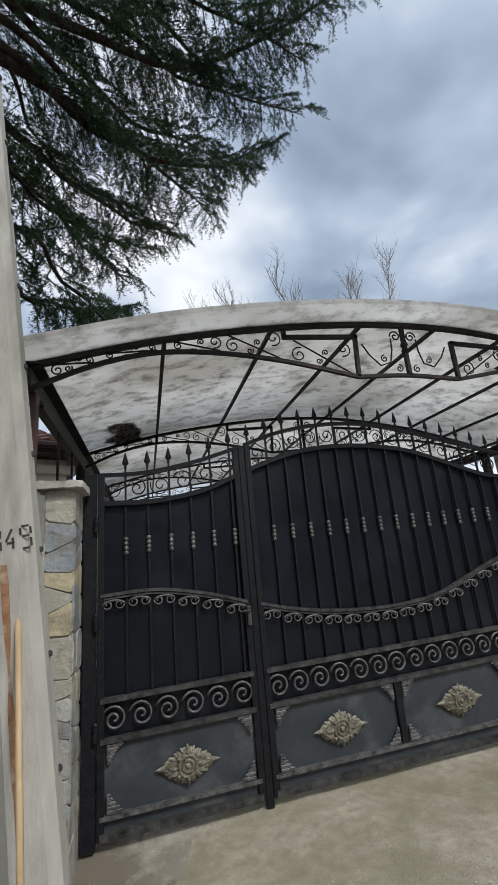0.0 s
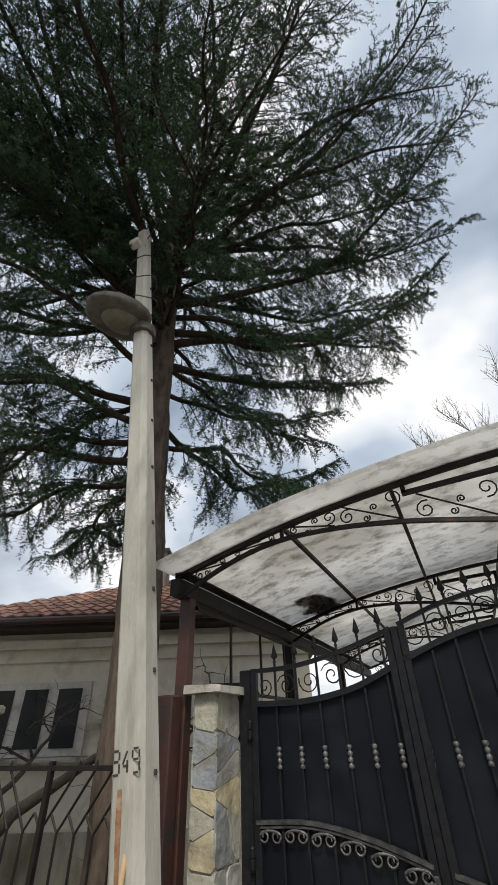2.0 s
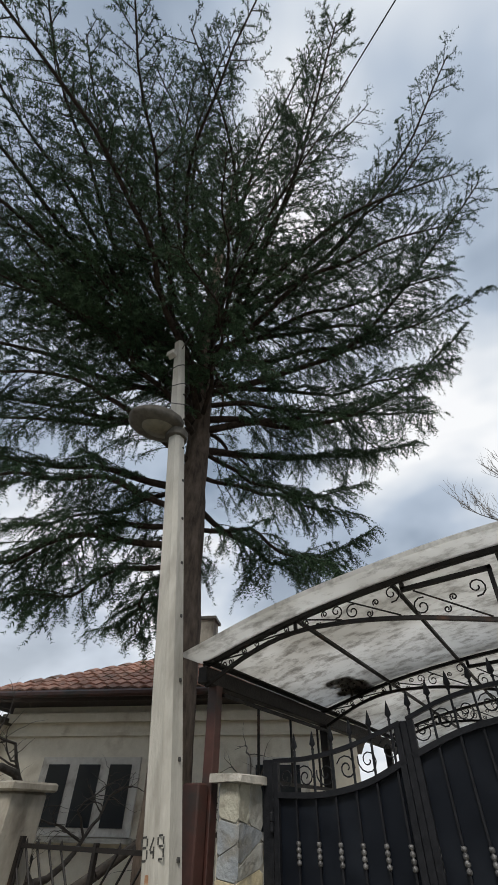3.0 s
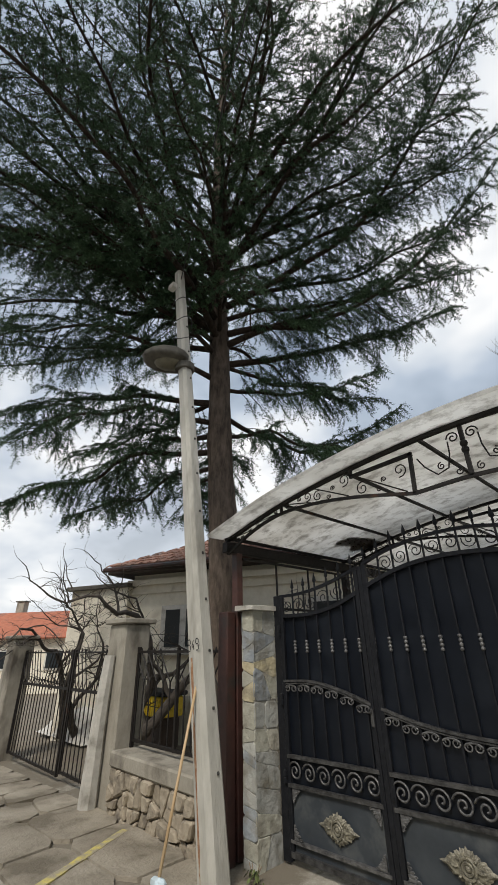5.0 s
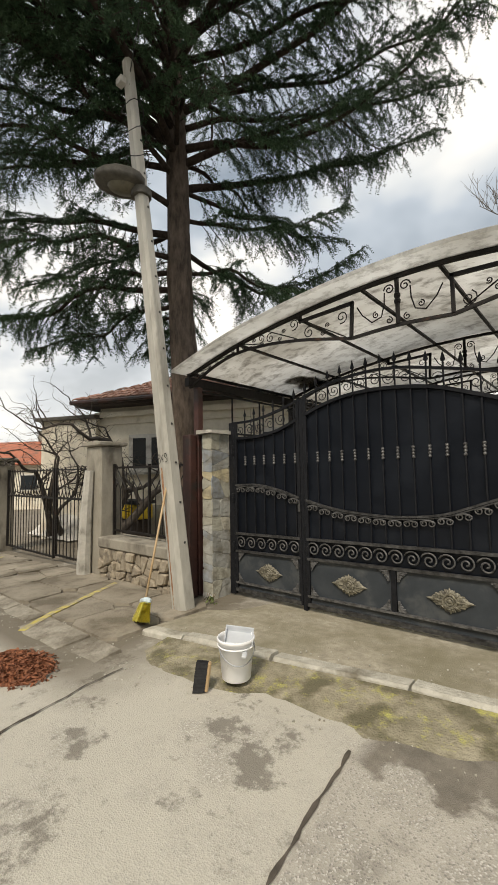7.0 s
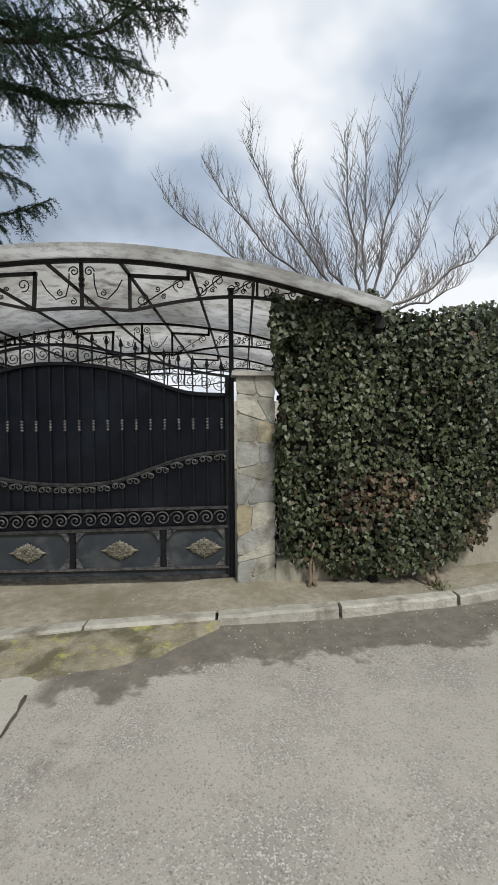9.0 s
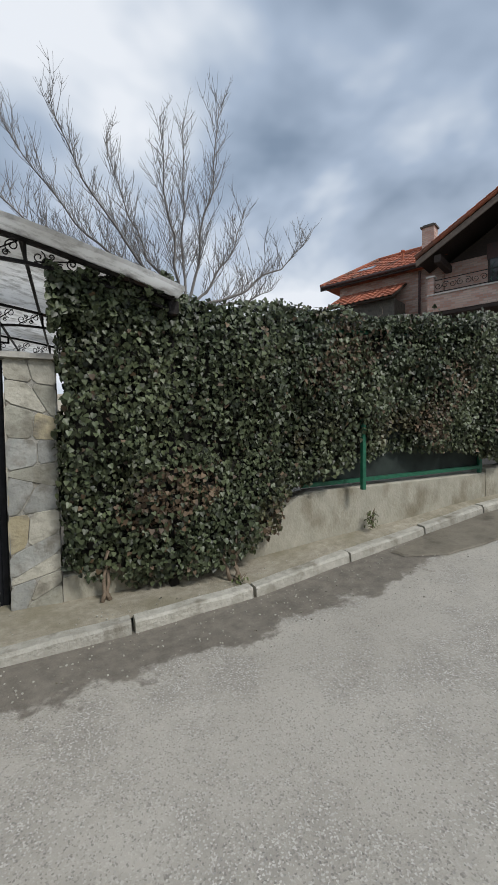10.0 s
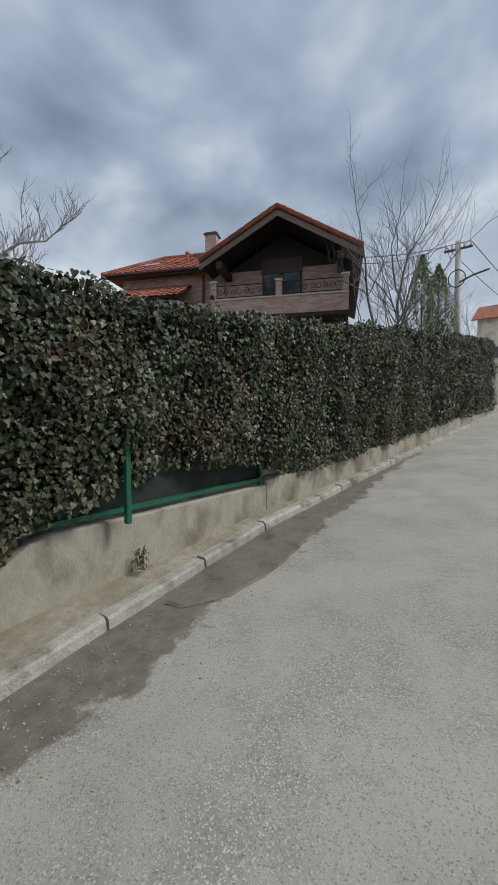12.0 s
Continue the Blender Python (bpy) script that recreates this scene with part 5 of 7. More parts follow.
    for i in range(36):
        x = 3.9 + 20 * rng.random() ** 1.5
        y = rng.uniform(3.0, 3.4)
        z = h_top(x) - 0.05
        pts = [(x, y, z)]
        for k in range(4):
            p = pts[-1]
            pts.append((p[0] + rng.uniform(-0.06, 0.06), p[1] + rng.uniform(-0.04, 0.04), p[2] + rng.uniform(0.02, 0.07)))
        put("shoot", Geo().tube(pts, [0.004, 0.0035, 0.003, 0.002, 0.001], 4), M["flesh_stem"], root)


build_hedge()


def build_green_fence():
    root = thing("green_fence", (8.0, 3.22, 0.92), "green painted iron fence with dark mesh, overgrown by ivy", "fence")
    for x in (6.87, 9.08, 5.0):
        b = float(np.interp(x, [3.7, 5.7, 6.2, 9.2], [0.3, 0.55, 0.86, 0.92]))
        put("post", Geo().box((x, 2.96 if x == 6.87 else 3.2, (b + (1.68 if x == 6.87 else 2.72)) / 2), (0.05, 0.05, (1.68 if x == 6.87 else 2.72) - b), None, 0.005), M["green_iron"], root)
    put("bottom_rail", Geo().bar([(6.2, 3.2, 0.93), (9.1, 3.2, 1.0)], 0.045, 0.045), M["green_iron"], root)
    put("top_rail", Geo().bar([(3.8, 3.2, 2.62), (9.1, 3.2, 2.75)], 0.04, 0.04), M["green_iron"], root)
    put("mesh_panel", Geo().bar([(6.2, 3.235, 1.3), (9.1, 3.235, 1.36)], 0.72, 0.006), M["green_mesh"], root, "dark mesh sheet behind the rail")


build_green_fence()

# ---- trees ----


# limbs of the cedar that can be told apart: height on the trunk, tip, arch, hook of the tip
CEDAR_LIMBS = [
    (6.25, (-0.30, 6.10, 5.70), 0.25, 0.10), (5.25, (-0.30, 6.95, 5.85), -0.35, 0.15), (4.80, (-0.55, 5.70, 4.55), 0.10, 0.10),
    (5.75, (0.05, 5.60, 5.95), 0.10, 0.12), (6.25, (0.83, 8.65, 8.95), 0.10, 0.05), (6.65, (1.52, 8.25, 9.35), 0.15, 0.05),
    (6.95, (2.75, 6.30, 9.35), -0.35, 0.35), (8.00, (2.30, 6.90, 9.40), 0.15, 0.05), (8.50, (3.05, 6.08, 10.05), 0.20, 0.05),
    (8.70, (2.77, 4.98, 9.65), 0.35, 0.05), (7.60, (3.90, 4.36, 11.20), -0.20, 0.10), (9.60, (3.60, 3.40, 12.20), 0.10, 0.10),
    (9.00, (2.40, 7.40, 11.20), 0.10, 0.10), (10.2, (2.90, 5.60, 12.60), 0.10, 0.10), (7.30, (0.20, 7.20, 7.90), 0.20, 0.08),
    (5.45, (-6.80, 1.10, 6.30), 0.35, 0.0), (4.55, (-5.90, 1.50, 4.15), 0.20, 0.0), (5.05, (-4.90, 1.20, 5.00), 0.25, 0.0),
    (4.30, (-4.50, 2.20, 3.75), 0.15, 0.0), (4.85, (-5.60, 3.70, 4.50), 0.25, 0.0), (4.65, (-5.00, 5.30, 4.50), 0.25, 0.0),
    (5.90, (-4.60, 0.30, 6.60), 0.30, 0.0), (5.60, (-5.90, 2.60, 5.50), 0.25, 0.0), (4.15, (-3.60, 4.60, 3.90), 0.10, 0.0),
    (6.60, (-5.80, 0.60, 7.40), 0.25, 0.1), (6.40, (-3.10, 0.10, 7.60), 0.25, 0.1), (7.30, (-4.60, -0.4, 8.60), 0.30, 0.1),
    (6.90, (-0.15, 0.90, 6.35), 0.55, 0.0), (7.60, (0.55, 0.70, 7.60), 0.40, 0.05), (8.20, (-0.90, -0.50, 8.70), 0.40, 0.05),
    (8.60, (1.60, 1.50, 9.20), 0.40, 0.05), (9.20, (0.50, -0.40, 10.3), 0.30, 0.1), (9.90, (-2.20, -0.90, 11.4), 0.30, 0.1),
    (8.90, (-3.40, -0.60, 10.2), 0.30, 0.1), (10.3, (2.20, 1.00, 12.2), 0.20, 0.1), (10.9, (0.90, 0.00, 13.0), 0.20, 0.1),
    (9.60, (-5.20, 0.80, 11.0), 0.30, 0.1), (11.3, (-0.90, -0.60, 13.9), 0.20, 0.1), (7.0, (-1.6, 0.40, 7.40), 0.35, 0.05),
    (7.20, (0.41, -0.96, 8.60), 0.25, 0.0), (7.60, (-0.49, -1.64, 9.10), 0.25, 0.0), (8.30, (1.64, -0.20, 10.1), 0.25, 0.0),
    (8.90, (2.40, 0.76, 11.2), 0.25, 0.0), (8.40, (-0.89, -1.21, 10.6), 0.25, 0.0), (7.70, (-3.07, -1.75, 9.10), 0.25, 0.0),
    (6.70, (-3.37, -0.42, 7.60), 0.25, 0.0), (7.40, (-1.63, -1.90, 9.10), 0.25, 0.0), (9.30, (0.20, 0.00, 11.6), 0.25, 0.0),
    (7.50, (0.05, 2.55, 5.95), 0.50, 0.0), (8.10, (-4.90, -1.2, 9.60), 0.25, 0.0), (7.10, (-6.20, -0.4, 8.00), 0.25, 0.0),
    (8.60, (-6.60, 1.30, 9.80), 0.25, 0.0), (7.80, (-7.00, 2.60, 8.20), 0.25, 0.0), (9.80, (4.30, 2.60, 13.2), 0.10, 0.1), (8.40, (3.50, 5.10, 11.5), 0.10, 0.10), (9.10, (3.90, 4.60, 12.6), 0.05, 0.10),
    (7.00, (-5.00, -2.00, 8.40), 0.25, 0.0), (7.50, (-3.90, -2.60, 8.80), 0.25, 0.0), (7.90, (-2.50, -2.80, 9.00), 0.25, 0.0),
    (8.00, (-6.30, -1.70, 9.20), 0.25, 0.0), (6.80, (-0.70, -2.20, 8.00), 0.30, 0.0), (7.20, (-7.00, 0.70, 7.60), 0.25, 0.0),
]


def build_cedar():
    bx, by = -1.95, 3.55
    root = thing("cedar_tree", (bx, by, -0.05), "tall dark cedar with drooping needle branches over the street", "tree")
    zs = [-0.1, 0.25, 0.8, 1.6, 3, 5, 7, 9.5, 12, 16, 20, 24]
    rs = [0.30, 0.26, 0.235, 0.22, 0.205, 0.19, 0.175, 0.15, 0.12, 0.085, 0.05, 0.01]
    trunk = Geo()
    n = 26
    rnd = random.Random(8)

    def axis(z):
        return Vector((bx + 0.26 * max(0.0, 1 - z / 4.8) + 0.05 * math.sin(z * 0.4), by + 0.05 * math.sin(z * 0.3 + 1), z))

    rows = 210
    for i in range(rows + 1):
        z = zs[0] + (zs[-1] - zs[0]) * (i / rows) ** 1.35
        r = float(np.interp(z, zs, rs))
        c = axis(z)
        for k in range(n):
            a = k * math.tau / n
            rr = r * (1 + 0.10 * noise.noise((math.cos(a) * 3, math.sin(a) * 3, z * 1.6)) + 0.07 * noise.noise((math.cos(a) * 9, math.sin(a) * 9, z * 3.5)) + 0.05 * math.sin(a * 9 + z * 2))
            trunk.v.append((c.x + rr * math.cos(a), c.y + rr * math.sin(a), z))
    trunk.f = [(i * n + k, i * n + (k + 1) % n, (i + 1) * n + (k + 1) % n, (i + 1) * n + k) for i in range(rows) for k in range(n)]
    put("trunk", trunk, M["bark"], root, "furrowed dark brown bark", smooth=True)
    rng = np.random.default_rng(12)
    tuft_p, tuft_d = [], []
    twigs = Geo()
    up = Vector((0, 0, 1))

    def clad(path, step, skip=0.0):
        """Needle places along a shoot."""
        tot = sum((path[j + 1] - path[j]).length for j in range(len(path) - 1))
        cnt = max(2, int(tot / step))
        for q in range(cnt):
            u = (q + rnd.random()) / cnt
            if u < skip:
                continue
            f = u * (len(path) - 1)
            j = min(int(f), len(path) - 2)
            tuft_p.append(path[j].lerp(path[j + 1], f - j))
            tuft_d.append((path[j + 1] - path[j]).normalized())

    def limb(z0, tip, arch, hook, fine):
        """A limb with side sprays on both sides that arch over and hang; fine is the spacing of its needles."""
        c = axis(z0)
        tip = Vector(tip)
        flat = Vector((tip.x - c.x, tip.y - c.y, 0))
        L = (tip - c).length
        m = 16
        bend = rnd.uniform(-0.14, 0.14) * L
        lat0 = flat.cross(up).normalized()
        pts = []
        for i in range(m + 1):
            t = i / m
            p = c.lerp(tip, t) + up * (arch * math.sin(math.pi * t) + hook * max(0.0, (t - 0.8) / 0.2) ** 2 - hook * 1.2 * math.sin(math.pi * min(1, t / 0.95)) ** 2)
            p += lat0 * bend * math.sin(math.pi * t) + Vector((noise.noise((t * 5, z0, 1)), noise.noise((t * 5, z0, 5)), noise.noise((t * 5, z0, 9)))) * 0.20 * math.sin(math.pi * t)
            pts.append(p)
        r0 = 0.016 + 0.0085 * L
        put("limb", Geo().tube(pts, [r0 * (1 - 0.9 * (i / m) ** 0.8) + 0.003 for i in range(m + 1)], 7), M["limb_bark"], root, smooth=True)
        clad(pts[m // 2:], fine)
        s = 0.10
        side = 1
        while s < 0.995:
            i = min(int(s * m), m - 1)
            p = pts[i].lerp(pts[i + 1], s * m - i)
            t = (pts[i + 1] - pts[i]).normalized()
            lat = t.cross(up).normalized() * side
            side = -side
            env = min(1.0, 0.35 + 1.6 * s) * (1.0 if s < 0.55 else 1.0 - 0.70 * (s - 0.55) / 0.45)
            bl = (0.14 + 0.80 * env) * rnd.uniform(0.45, 1.1) * min(1, 0.3 + L / 5.5)
            if rnd.random() < 0.14:
                bl *= 1.45
            dirv = (lat * rnd.uniform(0.55, 1.0) + t * rnd.uniform(0.5, 1.0) + up * rnd.uniform(-0.05, 0.28)).normalized()
            k = 5
            tp = [p]
            sag = rnd.uniform(0.08, 0.24)
            for j in range(k):
                dirv = (dirv + Vector((rnd.uniform(-0.10, 0.10), rnd.uniform(-0.10, 0.10), -sag))).normalized()
                tp.append(tp[-1] + dirv * (bl / k))
            twigs.tube(tp, [0.0065 * (1 - 0.8 * j / k) + 0.0015 for j in range(k + 1)], 4, False)
            bare = 0.30 if s < 0.22 else 0.0
            clad(tp, fine, bare)
            # short shoots: some beside, most hanging under the spray
            for q in range(int(2 + bl / 0.068)):
                f = rnd.uniform(0.4 if bare else 0.12, 1.0) * k
                j = min(int(f), k - 1)
                a = tp[j].lerp(tp[j + 1], f - j)
                tt = (tp[j + 1] - tp[j]).normalized()
                dv = (tt.cross(up) * rnd.choice((-1, 1)) * rnd.uniform(0.3, 1.0) + tt * rnd.uniform(0.5, 0.9) + up * rnd.uniform(-0.85, -0.02)).normalized()
                sl = rnd.uniform(0.09, 0.27) * min(1.15, bl + 0.45)
                clad([a, a + dv * sl * 0.5, a + (dv - up * 0.28) * sl], fine)
            s += rnd.uniform(0.045, 0.10) / max(L, 1.2) * (1.0 if fine < 0.03 else 1.30 if fine < 0.032 else 2.1)

    for z0, tip, arch, hook in CEDAR_LIMBS:
        limb(z0, tip, arch, hook, 0.024 if z0 < 6.5 or (tip[0] > 1.7 and z0 < 9) else 0.0315)
    # the limbs at the back and in the upper crown
    z, az = 5.2, 0.3
    while z < 23.4:
        az += 2.39996 + rnd.uniform(-0.35, 0.35)
        d = Vector((math.cos(az), math.sin(az), 0))
        low = z < 11.5
        if not low or (d.y > 0.25 and d.x < 0.55):
            L = float(np.interp(z, [5, 8.5, 13, 18, 23.5], [3.6, 4.6, 4.9, 3.4, 0.5])) * rnd.uniform(0.7, 1.12)
            c = axis(z)
            rise = rnd.uniform(0.05, 0.30) if z < 9 else rnd.uniform(0.20, 0.50)
            tip = c + d * L + up * rise * L
            limb(z, tip, rnd.uniform(0.05, 0.3), rnd.uniform(0.0, 0.12), 0.034 if z < 14 else 0.055)
        z += rnd.uniform(0.22, 0.40) if z < 14 else rnd.uniform(0.22, 0.42)
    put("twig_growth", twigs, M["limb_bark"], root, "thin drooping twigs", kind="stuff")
    P = np.array([tuple(p) for p in tuft_p])
    D = np.array([tuple(p) for p in tuft_d])
    per = 4
    P2, D2 = np.repeat(P, per, 0), np.repeat(D, per, 0)
    R = rng.normal(0, 1, P2.shape); R -= D2 * (R * D2).sum(1)[:, None]; R /= np.linalg.norm(R, axis=1)[:, None]
    T = R * 0.85 + D2 * 0.55; T /= np.linalg.norm(T, axis=1)[:, None]
    W = np.cross(T, rng.normal(0, 1, P2.shape)); W /= np.linalg.norm(W, axis=1)[:, None]
    ln = rng.uniform(0.034, 0.060, (len(P2), 1))
    v = np.stack([P2 - W * 0.0056, P2 + W * 0.0056, P2 + T * ln], 1).reshape(-1, 3)
    put_arrays("needles", v, np.arange(len(v)).reshape(-1, 3), M["needles"], root, "dense short dark green needles", "stuff")


build_cedar()


def bare_tree(name, at, height, spread, seed, mat, label, trunk_r=0.09, trunks=1, levels=4, upright=0.55, gnarl=0.18, fork=0.22, twiggy=1.0, fan=()):
    root = thing(name, at, label, "tree")
    rnd = random.Random(seed)
    wood, twig = Geo(), Geo()
    def grow(p, d, length, r, level):
        k = 5
        pts, rr = [p], [r]
        for i in range(k):
            d = (d + Vector((rnd.gauss(0, gnarl), rnd.gauss(0, gnarl), rnd.gauss(0, gnarl) + upright * (0.16 if level < 2 else 0.22)))).normalized()
            pts.append(pts[-1] + d * length / k)
            rr.append(r * (1 - 0.5 * (i + 1) / k) if level < levels else r * (1 - 0.85 * (i + 1) / k))
        (wood if level < 2 else twig).tube(pts, rr, 7 if level < 2 else 4, False)
        if level >= levels:
            return
        count = (3, 4, 5, 5, 5)[min(level, 4)]
        for i in range(int(count * twiggy + 0.5)):
            f = rnd.uniform(0.3, 1.0) * k
            j = min(int(f), k - 1)
            q = pts[j].lerp(pts[j + 1], f - j)
            a = rnd.uniform(0, math.tau)
            sidev = Vector((math.cos(a), math.sin(a), rnd.uniform(-0.1, 0.5)))
            nd = (d * 0.55 + sidev * spread).normalized()
            grow(q, nd, length * rnd.uniform(0.5, 0.78), rr[j] * 0.6, level + 1)
        grow(pts[-1], d, length * 0.7, rr[-1], level + 1)
    for i, lx in enumerate(fan):
        grow(Vector(at) + Vector((0.12 * i, 0, 0)), Vector((lx, rnd.uniform(-0.25, 0.25), 1)).normalized(), height * (0.42 + 0.12 * abs(lx)), trunk_r, 0)
    for i in range(0 if fan else trunks):
        off = Vector((rnd.uniform(-0.2, 0.2), rnd.uniform(-0.2, 0.2), 0)) if trunks > 1 else Vector()
        lean = Vector((rnd.uniform(-fork, fork), rnd.uniform(-fork, fork), 1)).normalized()
        grow(Vector(at) + off, lean, height * 0.42, trunk_r, 0)
    put("trunk", wood, mat, root, smooth=True)
    put("branch_growth", twig, mat, root, "fine bare winter twigs", kind="stuff")
    return root


def build_fruit_tree(at, fork, ends, seed):
    """Open-grown bare tree: a trunk, limbs that sweep out and turn up, and upright shoots along them."""
    root = thing("bare_tree", at, "wide leafless grey fruit tree with upright shoots behind the canopy", "tree")
    rnd = random.Random(seed)
    c = Vector((at[0], at[1], fork))
    put("trunk", Geo().tube([at, (at[0] + 0.06, at[1], at[2] + (fork - at[2]) * 0.5), c], [0.15, 0.12, 0.10], 9), M["grey_bark"], root, smooth=True)
    twig = Geo()
    def shoot(p, d, length, r, level):
        k = 5
        pts = [p]
        for i in range(k):
            d = (d + Vector((rnd.gauss(0, 0.10), rnd.gauss(0, 0.10), 0.10))).normalized()
            pts.append(pts[-1] + d * length / k)
        twig.tube(pts, [r * (1 - 0.6 * i / k) for i in range(k + 1)], 4, False)
        if level:
            for i in range(int(3 + length * 2.5)):
                j = rnd.randrange(1, k)
                a = rnd.uniform(0, math.tau)
                shoot(pts[j], (d * 0.8 + Vector((math.cos(a), math.sin(a), 0.3)) * 0.8).normalized(), length * rnd.uniform(0.25, 0.5), r * 0.6, level - 1)
    for dx, dy, dz in ends:
        dx, dz = dx * 1.08, dz * 1.14
        m = 14
        pts = []
        for i in range(m + 1):
            t = i / m
            w = 0.10 * math.sin(math.pi * t)
            pts.append(c + Vector((dx * t**0.85 + 0.5 * w * noise.noise((t * 5, dx, 1)) * 4, dy * t + w * noise.noise((t * 5, dz, 4)) * 4, dz * (0.55 * t + 0.45 * t**2.2) + w * noise.noise((t * 6, dx, 9)) * 3)))
        put("limb", Geo().tube(pts, [0.046 * (1 - 0.88 * i / m) + 0.003 for i in range(m + 1)], 7), M["grey_bark"], root, smooth=True)
        L = Vector((dx, dy, dz)).length
        for q in range(int(L * 12)):
            t = 0.2 + 0.8 * (q + rnd.random()) / int(L * 12)
            j = min(int(t * m), m - 1)
            p = pts[j].lerp(pts[j + 1], t * m - j)
            d = (pts[j + 1] - pts[j]).normalized()
            a = rnd.uniform(0, math.tau)
            nd = (d * 0.5 + Vector((math.cos(a) * 0.6, math.sin(a) * 0.6, rnd.uniform(0.2, 1.0)))).normalized()
            shoot(p, nd, rnd.uniform(0.4, 1.5) * (1.15 - 0.4 * t), 0.0085, 1)
    put("branch_growth", twig, M["grey_bark"], root, "fine bare winter twigs", kind="stuff")


build_fruit_tree((7.0, 11.0, 0.2), 5.0, [(-5.3, -0.6, 2.6), (-4.3, 0.8, 4.1), (-3.2, -1.0, 3.7), (-1.9, 0.9, 4.2), (-0.7, -0.5, 4.2), (0.15, 0.6, 4.9), (0.9, -0.4, 5.0), (2.1, 0.9, 3.1), (3.7, -0.3, 2.2), (3.0, 0.8, 1.0), (-3.3, 0.4, 1.5)], 5)
bare_tree("bare_tree", (18.6, 5.0, 1.4), 8.6, 0.55, 9, M["grey_bark"], "leafless young tree behind the ivy hedge", 0.09, 3, 4, 0.45, 0.15, 0.35, 0.85)
bare_tree("bare_tree", (24.0, 4.6, 1.9), 6.0, 0.6, 21, M["grey_bark"], "leafless tree beside the far utility pole", 0.06, 2, 4, 0.6, 0.15, 0.5)
bare_tree("bare_tree", (-4.9, 4.2, 0.0), 4.8, 1.4, 31, M["bare_bark"], "gnarled leafless garden tree before the old house", 0.12, 2, 4, 0.12, 0.30, 0.7, 0.6)
bare_tree("bare_tree", (-7.9, 4.4, 0.0), 4.4, 1.1, 17, M["bare_bark"], "twisted leafless vine tree in the front yard", 0.09, 2, 4, 0.15, 0.30, 0.6, 0.75)


def build_thuja(at, h, r, seed):
    root = thing("thuja", at, "slim green columnar thuja behind the hedge", "tree", "thujas behind the hedge")
    rng = random.Random(seed)
    put("trunk", Geo().tube([at, (at[0], at[1], at[2] + h * 0.9)], [0.06, 0.01], 6), M["bark"], root)
    pl = []
    for _ in range(4200):
        t = rng.random() ** 0.8
        a = rng.uniform(0, math.tau)
        w = r * (math.sin(math.pi * min(1, t * 0.86 + 0.14)) ** 0.7) * (0.75 + 0.35 * noise.noise((math.cos(a) * 2, math.sin(a) * 2, t * 6 + seed)))
        w *= rng.uniform(0.75, 1.05)
        pl.append(((at[0] + w * math.cos(a), at[1] + w * math.sin(a), at[2] + 0.1 + h * t), (math.cos(a), math.sin(a), 0.9), 0.16 * rng.uniform(0.6, 1.3)))
    shape = [(0, 0), (0.12, -0.3), (0.06, -0.7), (0, -1.0), (-0.06, -0.7), (-0.12, -0.3)]
    put_arrays("foliage", *leaf_mesh(pl, shape, seed), M["thuja"], root, "upright green scale foliage", "stuff")


build_thuja((22.2, 4.95, 1.9), 6.3, 1.0, 1)
build_thuja((23.1, 4.55, 1.9), 6.1, 0.95, 2)
build_thuja((20.6, 6.6, 1.8), 3.6, 0.8, 3)

# ---- houses ----


def placed(g, m):
    g.v = [tuple(m @ Vector(p)) for p in g.v]
    return g


def tile_rows(p0, along, up, out, nu, nv, seed, left=None, right=None):
    """Overlapping curved clay tiles on a roof plane; left and right trim a row (0 at the eaves to 1 at the ridge)."""
    g = Geo()
    p0, along, up, out = Vector(p0), Vector(along), Vector(up), Vector(out).normalized()
    rnd = random.Random(seed)
    du, dv = along / nu, up / nv
    for j in range(nv):
        t = (j + 0.5) / nv
        a0, a1 = (left(t) if left else 0), (right(t) if right else 1)
        for i in range(nu):
            u = (i + 0.5) / nu
            if u < a0 or u > a1:
                continue
            b = p0 + du * i + dv * j + out * (0.05 + rnd.uniform(-0.006, 0.006))
            q = [b, b + du * 0.5 + out * 0.035, b + du * 0.98]
            r = [p + dv * 1.12 - out * 0.03 for p in q]
            low = [p - out * 0.03 for p in q]
            g.add(q + r + low, [(0, 1, 4, 3), (1, 2, 5, 4), (6, 7, 1, 0), (7, 8, 2, 1)])
    return g


def slab(pts, out, thick):
    """A flat roof deck from its outline."""
    pts = [Vector(p) for p in pts]
    out = Vector(out).normalized() * thick
    n = len(pts)
    return Geo().add(pts + [p + out for p in pts], [tuple(range(n - 1, -1, -1)), tuple(range(n, 2 * n))] + [(i, (i + 1) % n, n + (i + 1) % n, n + i) for i in range(n)])


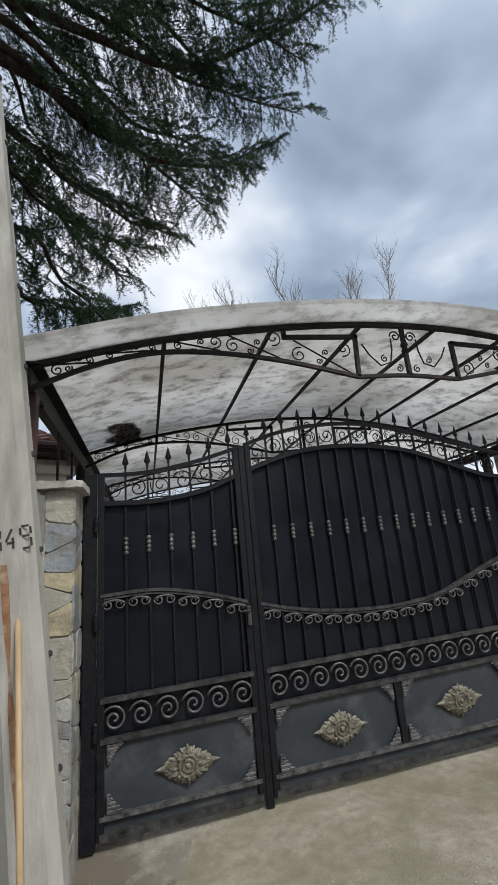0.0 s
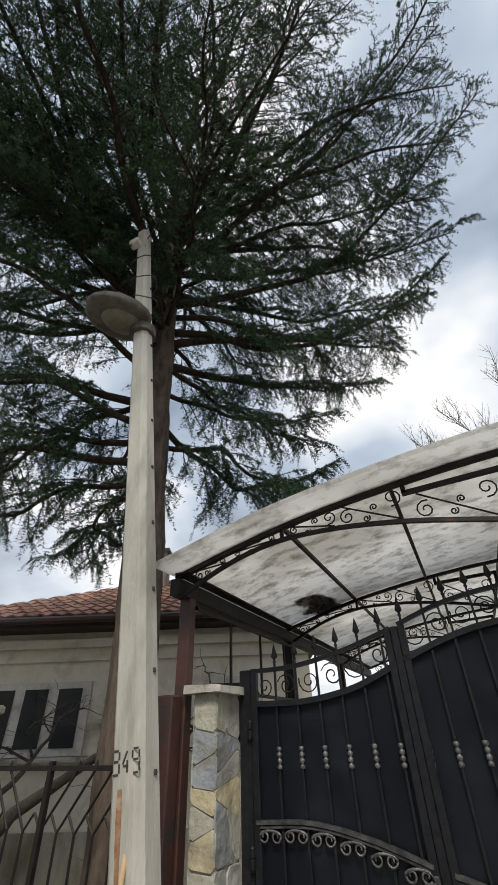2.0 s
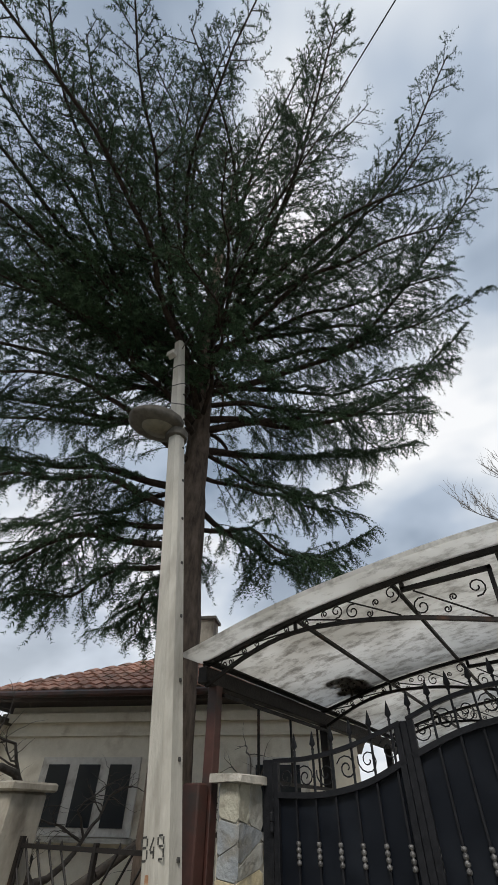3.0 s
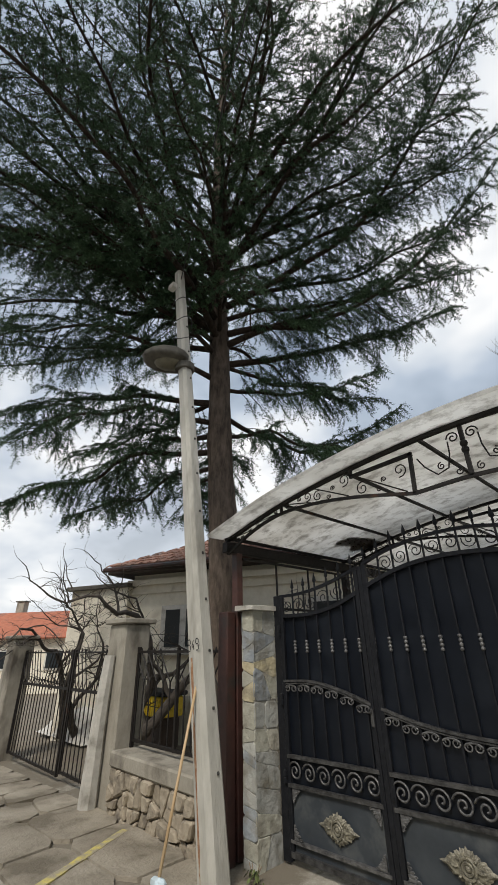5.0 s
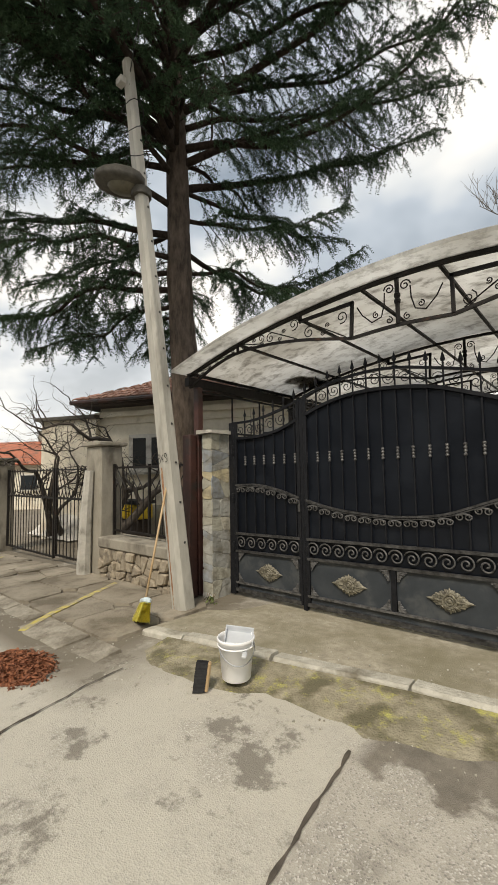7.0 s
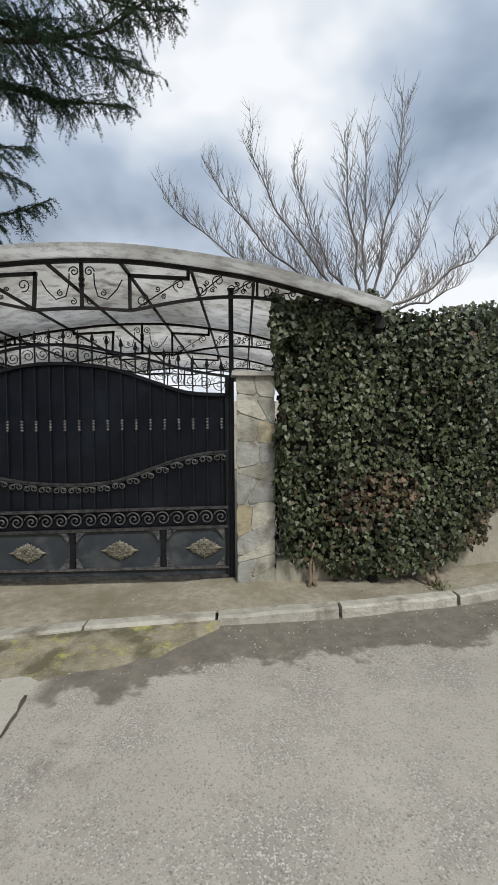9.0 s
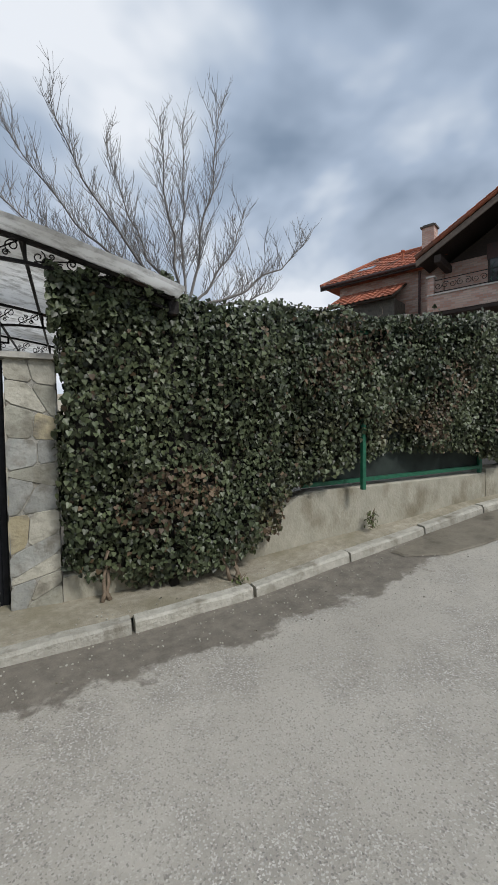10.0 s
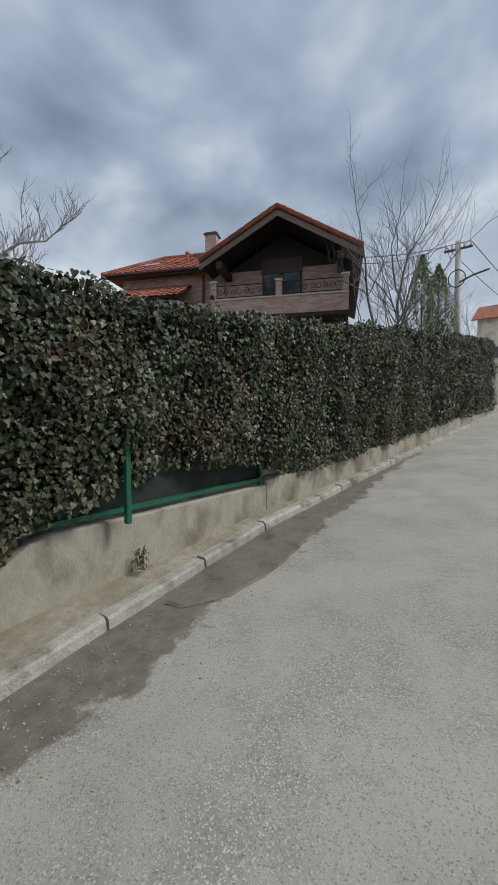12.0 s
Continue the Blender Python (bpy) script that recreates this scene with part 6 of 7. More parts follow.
def build_brick_house():
    o = Vector((16.0, 11.2, 1.2))
    u, b = Vector((0.437, -0.899, 0)), Vector((0.899, 0.437, 0))
    m = Matrix(((u.x, b.x, 0, o.x), (u.y, b.y, 0, o.y), (0, 0, 1, 0), (0, 0, 0, 1)))
    root = thing("brick_house", o, "brown brick house with red tiled gable roof and a balcony", "house")
    root.rotation_euler = (0, 0, math.atan2(u.y, u.x))
    base = Vector((0, 0, 1.2))
    ORIGIN[root.name] = base          # parts in the house's own axes
    def P(name, g, mat, parent=root, label="", kind=""):
        return put(name, g, mat, parent, label, kind=kind)
    wall = Geo()
    wall.add([(0.6, 1.5, 1), (5.3, 1.5, 1), (5.3, 1.5, 7.75), (2.95, 1.5, 9.15), (0.6, 1.5, 7.75), (0.6, 9.5, 1), (5.3, 9.5, 1), (5.3, 9.5, 7.75), (2.95, 9.5, 9.15), (0.6, 9.5, 7.75)],
             [(0, 1, 2, 3, 4), (9, 8, 7, 6, 5), (1, 6, 7, 2), (0, 4, 9, 5)])
    P("wall", wall, M["brick_wall"], label="brown facing brick")
    P("wing_wall", Geo().box((-1.75, 4.5, 4.45), (4.6, 5.8, 6.9)), M["brick_wall"], label="brown facing brick wing")
    s = 1.67 / 2.95
    out_l, out_r = Vector((-s, 0, 1)), Vector((s, 0, 1))
    for sx, outv in ((0, out_l), (1, out_r)):
        x_e = 0.0 if sx == 0 else 5.92
        deck = slab([(x_e, 0, 7.66), (2.95, 0, 9.33), (2.95, 9.8, 9.33), (x_e, 9.8, 7.66)], outv, 0.08)
        roof = P("roof", deck, M["dark_wood"], label="dark timber roof deck")
        P("tiles", tile_rows((x_e, -0.08, 7.74), (0, 9.9, 0), (2.95 - x_e, 0, 1.67), outv, 34, 11, 3 + sx), M["tile_red"], roof, "red clay roof tiles", "stuff")
        P("verge_tiles", tile_rows((x_e, -0.20, 7.78), (0, 0.34, 0), (2.95 - x_e, 0, 1.67), outv, 1, 11, 5 + sx), M["tile_red"], roof, "red clay verge tiles", "stuff")
        for k in range(10):
            q0, q1 = Vector((x_e, -0.10, 7.80)).lerp(Vector((2.95, -0.10, 9.47)), k / 10), Vector((x_e, -0.10, 7.80)).lerp(Vector((2.95, -0.10, 9.47)), (k + 1.08) / 10)
            P("verge_cap", Geo().tube([q0, q1], [0.095, 0.075], 8), M["tile_red"], roof)
        g = Geo()
        a, c = Vector((x_e, -0.06, 7.62)), Vector((2.95, -0.06, 9.29))
        g.add([a + Vector((0, 0, -0.16)), c + Vector((0, 0, -0.16)), c + Vector((0, 0, 0.06)), a + Vector((0, 0, 0.06)), a + Vector((0, 0.06, -0.16)), c + Vector((0, 0.06, -0.16)), c + Vector((0, 0.06, 0.06)), a + Vector((0, 0.06, 0.06))],
              [(0, 1, 2, 3), (7, 6, 5, 4), (0, 4, 5, 1), (3, 2, 6, 7), (0, 3, 7, 4), (1, 5, 6, 2)])
        P("bargeboard", g, M["fascia_wood"], label="grey-brown timber bargeboard")
        P("purlin_end", Geo().box((0.75 if sx == 0 else 5.15, 0.75, 7.60), (0.24, 1.5, 0.28), None, 0.02), M["dark_wood"])
    P("ridge_tiles", Geo().tube([(2.95, -0.12 + 0.3 * i, 9.46) for i in range(34)], 0.09, 8), M["tile_red"], label="rounded ridge tiles")
    # dark board whose colour also paints the roof's shadow on the gable top
    P("gable_boarding", Geo().prism([(0.75, 1.50, 7.83), (5.15, 1.50, 7.83), (2.95, 1.50, 9.12)], (0, -1, 0), 0.035), M["dark_wood"], label="dark timber boarding that also carries the shadow under the gable")
    P("door_shutter", Geo().box((2.9, 1.43, 7.90), (1.62, 0.06, 0.56)), M["brown_iron"], label="brown roller shutter half down")
    for x0 in (2.12, 2.92):
        d = P("balcony_door", Geo().box((x0 + 0.38, 1.46, 6.95), (0.76, 0.05, 1.5)), M["dark_wood"], label="dark framed glass balcony door")
        P("pane", Geo().box((x0 + 0.38, 1.425, 6.95), (0.62, 0.012, 1.36)), M["glass"], d, "dark reflecting glass")
        for k in range(3):
            P("lattice", Geo().tube([(x0 + 0.1 + 0.2 * k, 1.41, 6.3 + 0.2 * q + 0.0) if q % 2 else (x0 + 0.22 + 0.2 * k, 1.41, 6.3 + 0.2 * q) for q in range(7)], 0.012, 4), M["green_iron"], d)
    P("balcony_floor", Geo().box((2.9, 0.9, 5.68), (5.1, 1.25, 0.14)), M["dark_wood"], label="dark underside of the balcony")
    P("parapet", Geo().box((2.9, 0.33, 6.05), (5.06, 0.16, 0.62)), M["brick_wall"], label="brown brick balcony parapet")
    P("parapet_side", Geo().box((0.44, 0.95, 6.05), (0.16, 1.1, 0.62)), M["brick_wall"])
    P("parapet_side", Geo().box((5.36, 0.95, 6.05), (0.16, 1.1, 0.62)), M["brick_wall"])
    P("parapet_coping", Geo().box((2.9, 0.33, 6.385), (5.14, 0.24, 0.05)), M["old_white"], label="white stone coping")
    for x, h in ((0.46, 7.02), (2.95, 6.95), (5.34, 6.98)):
        p = P("pier", Geo().box((x, 0.33, (5.74 + h) / 2), (0.22, 0.22, h - 5.74)), M["brick_wall"], label="brick balcony pier")
        P("pier_cap", Geo().box((x, 0.33, h + 0.03), (0.30, 0.30, 0.06)), M["old_white"], p)
    for x0, x1 in ((0.57, 2.84), (3.06, 5.23)):
        g = Geo().box(((x0 + x1) / 2, 0.33, 6.92), (x1 - x0, 0.025, 0.025)).box(((x0 + x1) / 2, 0.33, 6.48), (x1 - x0, 0.025, 0.025))
        r = P("balcony_rail", g, M["canopy_iron"], label="dark wrought-iron balcony rail")
        k = 9
        for i in range(k):
            x = x0 + (i + 0.5) * (x1 - x0) / k
            P("rail_scroll", Geo().tube(spiral(x, 0.33, 6.70, 0.13, 1.3, 0.5 * i, 1 if i % 2 else -1, 12, 0.2), 0.012, 4), M["canopy_iron"], r)
    P("downpipe", Geo().tube([(5.95, 0.2, 7.6), (5.75, 0.6, 7.4), (5.42, 1.4, 7.2), (5.40, 1.42, 2)], 0.05, 8), M["brown_iron"])
    P("downpipe", Geo().tube([(-0.35, 1.45, 7.8), (-0.35, 1.45, 2)], 0.05, 8), M["brown_iron"])
    # wing roof: hipped
    e = 8.0
    deck = slab([(-4.75, 1.2, e), (0.4, 1.2, e), (0.4, 4.4, 9.75), (-3.3, 4.4, 9.75)], (0, -0.48, 1), 0.07)
    w = P("wing_roof", deck, M["dark_wood"], label="dark timber deck of the hipped wing roof")
    P("tiles", tile_rows((-4.8, 1.12, e + 0.03), (5.6, 0, 0), (0, 3.28, 1.78), (0, -0.48, 1), 22, 12, 8, left=lambda t: 0.27 * t), M["tile_red"], w, "red clay roof tiles", "stuff")
    P("hip_deck", slab([(-4.75, 1.2, e), (-3.3, 4.4, 9.75), (-4.75, 7.6, e)], (-1.2, 0, 1), 0.07), M["tile_red"])
    P("wing_back", slab([(-4.75, 7.6, e), (-3.3, 4.4, 9.75), (0.4, 4.4, 9.75), (0.4, 7.6, e)], (0, 0.48, 1), 0.07), M["tile_red"])
    P("wing_ridge", Geo().tube([(-3.35 + 0.3 * i, 4.38, 9.88) for i in range(14)], 0.09, 8).tube([(-4.8 + 0.145 * i, 1.15 + 0.32 * i, 8.1 + 0.178 * i) for i in range(11)], 0.08, 8), M["tile_red"])
    P("wing_fascia", Geo().box((-2.2, 1.14, e - 0.07), (5.2, 0.08, 0.16)), M["dark_wood"])
    P("gutter", Geo().tube([(-4.75, 1.06, e - 0.02), (0.2, 1.06, e - 0.02)], 0.06, 8), M["brown_iron"])
    P("skylight", Geo().box((-3.1, 2.45, 8.83), (0.75, 0.55, 0.06), Matrix.Rotation(radians(28.5), 3, "X")), M["steel"], label="small roof skylight")
    P("vent_pipe", Geo().tube([(-1.35, 2.3, 8.6), (-1.35, 2.3, 9.15)], 0.06, 8).lathe((-1.35, 2.3, 9.1), [(0.1, 0), (0.1, 0.06), (0.02, 0.1)], 8), M["tile_red"], label="red roof vent pipe")
    c = P("chimney", Geo().box((-0.75, 4.0, 10.0), (0.54, 0.5, 1.0)), M["brick_wall"], label="brick chimney stack")
    P("chimney_cap", Geo().box((-0.75, 4.0, 10.53), (0.66, 0.62, 0.07)).box((-0.75, 4.0, 10.60), (0.5, 0.46, 0.06)), M["lamp_grey"], c)
    # lean-to below the wing
    lo = slab([(-3.9, 0.0, 6.55), (-0.9, 0.0, 6.55), (-0.9, 1.55, 7.4), (-3.9, 1.55, 7.4)], (0, -0.5, 1), 0.07)
    l = P("lean_to_roof", lo, M["dark_wood"])
    P("tiles", tile_rows((-3.9, -0.05, 6.6), (3.0, 0, 0), (0, 1.6, 0.88), (0, -0.5, 1), 12, 6, 4), M["tile_red"], l, "red clay roof tiles", "stuff")
    P("lean_to_wall", Geo().box((-2.4, 0.9, 3.9), (2.9, 1.2, 5.4)), M["lamp_grey"], label="grey lean-to wall")


build_brick_house()


def build_old_house():
    o = Vector((-9.75, 4.28, -0.2))
    root = thing("old_house", o, "old rendered house with hipped red tile roof and white windows", "house")
    root.rotation_euler = (0, 0, math.atan2(0.39, 0.92))
    ORIGIN[root.name] = Vector((0, 0, -0.2))
    def P(name, g, mat, parent=root, label="", kind=""):
        return put(name, g, mat, parent, label, kind=kind)
    P("wall", Geo().box((5.8, 3.6, 1.55), (6.4, 7.2, 3.7)), M["pale_render"], label="stained beige rendered wall")
    P("plinth", Geo().box((5.8, 3.6, 0.25), (6.5, 7.3, 1.0)), M["wall_render"])
    P("annex_wall", Geo().box((1.68, 2.2, 1.4), (1.84, 4.8, 3.4)), M["pale_render"], label="paler rendered annex with flat roof")
    P("annex_roof", Geo().box((1.66, 2.2, 3.15), (2.0, 5.1, 0.10), None, 0.01), M["lamp_grey"])
    P("cornice", Geo().box((5.8, -0.06, 3.20), (6.6, 0.14, 0.14)).box((5.8, -0.03, 2.95), (6.5, 0.08, 0.05)), M["pale_render"])
    P("eaves_board", Geo().box((5.8, 3.6, 3.44), (7.3, 8.2, 0.10)), M["dark_wood"])
    x0, x1, y0, y1, e, r = 2.15, 9.45, -0.55, 7.75, 3.50, 5.3
    ym = (y0 + y1) / 2
    for nm, pts, outv in (("roof", [(x0, y0, e), (x1, y0, e), (x1 - 3.4, ym, r), (x0 + 3.4, ym, r)], (0, -0.4, 1)), ("roof", [(x1, y1, e), (x0, y1, e), (x0 + 3.4, ym, r), (x1 - 3.4, ym, r)], (0, 0.4, 1)),
                          ("roof", [(x0, y1, e), (x0, y0, e), (x0 + 3.4, ym, r)], (-0.48, 0, 1)), ("roof", [(x1, y0, e), (x1, y1, e), (x1 - 3.4, ym, r)], (0.48, 0, 1))):
        ob = P(nm, slab(pts, outv, 0.05), M["tile_old"], label="weathered red tile roof")
        if outv[1] < 0:
            P("tiles", tile_rows((x0, y0 - 0.05, e + 0.02), (x1 - x0, 0, 0), (0, ym - y0, r - e), outv, 30, 14, 2, left=lambda t: 0.465 * t, right=lambda t: 1 - 0.465 * t), M["tile_old"], ob, "red clay tiles", "stuff")
    P("gutter", Geo().tube([(x0, y0 - 0.1, e - 0.02), (x1, y0 - 0.1, e - 0.02)], 0.06, 8), M["brown_iron"])
    ch = P("chimney", Geo().box((5.6, 2.6, 5.2), (0.5, 0.5, 1.1)), M["old_concrete"])
    P("chimney_cap", Geo().box((5.6, 2.6, 5.78), (0.62, 0.62, 0.07)), M["lamp_grey"], ch)
    for wx, ww, wz, wh in ((4.45, 1.8, 2.12, 1.0), (5.85, 0.42, 2.30, 0.42), (7.7, 1.0, 2.12, 1.0)):
        f = P("window", Geo().box((wx, -0.01, wz), (ww, 0.10, wh)), M["old_white"], label="old white wooden window")
        k = max(1, int(ww / 0.55))
        for i in range(k):
            w = (ww - 0.1) / k
            P("pane", Geo().box((wx - ww / 2 + 0.05 + (i + 0.5) * w, -0.07, wz), (w - 0.18, 0.02, wh - 0.2)), M["glass"], f)
        P("sill", Geo().box((wx, -0.10, wz - wh / 2 - 0.04), (ww + 0.2, 0.2, 0.06)), M["coping"], f)


build_old_house()


def build_far_house(at, turn, w, d, h, r, label, wallmat):
    root = thing("far_house", at, label, "house")
    root.rotation_euler = (0, 0, turn)
    ORIGIN[root.name] = Vector((0, 0, 0))
    put("wall", Geo().box((0, 0, h / 2), (w, d, h)), wallmat, root)
    for s in (-1, 1):
        ob = put("roof", slab([(-w / 2 - 0.4, s * (d / 2 + 0.5), h - 0.1), (w / 2 + 0.4, s * (d / 2 + 0.5), h - 0.1), (w / 2 + 0.4, 0, h + r), (-w / 2 - 0.4, 0, h + r)], (0, s * r / d * 2, 1), 0.08), M["tile_red"], root, "red tiled roof")
    for x in (-w / 4, w / 6):
        c = put("chimney", Geo().box((x, 0.3, h + r + 0.2), (0.6, 0.5, 1.2)), M["old_concrete"], root)
        put("chimney_cap", Geo().box((x, 0.3, h + r + 0.84), (0.75, 0.65, 0.08)), M["lamp_grey"], c)
    for x in (-w / 3, 0, w / 3):
        f = put("window", Geo().box((x, -d / 2 - 0.02, h * 0.6), (1.3, 0.1, 1.1)), M["old_white"], root)
        put("pane", Geo().box((x, -d / 2 - 0.08, h * 0.6), (1.1, 0.02, 0.9)), M["glass"], f)


build_far_house((-30, 11.5, -0.6), 0.6, 11, 8, 3.0, 1.7, "distant single-storey house with red tiled roof", M["pale_render"])
build_far_house((47, 3.2, 3.2), -1.57, 7, 6, 7.0, 1.7, "distant rendered house with red roof at the street's end", M["pale_render"])


def build_line_pole():
    x, y, b = 29.5, 5.2, 2.1
    root = thing("line_pole", (x, y, b), "far concrete power-line pole with crossarm and coiled cable", "pole")
    put("shaft", Geo().tube([(x, y, b), (x, y, 11.4)], [0.2, 0.13], 10), M["concrete_pole"], root, smooth=True)
    put("crossarm", Geo().box((x, y, 11.0), (0.1, 1.4, 0.1)), M["lamp_grey"], root)
    for dy in (-0.62, -0.3, 0.3, 0.62):
        put("insulator", Geo().lathe((x, y + dy, 11.05), [(0.03, 0), (0.07, 0.05), (0.04, 0.12), (0.06, 0.2), (0.02, 0.26)], 8), M["old_white"], root)
    put("cable_coil", Geo().tube([(x - 0.2, y + 0.42 * math.cos(a), 9.4 + 0.45 * math.sin(a)) for a in [i * math.tau / 18 for i in range(19)]], 0.03, 5), M["wire"], root)
    put("lamp_arm", Geo().tube([(x, y, 9.2), (x - 0.4, y - 0.8, 9.35), (x - 0.7, y - 1.6, 9.4)], 0.05, 6), M["lamp_grey"], root)
    for dy, z, end in ((-0.62, 11.3, (18.6, 9.8, 8.6)), (0.62, 11.3, (19.5, 8.5, 8.3))):
        a, c = Vector((x, y + dy, z)), Vector(end)
        pts = [a.lerp(c, i / 12) - Vector((0, 0, 0.5 * math.sin(math.pi * i / 12))) for i in range(13)]
        put("cable", Geo().tube(pts, 0.018, 4), M["wire"], root)
    for dy in (-0.62, 0.62):
        a, c = Vector((x, y + dy, 11.3)), Vector((60, 3 + dy, 13))
        put("cable", Geo().tube([a.lerp(c, i / 8) - Vector((0, 0, 0.6 * math.sin(math.pi * i / 8))) for i in range(9)], 0.02, 4), M["wire"], root)


build_line_pole()

# ---- boundary left of the gate ----


def y_fence(root, x0, x1, y, z0, z1, count, mat):
    """Upright bars that bend outwards from the middle of the panel at two thirds, each with a short counter-arm."""
    step = (x1 - x0) / count
    zf = z0 + (z1 - z0) * 0.66
    for i in range(count + 1):
        x = x0 + i * step
        way = -1 if i < count / 2 else 1
        end = min(max(x + way * step * 1.7, x0), x1)
        zt = zf + (z1 - zf) * (abs(end - x) / (step * 1.7) if end != x else 0.3)
        g = Geo().tube([(x, y, z0), (x, y, zf), (end, y, zt)] if end != x else [(x, y, z0), (x, y, zf), (x, y, z1)], 0.0095, 5)
        other = x - way * step * 0.5
        if x0 < other < x1:
            g.tube([(x, y, zf), (other, y, zf + (z1 - zf) * 0.29)], 0.008, 5)
        put("bar", g, mat, root)
        if zt > z1 - 0.01:
            put("tip", Geo().lathe((end, y, z1), [(0.009, 0), (0.016, 0.012), (0.001, 0.05)], 6), mat, root)


def build_left_boundary():
    iron = M["canopy_iron"]
    for x0, x1, y0, y1, z1 in ((-3.40, -2.93, 2.80, 3.20, 2.02), (-7.95, -7.45, 2.76, 3.16, 1.92)):
        p = thing("concrete_pillar", ((x0 + x1) / 2, (y0 + y1) / 2, -0.15), "weathered grey concrete gate pillar with a flat cap", "pillar", "concrete pillars")
        put("shaft", Geo().box(((x0 + x1) / 2, (y0 + y1) / 2, (z1 - 0.2) / 2), (x1 - x0, y1 - y0, z1 + 0.2), None, 0.02), M["old_concrete"], p)
        put("cap", Geo().box(((x0 + x1) / 2, (y0 + y1) / 2, z1 + 0.035), (x1 - x0 + 0.12, y1 - y0 + 0.12, 0.07), None, 0.015), M["old_concrete"], p)
    st = thing("concrete_post", (-3.22, 2.70, -0.15), "pale crumbling concrete post leaning on the pillar", "post")
    put("shaft", Geo().tube([(-3.25, 2.70, -0.15), (-3.21, 2.71, 0.9), (-3.17, 2.74, 1.62)], [0.12, 0.095, 0.075], 8), M["coping"], st)
    g2 = thing("yard_gate", (-5.0, 3.0, -0.1), "closed double yard gate of dark iron bars with forked tops", "gate")
    for k, (a, b, bars) in enumerate(((-7.38, -4.98, 16), (-4.93, -3.44, 10))):
        z0 = -0.04 + 0.05 * k
        y_fence(g2, a + 0.05, b - 0.05, 3.0, z0, 1.66, bars, iron)
        for z, h in ((z0 + 0.03, 0.035), (1.12, 0.04), (1.66, 0.022)):
            put("rail", Geo().box(((a + b) / 2, 3.0, z), (b - a, 0.03, h)), iron, g2)
        for x in (a + 0.02, b - 0.02):
            put("stile", Geo().box((x, 3.0, (z0 + 1.70) / 2), (0.045, 0.045, 1.70 - z0)), iron, g2)
    wall = thing("stone_wall", (-1.95, 2.95, -0.1), "low rough rubble-stone wall under a concrete coping", "wall")
    put("core", Geo().box((-1.95, 2.99, 0.15), (1.94, 0.36, 0.62)), M["slab_old"], wall, "crumbling earth mortar")
    rnd = random.Random(2)
    for cell in crazy(1.94, 0.56, 8, 6, 40, 0.40):
        poly = [(-2.92 + a, 2.812, -0.14 + b) for a, b in cell]
        put("stone", Geo().prism(poly, (0, -1, 0), rnd.uniform(0.02, 0.08), 0.2), M["rubble"], wall)
    put("coping", Geo().box((-1.93, 2.98, 0.50), (1.98, 0.46, 0.16), None, 0.02), M["old_concrete"], wall, "thick grey concrete coping")
    f = thing("yard_fence", (-1.95, 3.02, 0.58), "dark iron fence panel with forked bars on the stone wall", "fence")
    y_fence(f, -2.86, -1.02, 3.02, 0.66, 1.66, 12, iron)
    for z in (0.66, 1.66):
        put("rail", Geo().box((-1.94, 3.02, z), (1.9, 0.03, 0.03)), iron, f)
    for x in (-2.88, -1.0):
        put("stile", Geo().box((x, 3.02, 1.15), (0.04, 0.04, 1.14)), iron, f)
    put("stile", Geo().box((-1.94, 3.02, 1.17), (0.035, 0.035, 1.06)), iron, f)
    post = thing("brown_post", (-0.93, 2.86, -0.1), "maroon painted steel sheet post beside the gate pillar", "post")
    put("shaft", Geo().box((-0.90, 2.90, 0.97), (0.15, 0.12, 2.15), None, 0.01), M["brown_iron"], post)


build_left_boundary()


def build_slabs():
    root = thing("broken_pavement", (-4, 1.8, 0.0), "cracked earth-stained concrete slabs before the old yard", "pavement", kind="structure")
    rnd = random.Random(6)
    for cell in crazy(8.62, 1.36, 7, 3, 14, 0.16, 0.012):
        z = rnd.uniform(-0.006, 0.006)
        tilt = (rnd.uniform(-0.006, 0.006), rnd.uniform(-0.008, 0.008))
        poly = [(-9.0 + a, 1.44 + b, street_z(-9.0 + a) - 0.092 + z + tilt[0] * (a % 1.0) + tilt[1] * (b % 1.0)) for a, b in cell]
        put("slab", Geo().prism(poly, (0, 0, 1), 0.125, 0.012), M["slab_old"], root)
    x = -9.0
    while x < -0.25:
        w = min(rnd.uniform(0.45, 1.05), -0.12 - x)
        front, back = 1.10 + rnd.uniform(-0.04, 0.04), 1.425
        ring = [(x + 0.012, front + 0.03), (x + w * 0.35, front + rnd.uniform(-0.03, 0.02)), (x + w * 0.7, front + rnd.uniform(-0.02, 0.03)), (x + w - 0.012, front + rnd.uniform(0, 0.04)), (x + w - 0.012, back), (x + 0.012, back)]
        dip = rnd.uniform(0.0, 0.015)
        poly = [(a, b, street_z(a) - 0.10 + (0.0 if b > 1.4 else -0.028 - dip)) for a, b in ring]
        put("slab", Geo().prism(poly, (0, 0, 1), 0.13, 0.03), M["kerb_flag"], root)
        x += w


build_slabs()


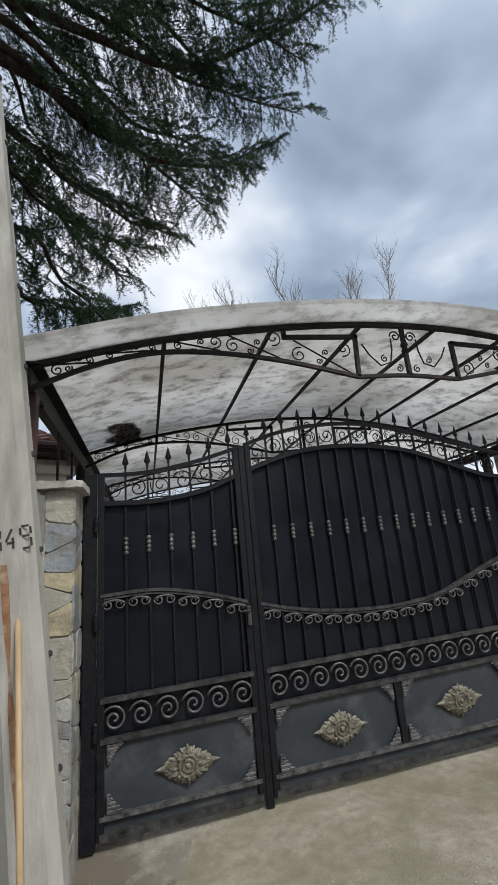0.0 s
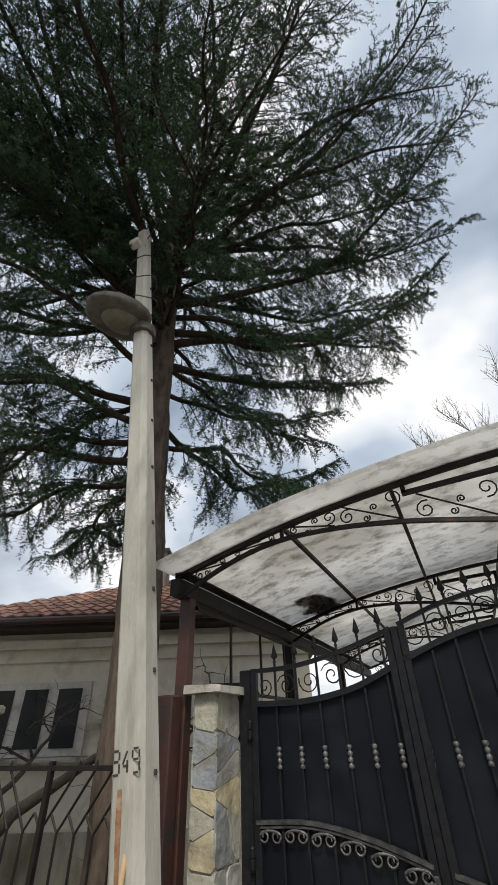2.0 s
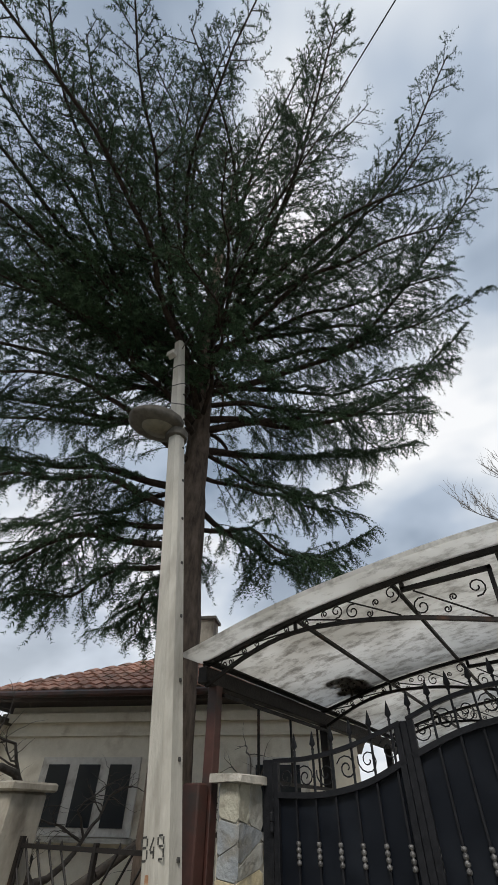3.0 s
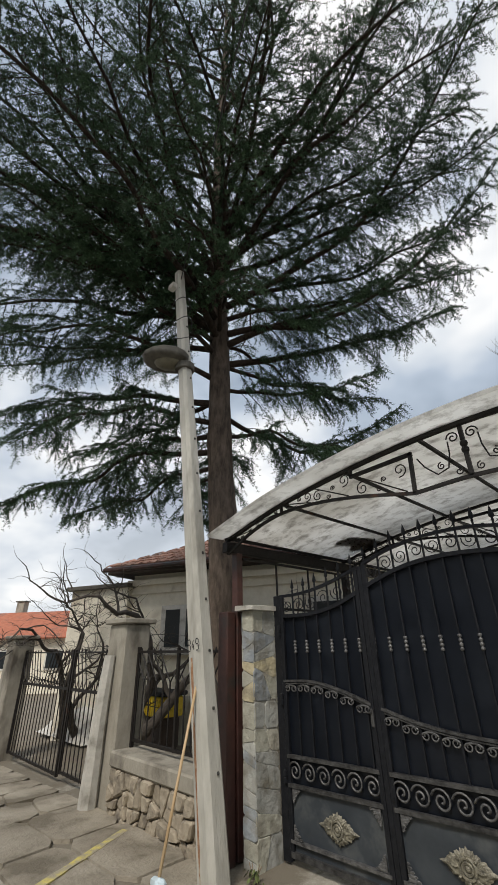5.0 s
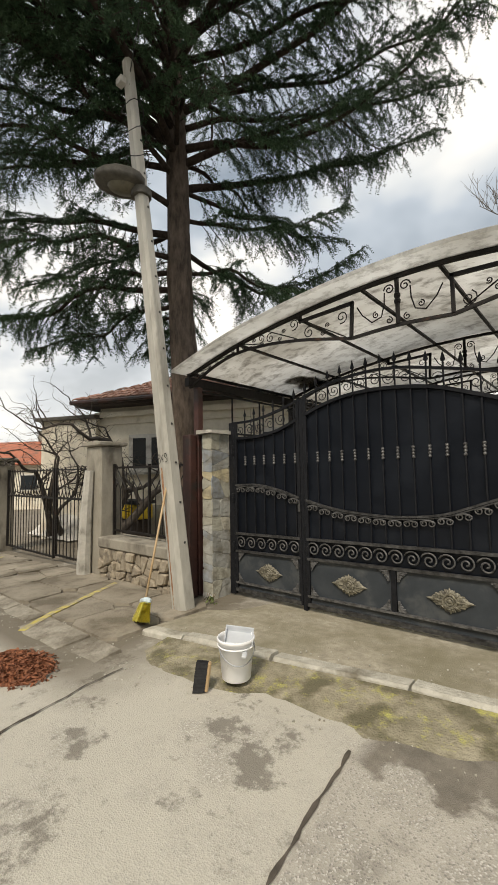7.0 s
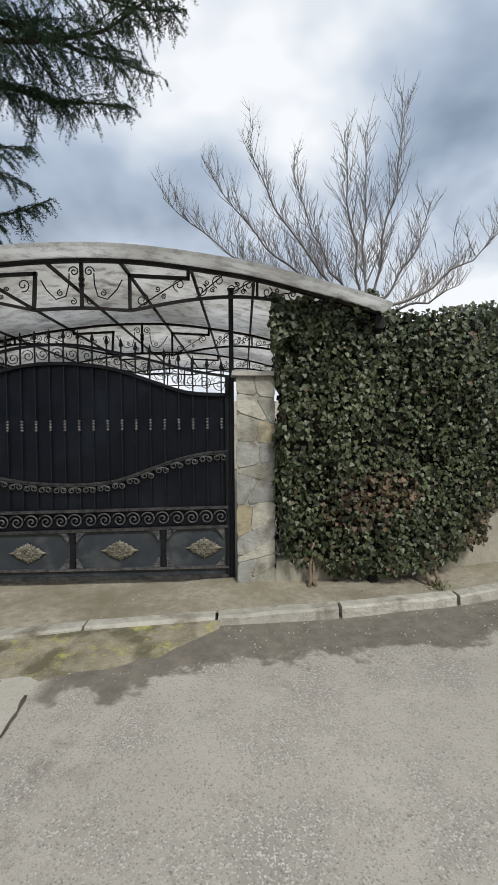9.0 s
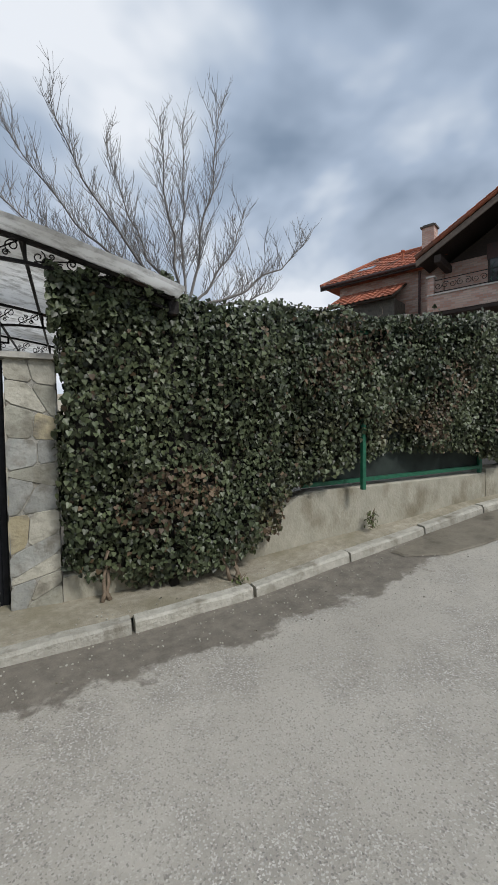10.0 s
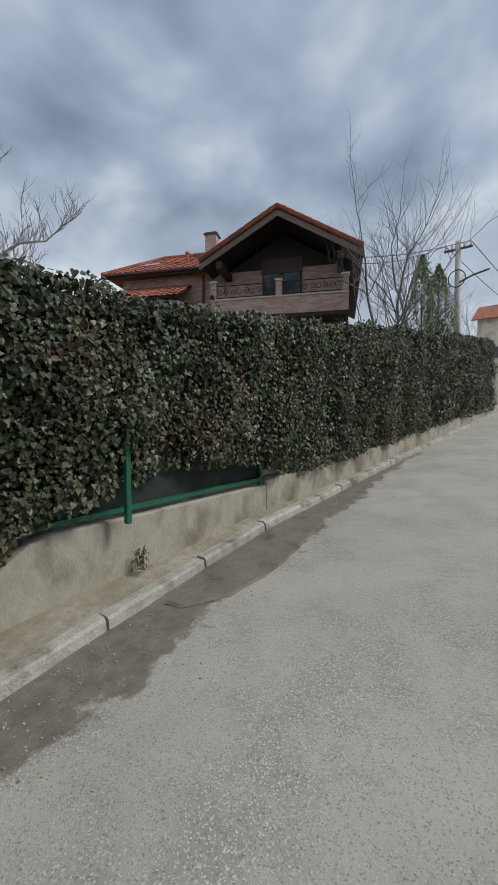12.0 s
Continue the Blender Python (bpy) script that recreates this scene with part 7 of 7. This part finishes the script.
def paint_line(name, p0, p1, w, label):
    root = thing(name, (p0[0], p0[1], 0.05), label, "road marking")
    g = Geo()
    a, b = Vector((*p0, 0)), Vector((*p1, 0))
    d = (b - a).normalized()
    s = Vector((-d.y, d.x, 0)) * w / 2
    n = 16
    rnd = random.Random(1)
    for i in range(n + 1):
        p = a.lerp(b, i / n)
        z = street_z(p.x) + float(np.interp(p.y, [1.08, 1.40, 1.48], [0.008, 0.034, 0.040]))
        q = s * rnd.uniform(0.8, 1.15)
        g.v += [(p.x - q.x, p.y - q.y, z), (p.x + q.x, p.y + q.y, z), (p.x + q.x, p.y + q.y, z - 0.03), (p.x - q.x, p.y - q.y, z - 0.03)]
    g.f = [(4 * i + j, 4 * i + 4 + j, 4 * i + 4 + (j + 1) % 4, 4 * i + (j + 1) % 4) for i in range(n) for j in range(4)]
    g.f += [(0, 3, 2, 1), (4 * n, 4 * n + 1, 4 * n + 2, 4 * n + 3)]
    put("stripe", g, M["yellow_paint"], root)


paint_line("yellow_line", (-1.42, 1.08), (-2.24, 2.66), 0.085, "worn yellow parking stripe across the slabs")
paint_line("yellow_line", (-5.9, 1.2), (-6.4, 2.6), 0.10, "second worn yellow parking stripe")


def build_road_joint():
    """Long open joint across the street."""
    root = thing("road_joint", (2.1, 0.5, 0.02), "dark open joint running across the asphalt", "crack", kind="structure")
    g = Geo()
    rnd = random.Random(9)
    n = 60
    for i in range(n + 1):
        t = i / n
        x = 2.05 + 0.36 * t + 0.012 * noise.noise((t * 9, 0, 0)) + rnd.uniform(-0.003, 0.003)
        y = 1.45 - 2.9 * t
        z = ground_height(x, y) + 0.010
        w = (0.003 + 0.008 * rnd.random()) * (1.5 - 0.8 * t)
        g.v += [(x - w, y, z), (x + w, y, z)]
    g.f = [(2 * i, 2 * i + 1, 2 * i + 3, 2 * i + 2) for i in range(n)]
    put("gap", g, M["joint_dirt"], root)
    h = Geo()
    way = [(0.45, -0.6), (0.33, 0.3), (0.20, 0.9), (0.16, 1.25)]
    n = 40
    for i in range(n + 1):
        y = -0.6 + 1.85 * i / n
        x = float(np.interp(y, [p[1] for p in way], [p[0] for p in way])) + 0.02 * noise.noise((y * 6, 2, 0))
        z = ground_height(x, y) + 0.010
        w = 0.003 + 0.009 * rnd.random()
        h.v += [(x - w, y, z), (x + w, y, z)]
    h.f = [(2 * i, 2 * i + 1, 2 * i + 3, 2 * i + 2) for i in range(n)]
    put("gap", h, M["joint_dirt"], root)


build_road_joint()

def build_road_patch():
    root = thing("road_patch", (8.1, 2.5, 0.33), "thin grey-brown cement patch in the damp gutter", "road patch", kind="structure")
    rnd = random.Random(12)
    ring = [(6.95, 2.60), (7.0, 2.40), (7.35, 2.20), (7.8, 2.16), (8.3, 2.2), (8.8, 2.30), (9.4, 2.45), (10.1, 2.62), (10.5, 2.78), (9.8, 2.88), (8.7, 2.84), (7.6, 2.76)]
    pts = []
    for k, (x, y) in enumerate(ring):
        x1, y1 = ring[(k + 1) % len(ring)]
        for t in (0, 0.33, 0.66):
            pts.append((x + (x1 - x) * t + rnd.uniform(-0.02, 0.02), y + (y1 - y) * t + rnd.uniform(-0.015, 0.015)))
    poly = [(x, y, ground_height(x, y) + 0.004) for x, y in pts]
    c = (8.5, 2.56, ground_height(8.5, 2.56) + 0.026)
    n = len(poly)
    top = [(x + (c[0] - x) * 0.02, y + (c[1] - y) * 0.04, z + 0.018) for x, y, z in poly]
    g = Geo().add(poly + top + [c], [(i, (i + 1) % n, n + (i + 1) % n, n + i) for i in range(n)] + [(n + i, n + (i + 1) % n, 2 * n) for i in range(n)])
    put("cement", g, M["patch"], root)


M["patch"] = material("patch", [(0.17, 0.15, 0.115), (0.26, 0.235, 0.185)], 5, 0.85, bump=0.4, bump_scale=40, stain=(0.12, 0.105, 0.08), stain_scale=2.5)
build_road_patch()

# ---- loose things on the ground ----


def build_bucket():
    x, y = 1.07, 1.61
    z = 0.055
    root = thing("bucket", (x, y, z), "white plastic bucket with wire handle, standing on the apron", "bucket")
    out = [(0.100, 0), (0.105, 0.006), (0.128, 0.262), (0.138, 0.265), (0.140, 0.285), (0.135, 0.29), (0.129, 0.287), (0.124, 0.262), (0.102, 0.02), (0.0, 0.018)]
    g = Geo()
    n = 28
    for r, h in out:
        g.v += [(x + r * math.cos(k * math.tau / n), y + r * math.sin(k * math.tau / n), z + h) for k in range(n)]
    g.f = [(i * n + k, i * n + (k + 1) % n, (i + 1) * n + (k + 1) % n, (i + 1) * n + k) for i in range(len(out) - 1) for k in range(n)] + [tuple(range(n - 1, -1, -1))]
    put("body", g, M["white_plastic"], root, smooth=True)
    put("rim_ring", Geo().tube([(x + 0.132 * math.cos(k * math.tau / 24), y + 0.132 * math.sin(k * math.tau / 24), z + 0.235) for k in range(25)], 0.006, 5), M["white_plastic"], root, smooth=True)
    put("handle", Geo().tube([(x + 0.14 * math.cos(a), y + 0.14 * math.sin(a) - 0.03 * math.sin((a + 1.9) / 3.0 * math.pi), z + 0.24 - 0.10 * math.sin((a + 1.9) / 3.0 * math.pi)) for a in [-1.9 + 0.2 * i for i in range(16)]], 0.004, 5), M["steel"], root)
    put("rubbish", Geo().lathe((x, y, z + 0.19), [(0.112, 0), (0.119, 0.03), (0.06, 0.05), (0.01, 0.06)], 14), M["rubber"], root, "dark sweepings inside")
    pan = thing("dustpan", (x, y, z + 0.26), "pale grey plastic dustpan lying in the bucket", "dustpan")
    m = Matrix.Rotation(radians(38), 3, "Z") @ Matrix.Rotation(radians(14), 3, "X") @ Matrix.Rotation(radians(8), 3, "Y")
    c = Vector((x + 0.01, y + 0.02, z + 0.272))
    put("tray", Geo().box(c, (0.21, 0.15, 0.012), m, 0.004).box(c + m @ Vector((0, 0.07, 0.02)), (0.21, 0.012, 0.05), m).box(c + m @ Vector((-0.10, 0, 0.015)), (0.01, 0.15, 0.04), m).box(c + m @ Vector((0.10, 0, 0.015)), (0.01, 0.15, 0.04), m), M["pale_grey"], pan)
    put("grip", Geo().box(c + m @ Vector((0.05, -0.12, -0.02)), (0.035, 0.12, 0.02), m, 0.006), M["pale_grey"], pan)


M["pale_grey"] = material("pale_grey", [(0.50, 0.53, 0.57), (0.6, 0.63, 0.66)], 6, 0.4)
build_bucket()


def build_broom():
    head = Vector((-0.52, 1.95, 0.235))
    top = Vector((-0.70, 2.37, 1.42))
    root = thing("broom", (head.x, head.y, 0.04), "broom with wooden stick and yellow bristles leaning on the pole", "broom")
    ax = (top - head).normalized()
    put("stick", Geo().tube([head, head.lerp(top, 0.5), top], 0.0125, 8), M["wood_handle"], root, "light brown wooden stick", smooth=True)
    s = ax.cross(Vector((0.5, 1, 0))).normalized()
    f = s.cross(ax)
    m = Matrix((s, f, ax)).transposed()
    put("block", Geo().box(head - ax * 0.01, (0.31, 0.08, 0.06), m, 0.018), M["pale_blue"], root, "pale blue plastic broom block")
    rnd = random.Random(4)
    g = Geo()
    for _ in range(1300):
        a, b = rnd.uniform(-0.15, 0.15), rnd.uniform(-0.037, 0.037)
        p = head - ax * 0.03 + s * a + f * b
        q = p - ax * rnd.uniform(0.16, 0.19) + s * a * 0.4 + f * (b * 0.8 - 0.01)
        w = s * 0.004
        g.add([p - w, p + w, q + w, q - w], [(0, 1, 2, 3)])
    put("bristles", g, M["yellow_bristle"], root, "bright yellow bristles", kind="stuff")


build_broom()


def build_brush():
    c = Vector((0.95, 1.38, 0.115))
    root = thing("hand_brush", (c.x, c.y, 0.03), "broom head with black bristles standing on its end", "brush")
    m = Matrix.Rotation(radians(38), 3, "Z") @ Matrix.Rotation(radians(8), 3, "Y")
    put("block", Geo().box(c + m @ Vector((0.045, 0, 0)), (0.024, 0.05, 0.20), m, 0.008), M["wood_handle"], root, "pale wooden block")
    rnd = random.Random(7)
    g = Geo()
    for _ in range(1100):
        a, b = rnd.uniform(-0.096, 0.096), rnd.uniform(-0.023, 0.023)
        p = c + m @ Vector((0.035, b, a))
        q = c + m @ Vector((-0.042 + rnd.uniform(-0.008, 0.004), b * 1.25, a * 1.06 - 0.012))
        w = m @ Vector((0, 0, 0.0035))
        g.add([p - w, p + w, q + w, q - w], [(0, 1, 2, 3)])
    put("bristles", g, M["black_bristle"], root, "dense black bristles", kind="stuff")


build_brush()


def build_leaf_pile():
    cx, cy = -0.55, 0.72
    root = thing("leaf_pile", (cx, cy, 0.0), "swept heap of red-brown dry leaves on the street", "leaf heap")
    rnd = random.Random(5)
    pl = []
    for _ in range(2600):
        a, r = rnd.uniform(0, math.tau), 0.40 * math.sqrt(rnd.random()) * rnd.uniform(0.6, 1.05)
        x, y = cx + r * 1.1 * math.cos(a), cy + r * 0.75 * math.sin(a)
        h = (0.085 + 0.04 * noise.noise((x * 5, y * 5, 3))) * max(0, 1 - (r / 0.40) ** 2)
        pl.append(((x, y, ground_height(x, y) + 0.006 + h * rnd.uniform(0.75, 1.0)), (rnd.uniform(-0.5, 0.5), rnd.uniform(-0.5, 0.5), 1), 0.04 * rnd.uniform(0.5, 1.3)))
    shape = [(0, 0), (0.22, 0.3), (0.16, 0.7), (0, 1.0), (-0.16, 0.7), (-0.22, 0.3)]
    put("mound", Geo().lathe((cx, cy, ground_height(cx, cy) - 0.01), [(0.36, 0), (0.27, 0.03), (0.16, 0.06), (0.02, 0.07)], 20, Matrix.Diagonal((1.1, 0.75, 1))), M["brown_leaf"], root, smooth=True)
    put_arrays("leaves", *leaf_mesh(pl, shape, 3), M["brown_leaf"], root, "dry red-brown leaves", "stuff")


build_leaf_pile()


def build_litter():
    root = thing("litter", (1, 2, 0.03), "scattered pale grit and leaf bits along the kerb and joints", "litter", kind="stuff")
    rnd = random.Random(15)
    g = Geo()
    for _ in range(1500):
        x = rnd.uniform(-3.0, 9.0)
        y = (kerb_y(x) if x > -0.3 else 1.7) + rnd.gauss(-0.25, 0.35)
        if y > 3.05 or -0.3 < x < 0.0:
            continue
        if y > kerb_y(x) + 0.1 and x > -0.3:
            z = kerb_z(x) - 0.01
        elif x > 0.0 and x < 3.2 and y > kerb_y(x) - 0.5:
            continue
        else:
            z = ground_height(x, y)
        s = rnd.uniform(0.004, 0.012)
        g.box((x, y, z + s * 0.3), (s, s * rnd.uniform(0.5, 1.5), s * 0.7), Matrix.Rotation(rnd.uniform(0, 3), 3, "Z"))
    put("grit", g, M["kerb"], root, kind="stuff")


build_litter()


def build_weed(at, seed, n=60, h=0.2):
    root = thing("weed", at, "small scruffy weed growing at the wall foot", "plant", "weeds at the wall foot")
    rnd = random.Random(seed)
    pl = []
    for _ in range(n):
        a, r = rnd.uniform(0, math.tau), rnd.uniform(0, 0.09)
        pl.append(((at[0] + r * math.cos(a), at[1] + r * math.sin(a) * 0.6, at[2] + rnd.uniform(0.0, h)), (math.cos(a), -0.6, 0.8), rnd.uniform(0.03, 0.06)))
    put_arrays("leaves", *leaf_mesh(pl, [(0, 0), (0.2, 0.35), (0.12, 0.75), (0, 1.0), (-0.12, 0.75), (-0.2, 0.35)], seed), M["grass"], root, "", "stuff")
    for i in range(5):
        put("stalk", Geo().tube([(at[0] + rnd.uniform(-0.03, 0.03), at[1], at[2]), (at[0] + rnd.uniform(-0.09, 0.09), at[1] + 0.03, at[2] + h * rnd.uniform(0.8, 1.3))], 0.004, 4), M["flesh_stem"], root)


build_weed((7.05, 3.03, 0.40), 1)
build_weed((-0.50, 2.86, 0.0), 2, 30, 0.08)
build_weed((5.25, 2.72, 0.17), 3, 20, 0.05)


def build_yard_things():
    # made-up box for the yellow thing in the house's basement window niche
    c = thing("niche_stand_in", (-5.5, 5.1, 0.0), "yellow ribbed box between dark blocks, standing in for a basement window niche", "crate")
    put("body", Geo().box((-5.5, 5.1, 0.68), (0.95, 0.5, 0.34), None, 0.02), M["yellow_board"], c)
    for k in range(6):
        put("rib", Geo().box((-5.88 + 0.15 * k, 4.84, 0.68), (0.03, 0.03, 0.30)), M["yellow_board"], c)
    put("stand", Geo().box((-5.5, 5.1, 0.25), (0.85, 0.42, 0.5), None, 0.02), M["dark_wood"], c)
    # black block standing for the dark of the niche above the yellow
    put("lid", Geo().box((-5.5, 5.1, 0.90), (1.1, 0.6, 0.08), None, 0.02), M["rubber"], c)
    t = thing("tarpaulin", (-8.6, 4.9, -0.1), "pale tarpaulin draped over a heap in the yard", "tarpaulin")
    g = Geo()
    n = 14
    for j in range(n):
        for i in range(n):
            a, b = i / (n - 1) * 2 - 1, j / (n - 1) * 2 - 1
            z = 0.95 * max(0, 1 - abs(a) ** 2.2) * max(0, 1 - abs(b) ** 2.4) + 0.05 * noise.noise((a * 3, b * 3, 2))
            g.v.append((-8.6 + 1.3 * a, 5.2 + 0.8 * b, -0.12 + max(0, z)))
    g.f = [(j * n + i, j * n + i + 1, (j + 1) * n + i + 1, (j + 1) * n + i) for j in range(n - 1) for i in range(n - 1)]
    put("cloth", g, M["old_white"], t, smooth=True)


build_yard_things()

# ---- plain walls that close the street; the one behind the camera is unseen ----
# added out of view to darken the sky's reflection in the gate
put("wall_opposite", Geo().box((4, -7.5, 2.2), (70, 0.3, 6.5)), M["old_concrete"], None, "plain unseen wall added across the street to block sky light", category="wall", kind="structure")
put("wall_yard_back", Geo().box((2.2, 16.0, 1.2), (12, 0.3, 3.2)), M["pale_render"], None, "plain rendered wall behind the yard", category="wall", kind="structure")
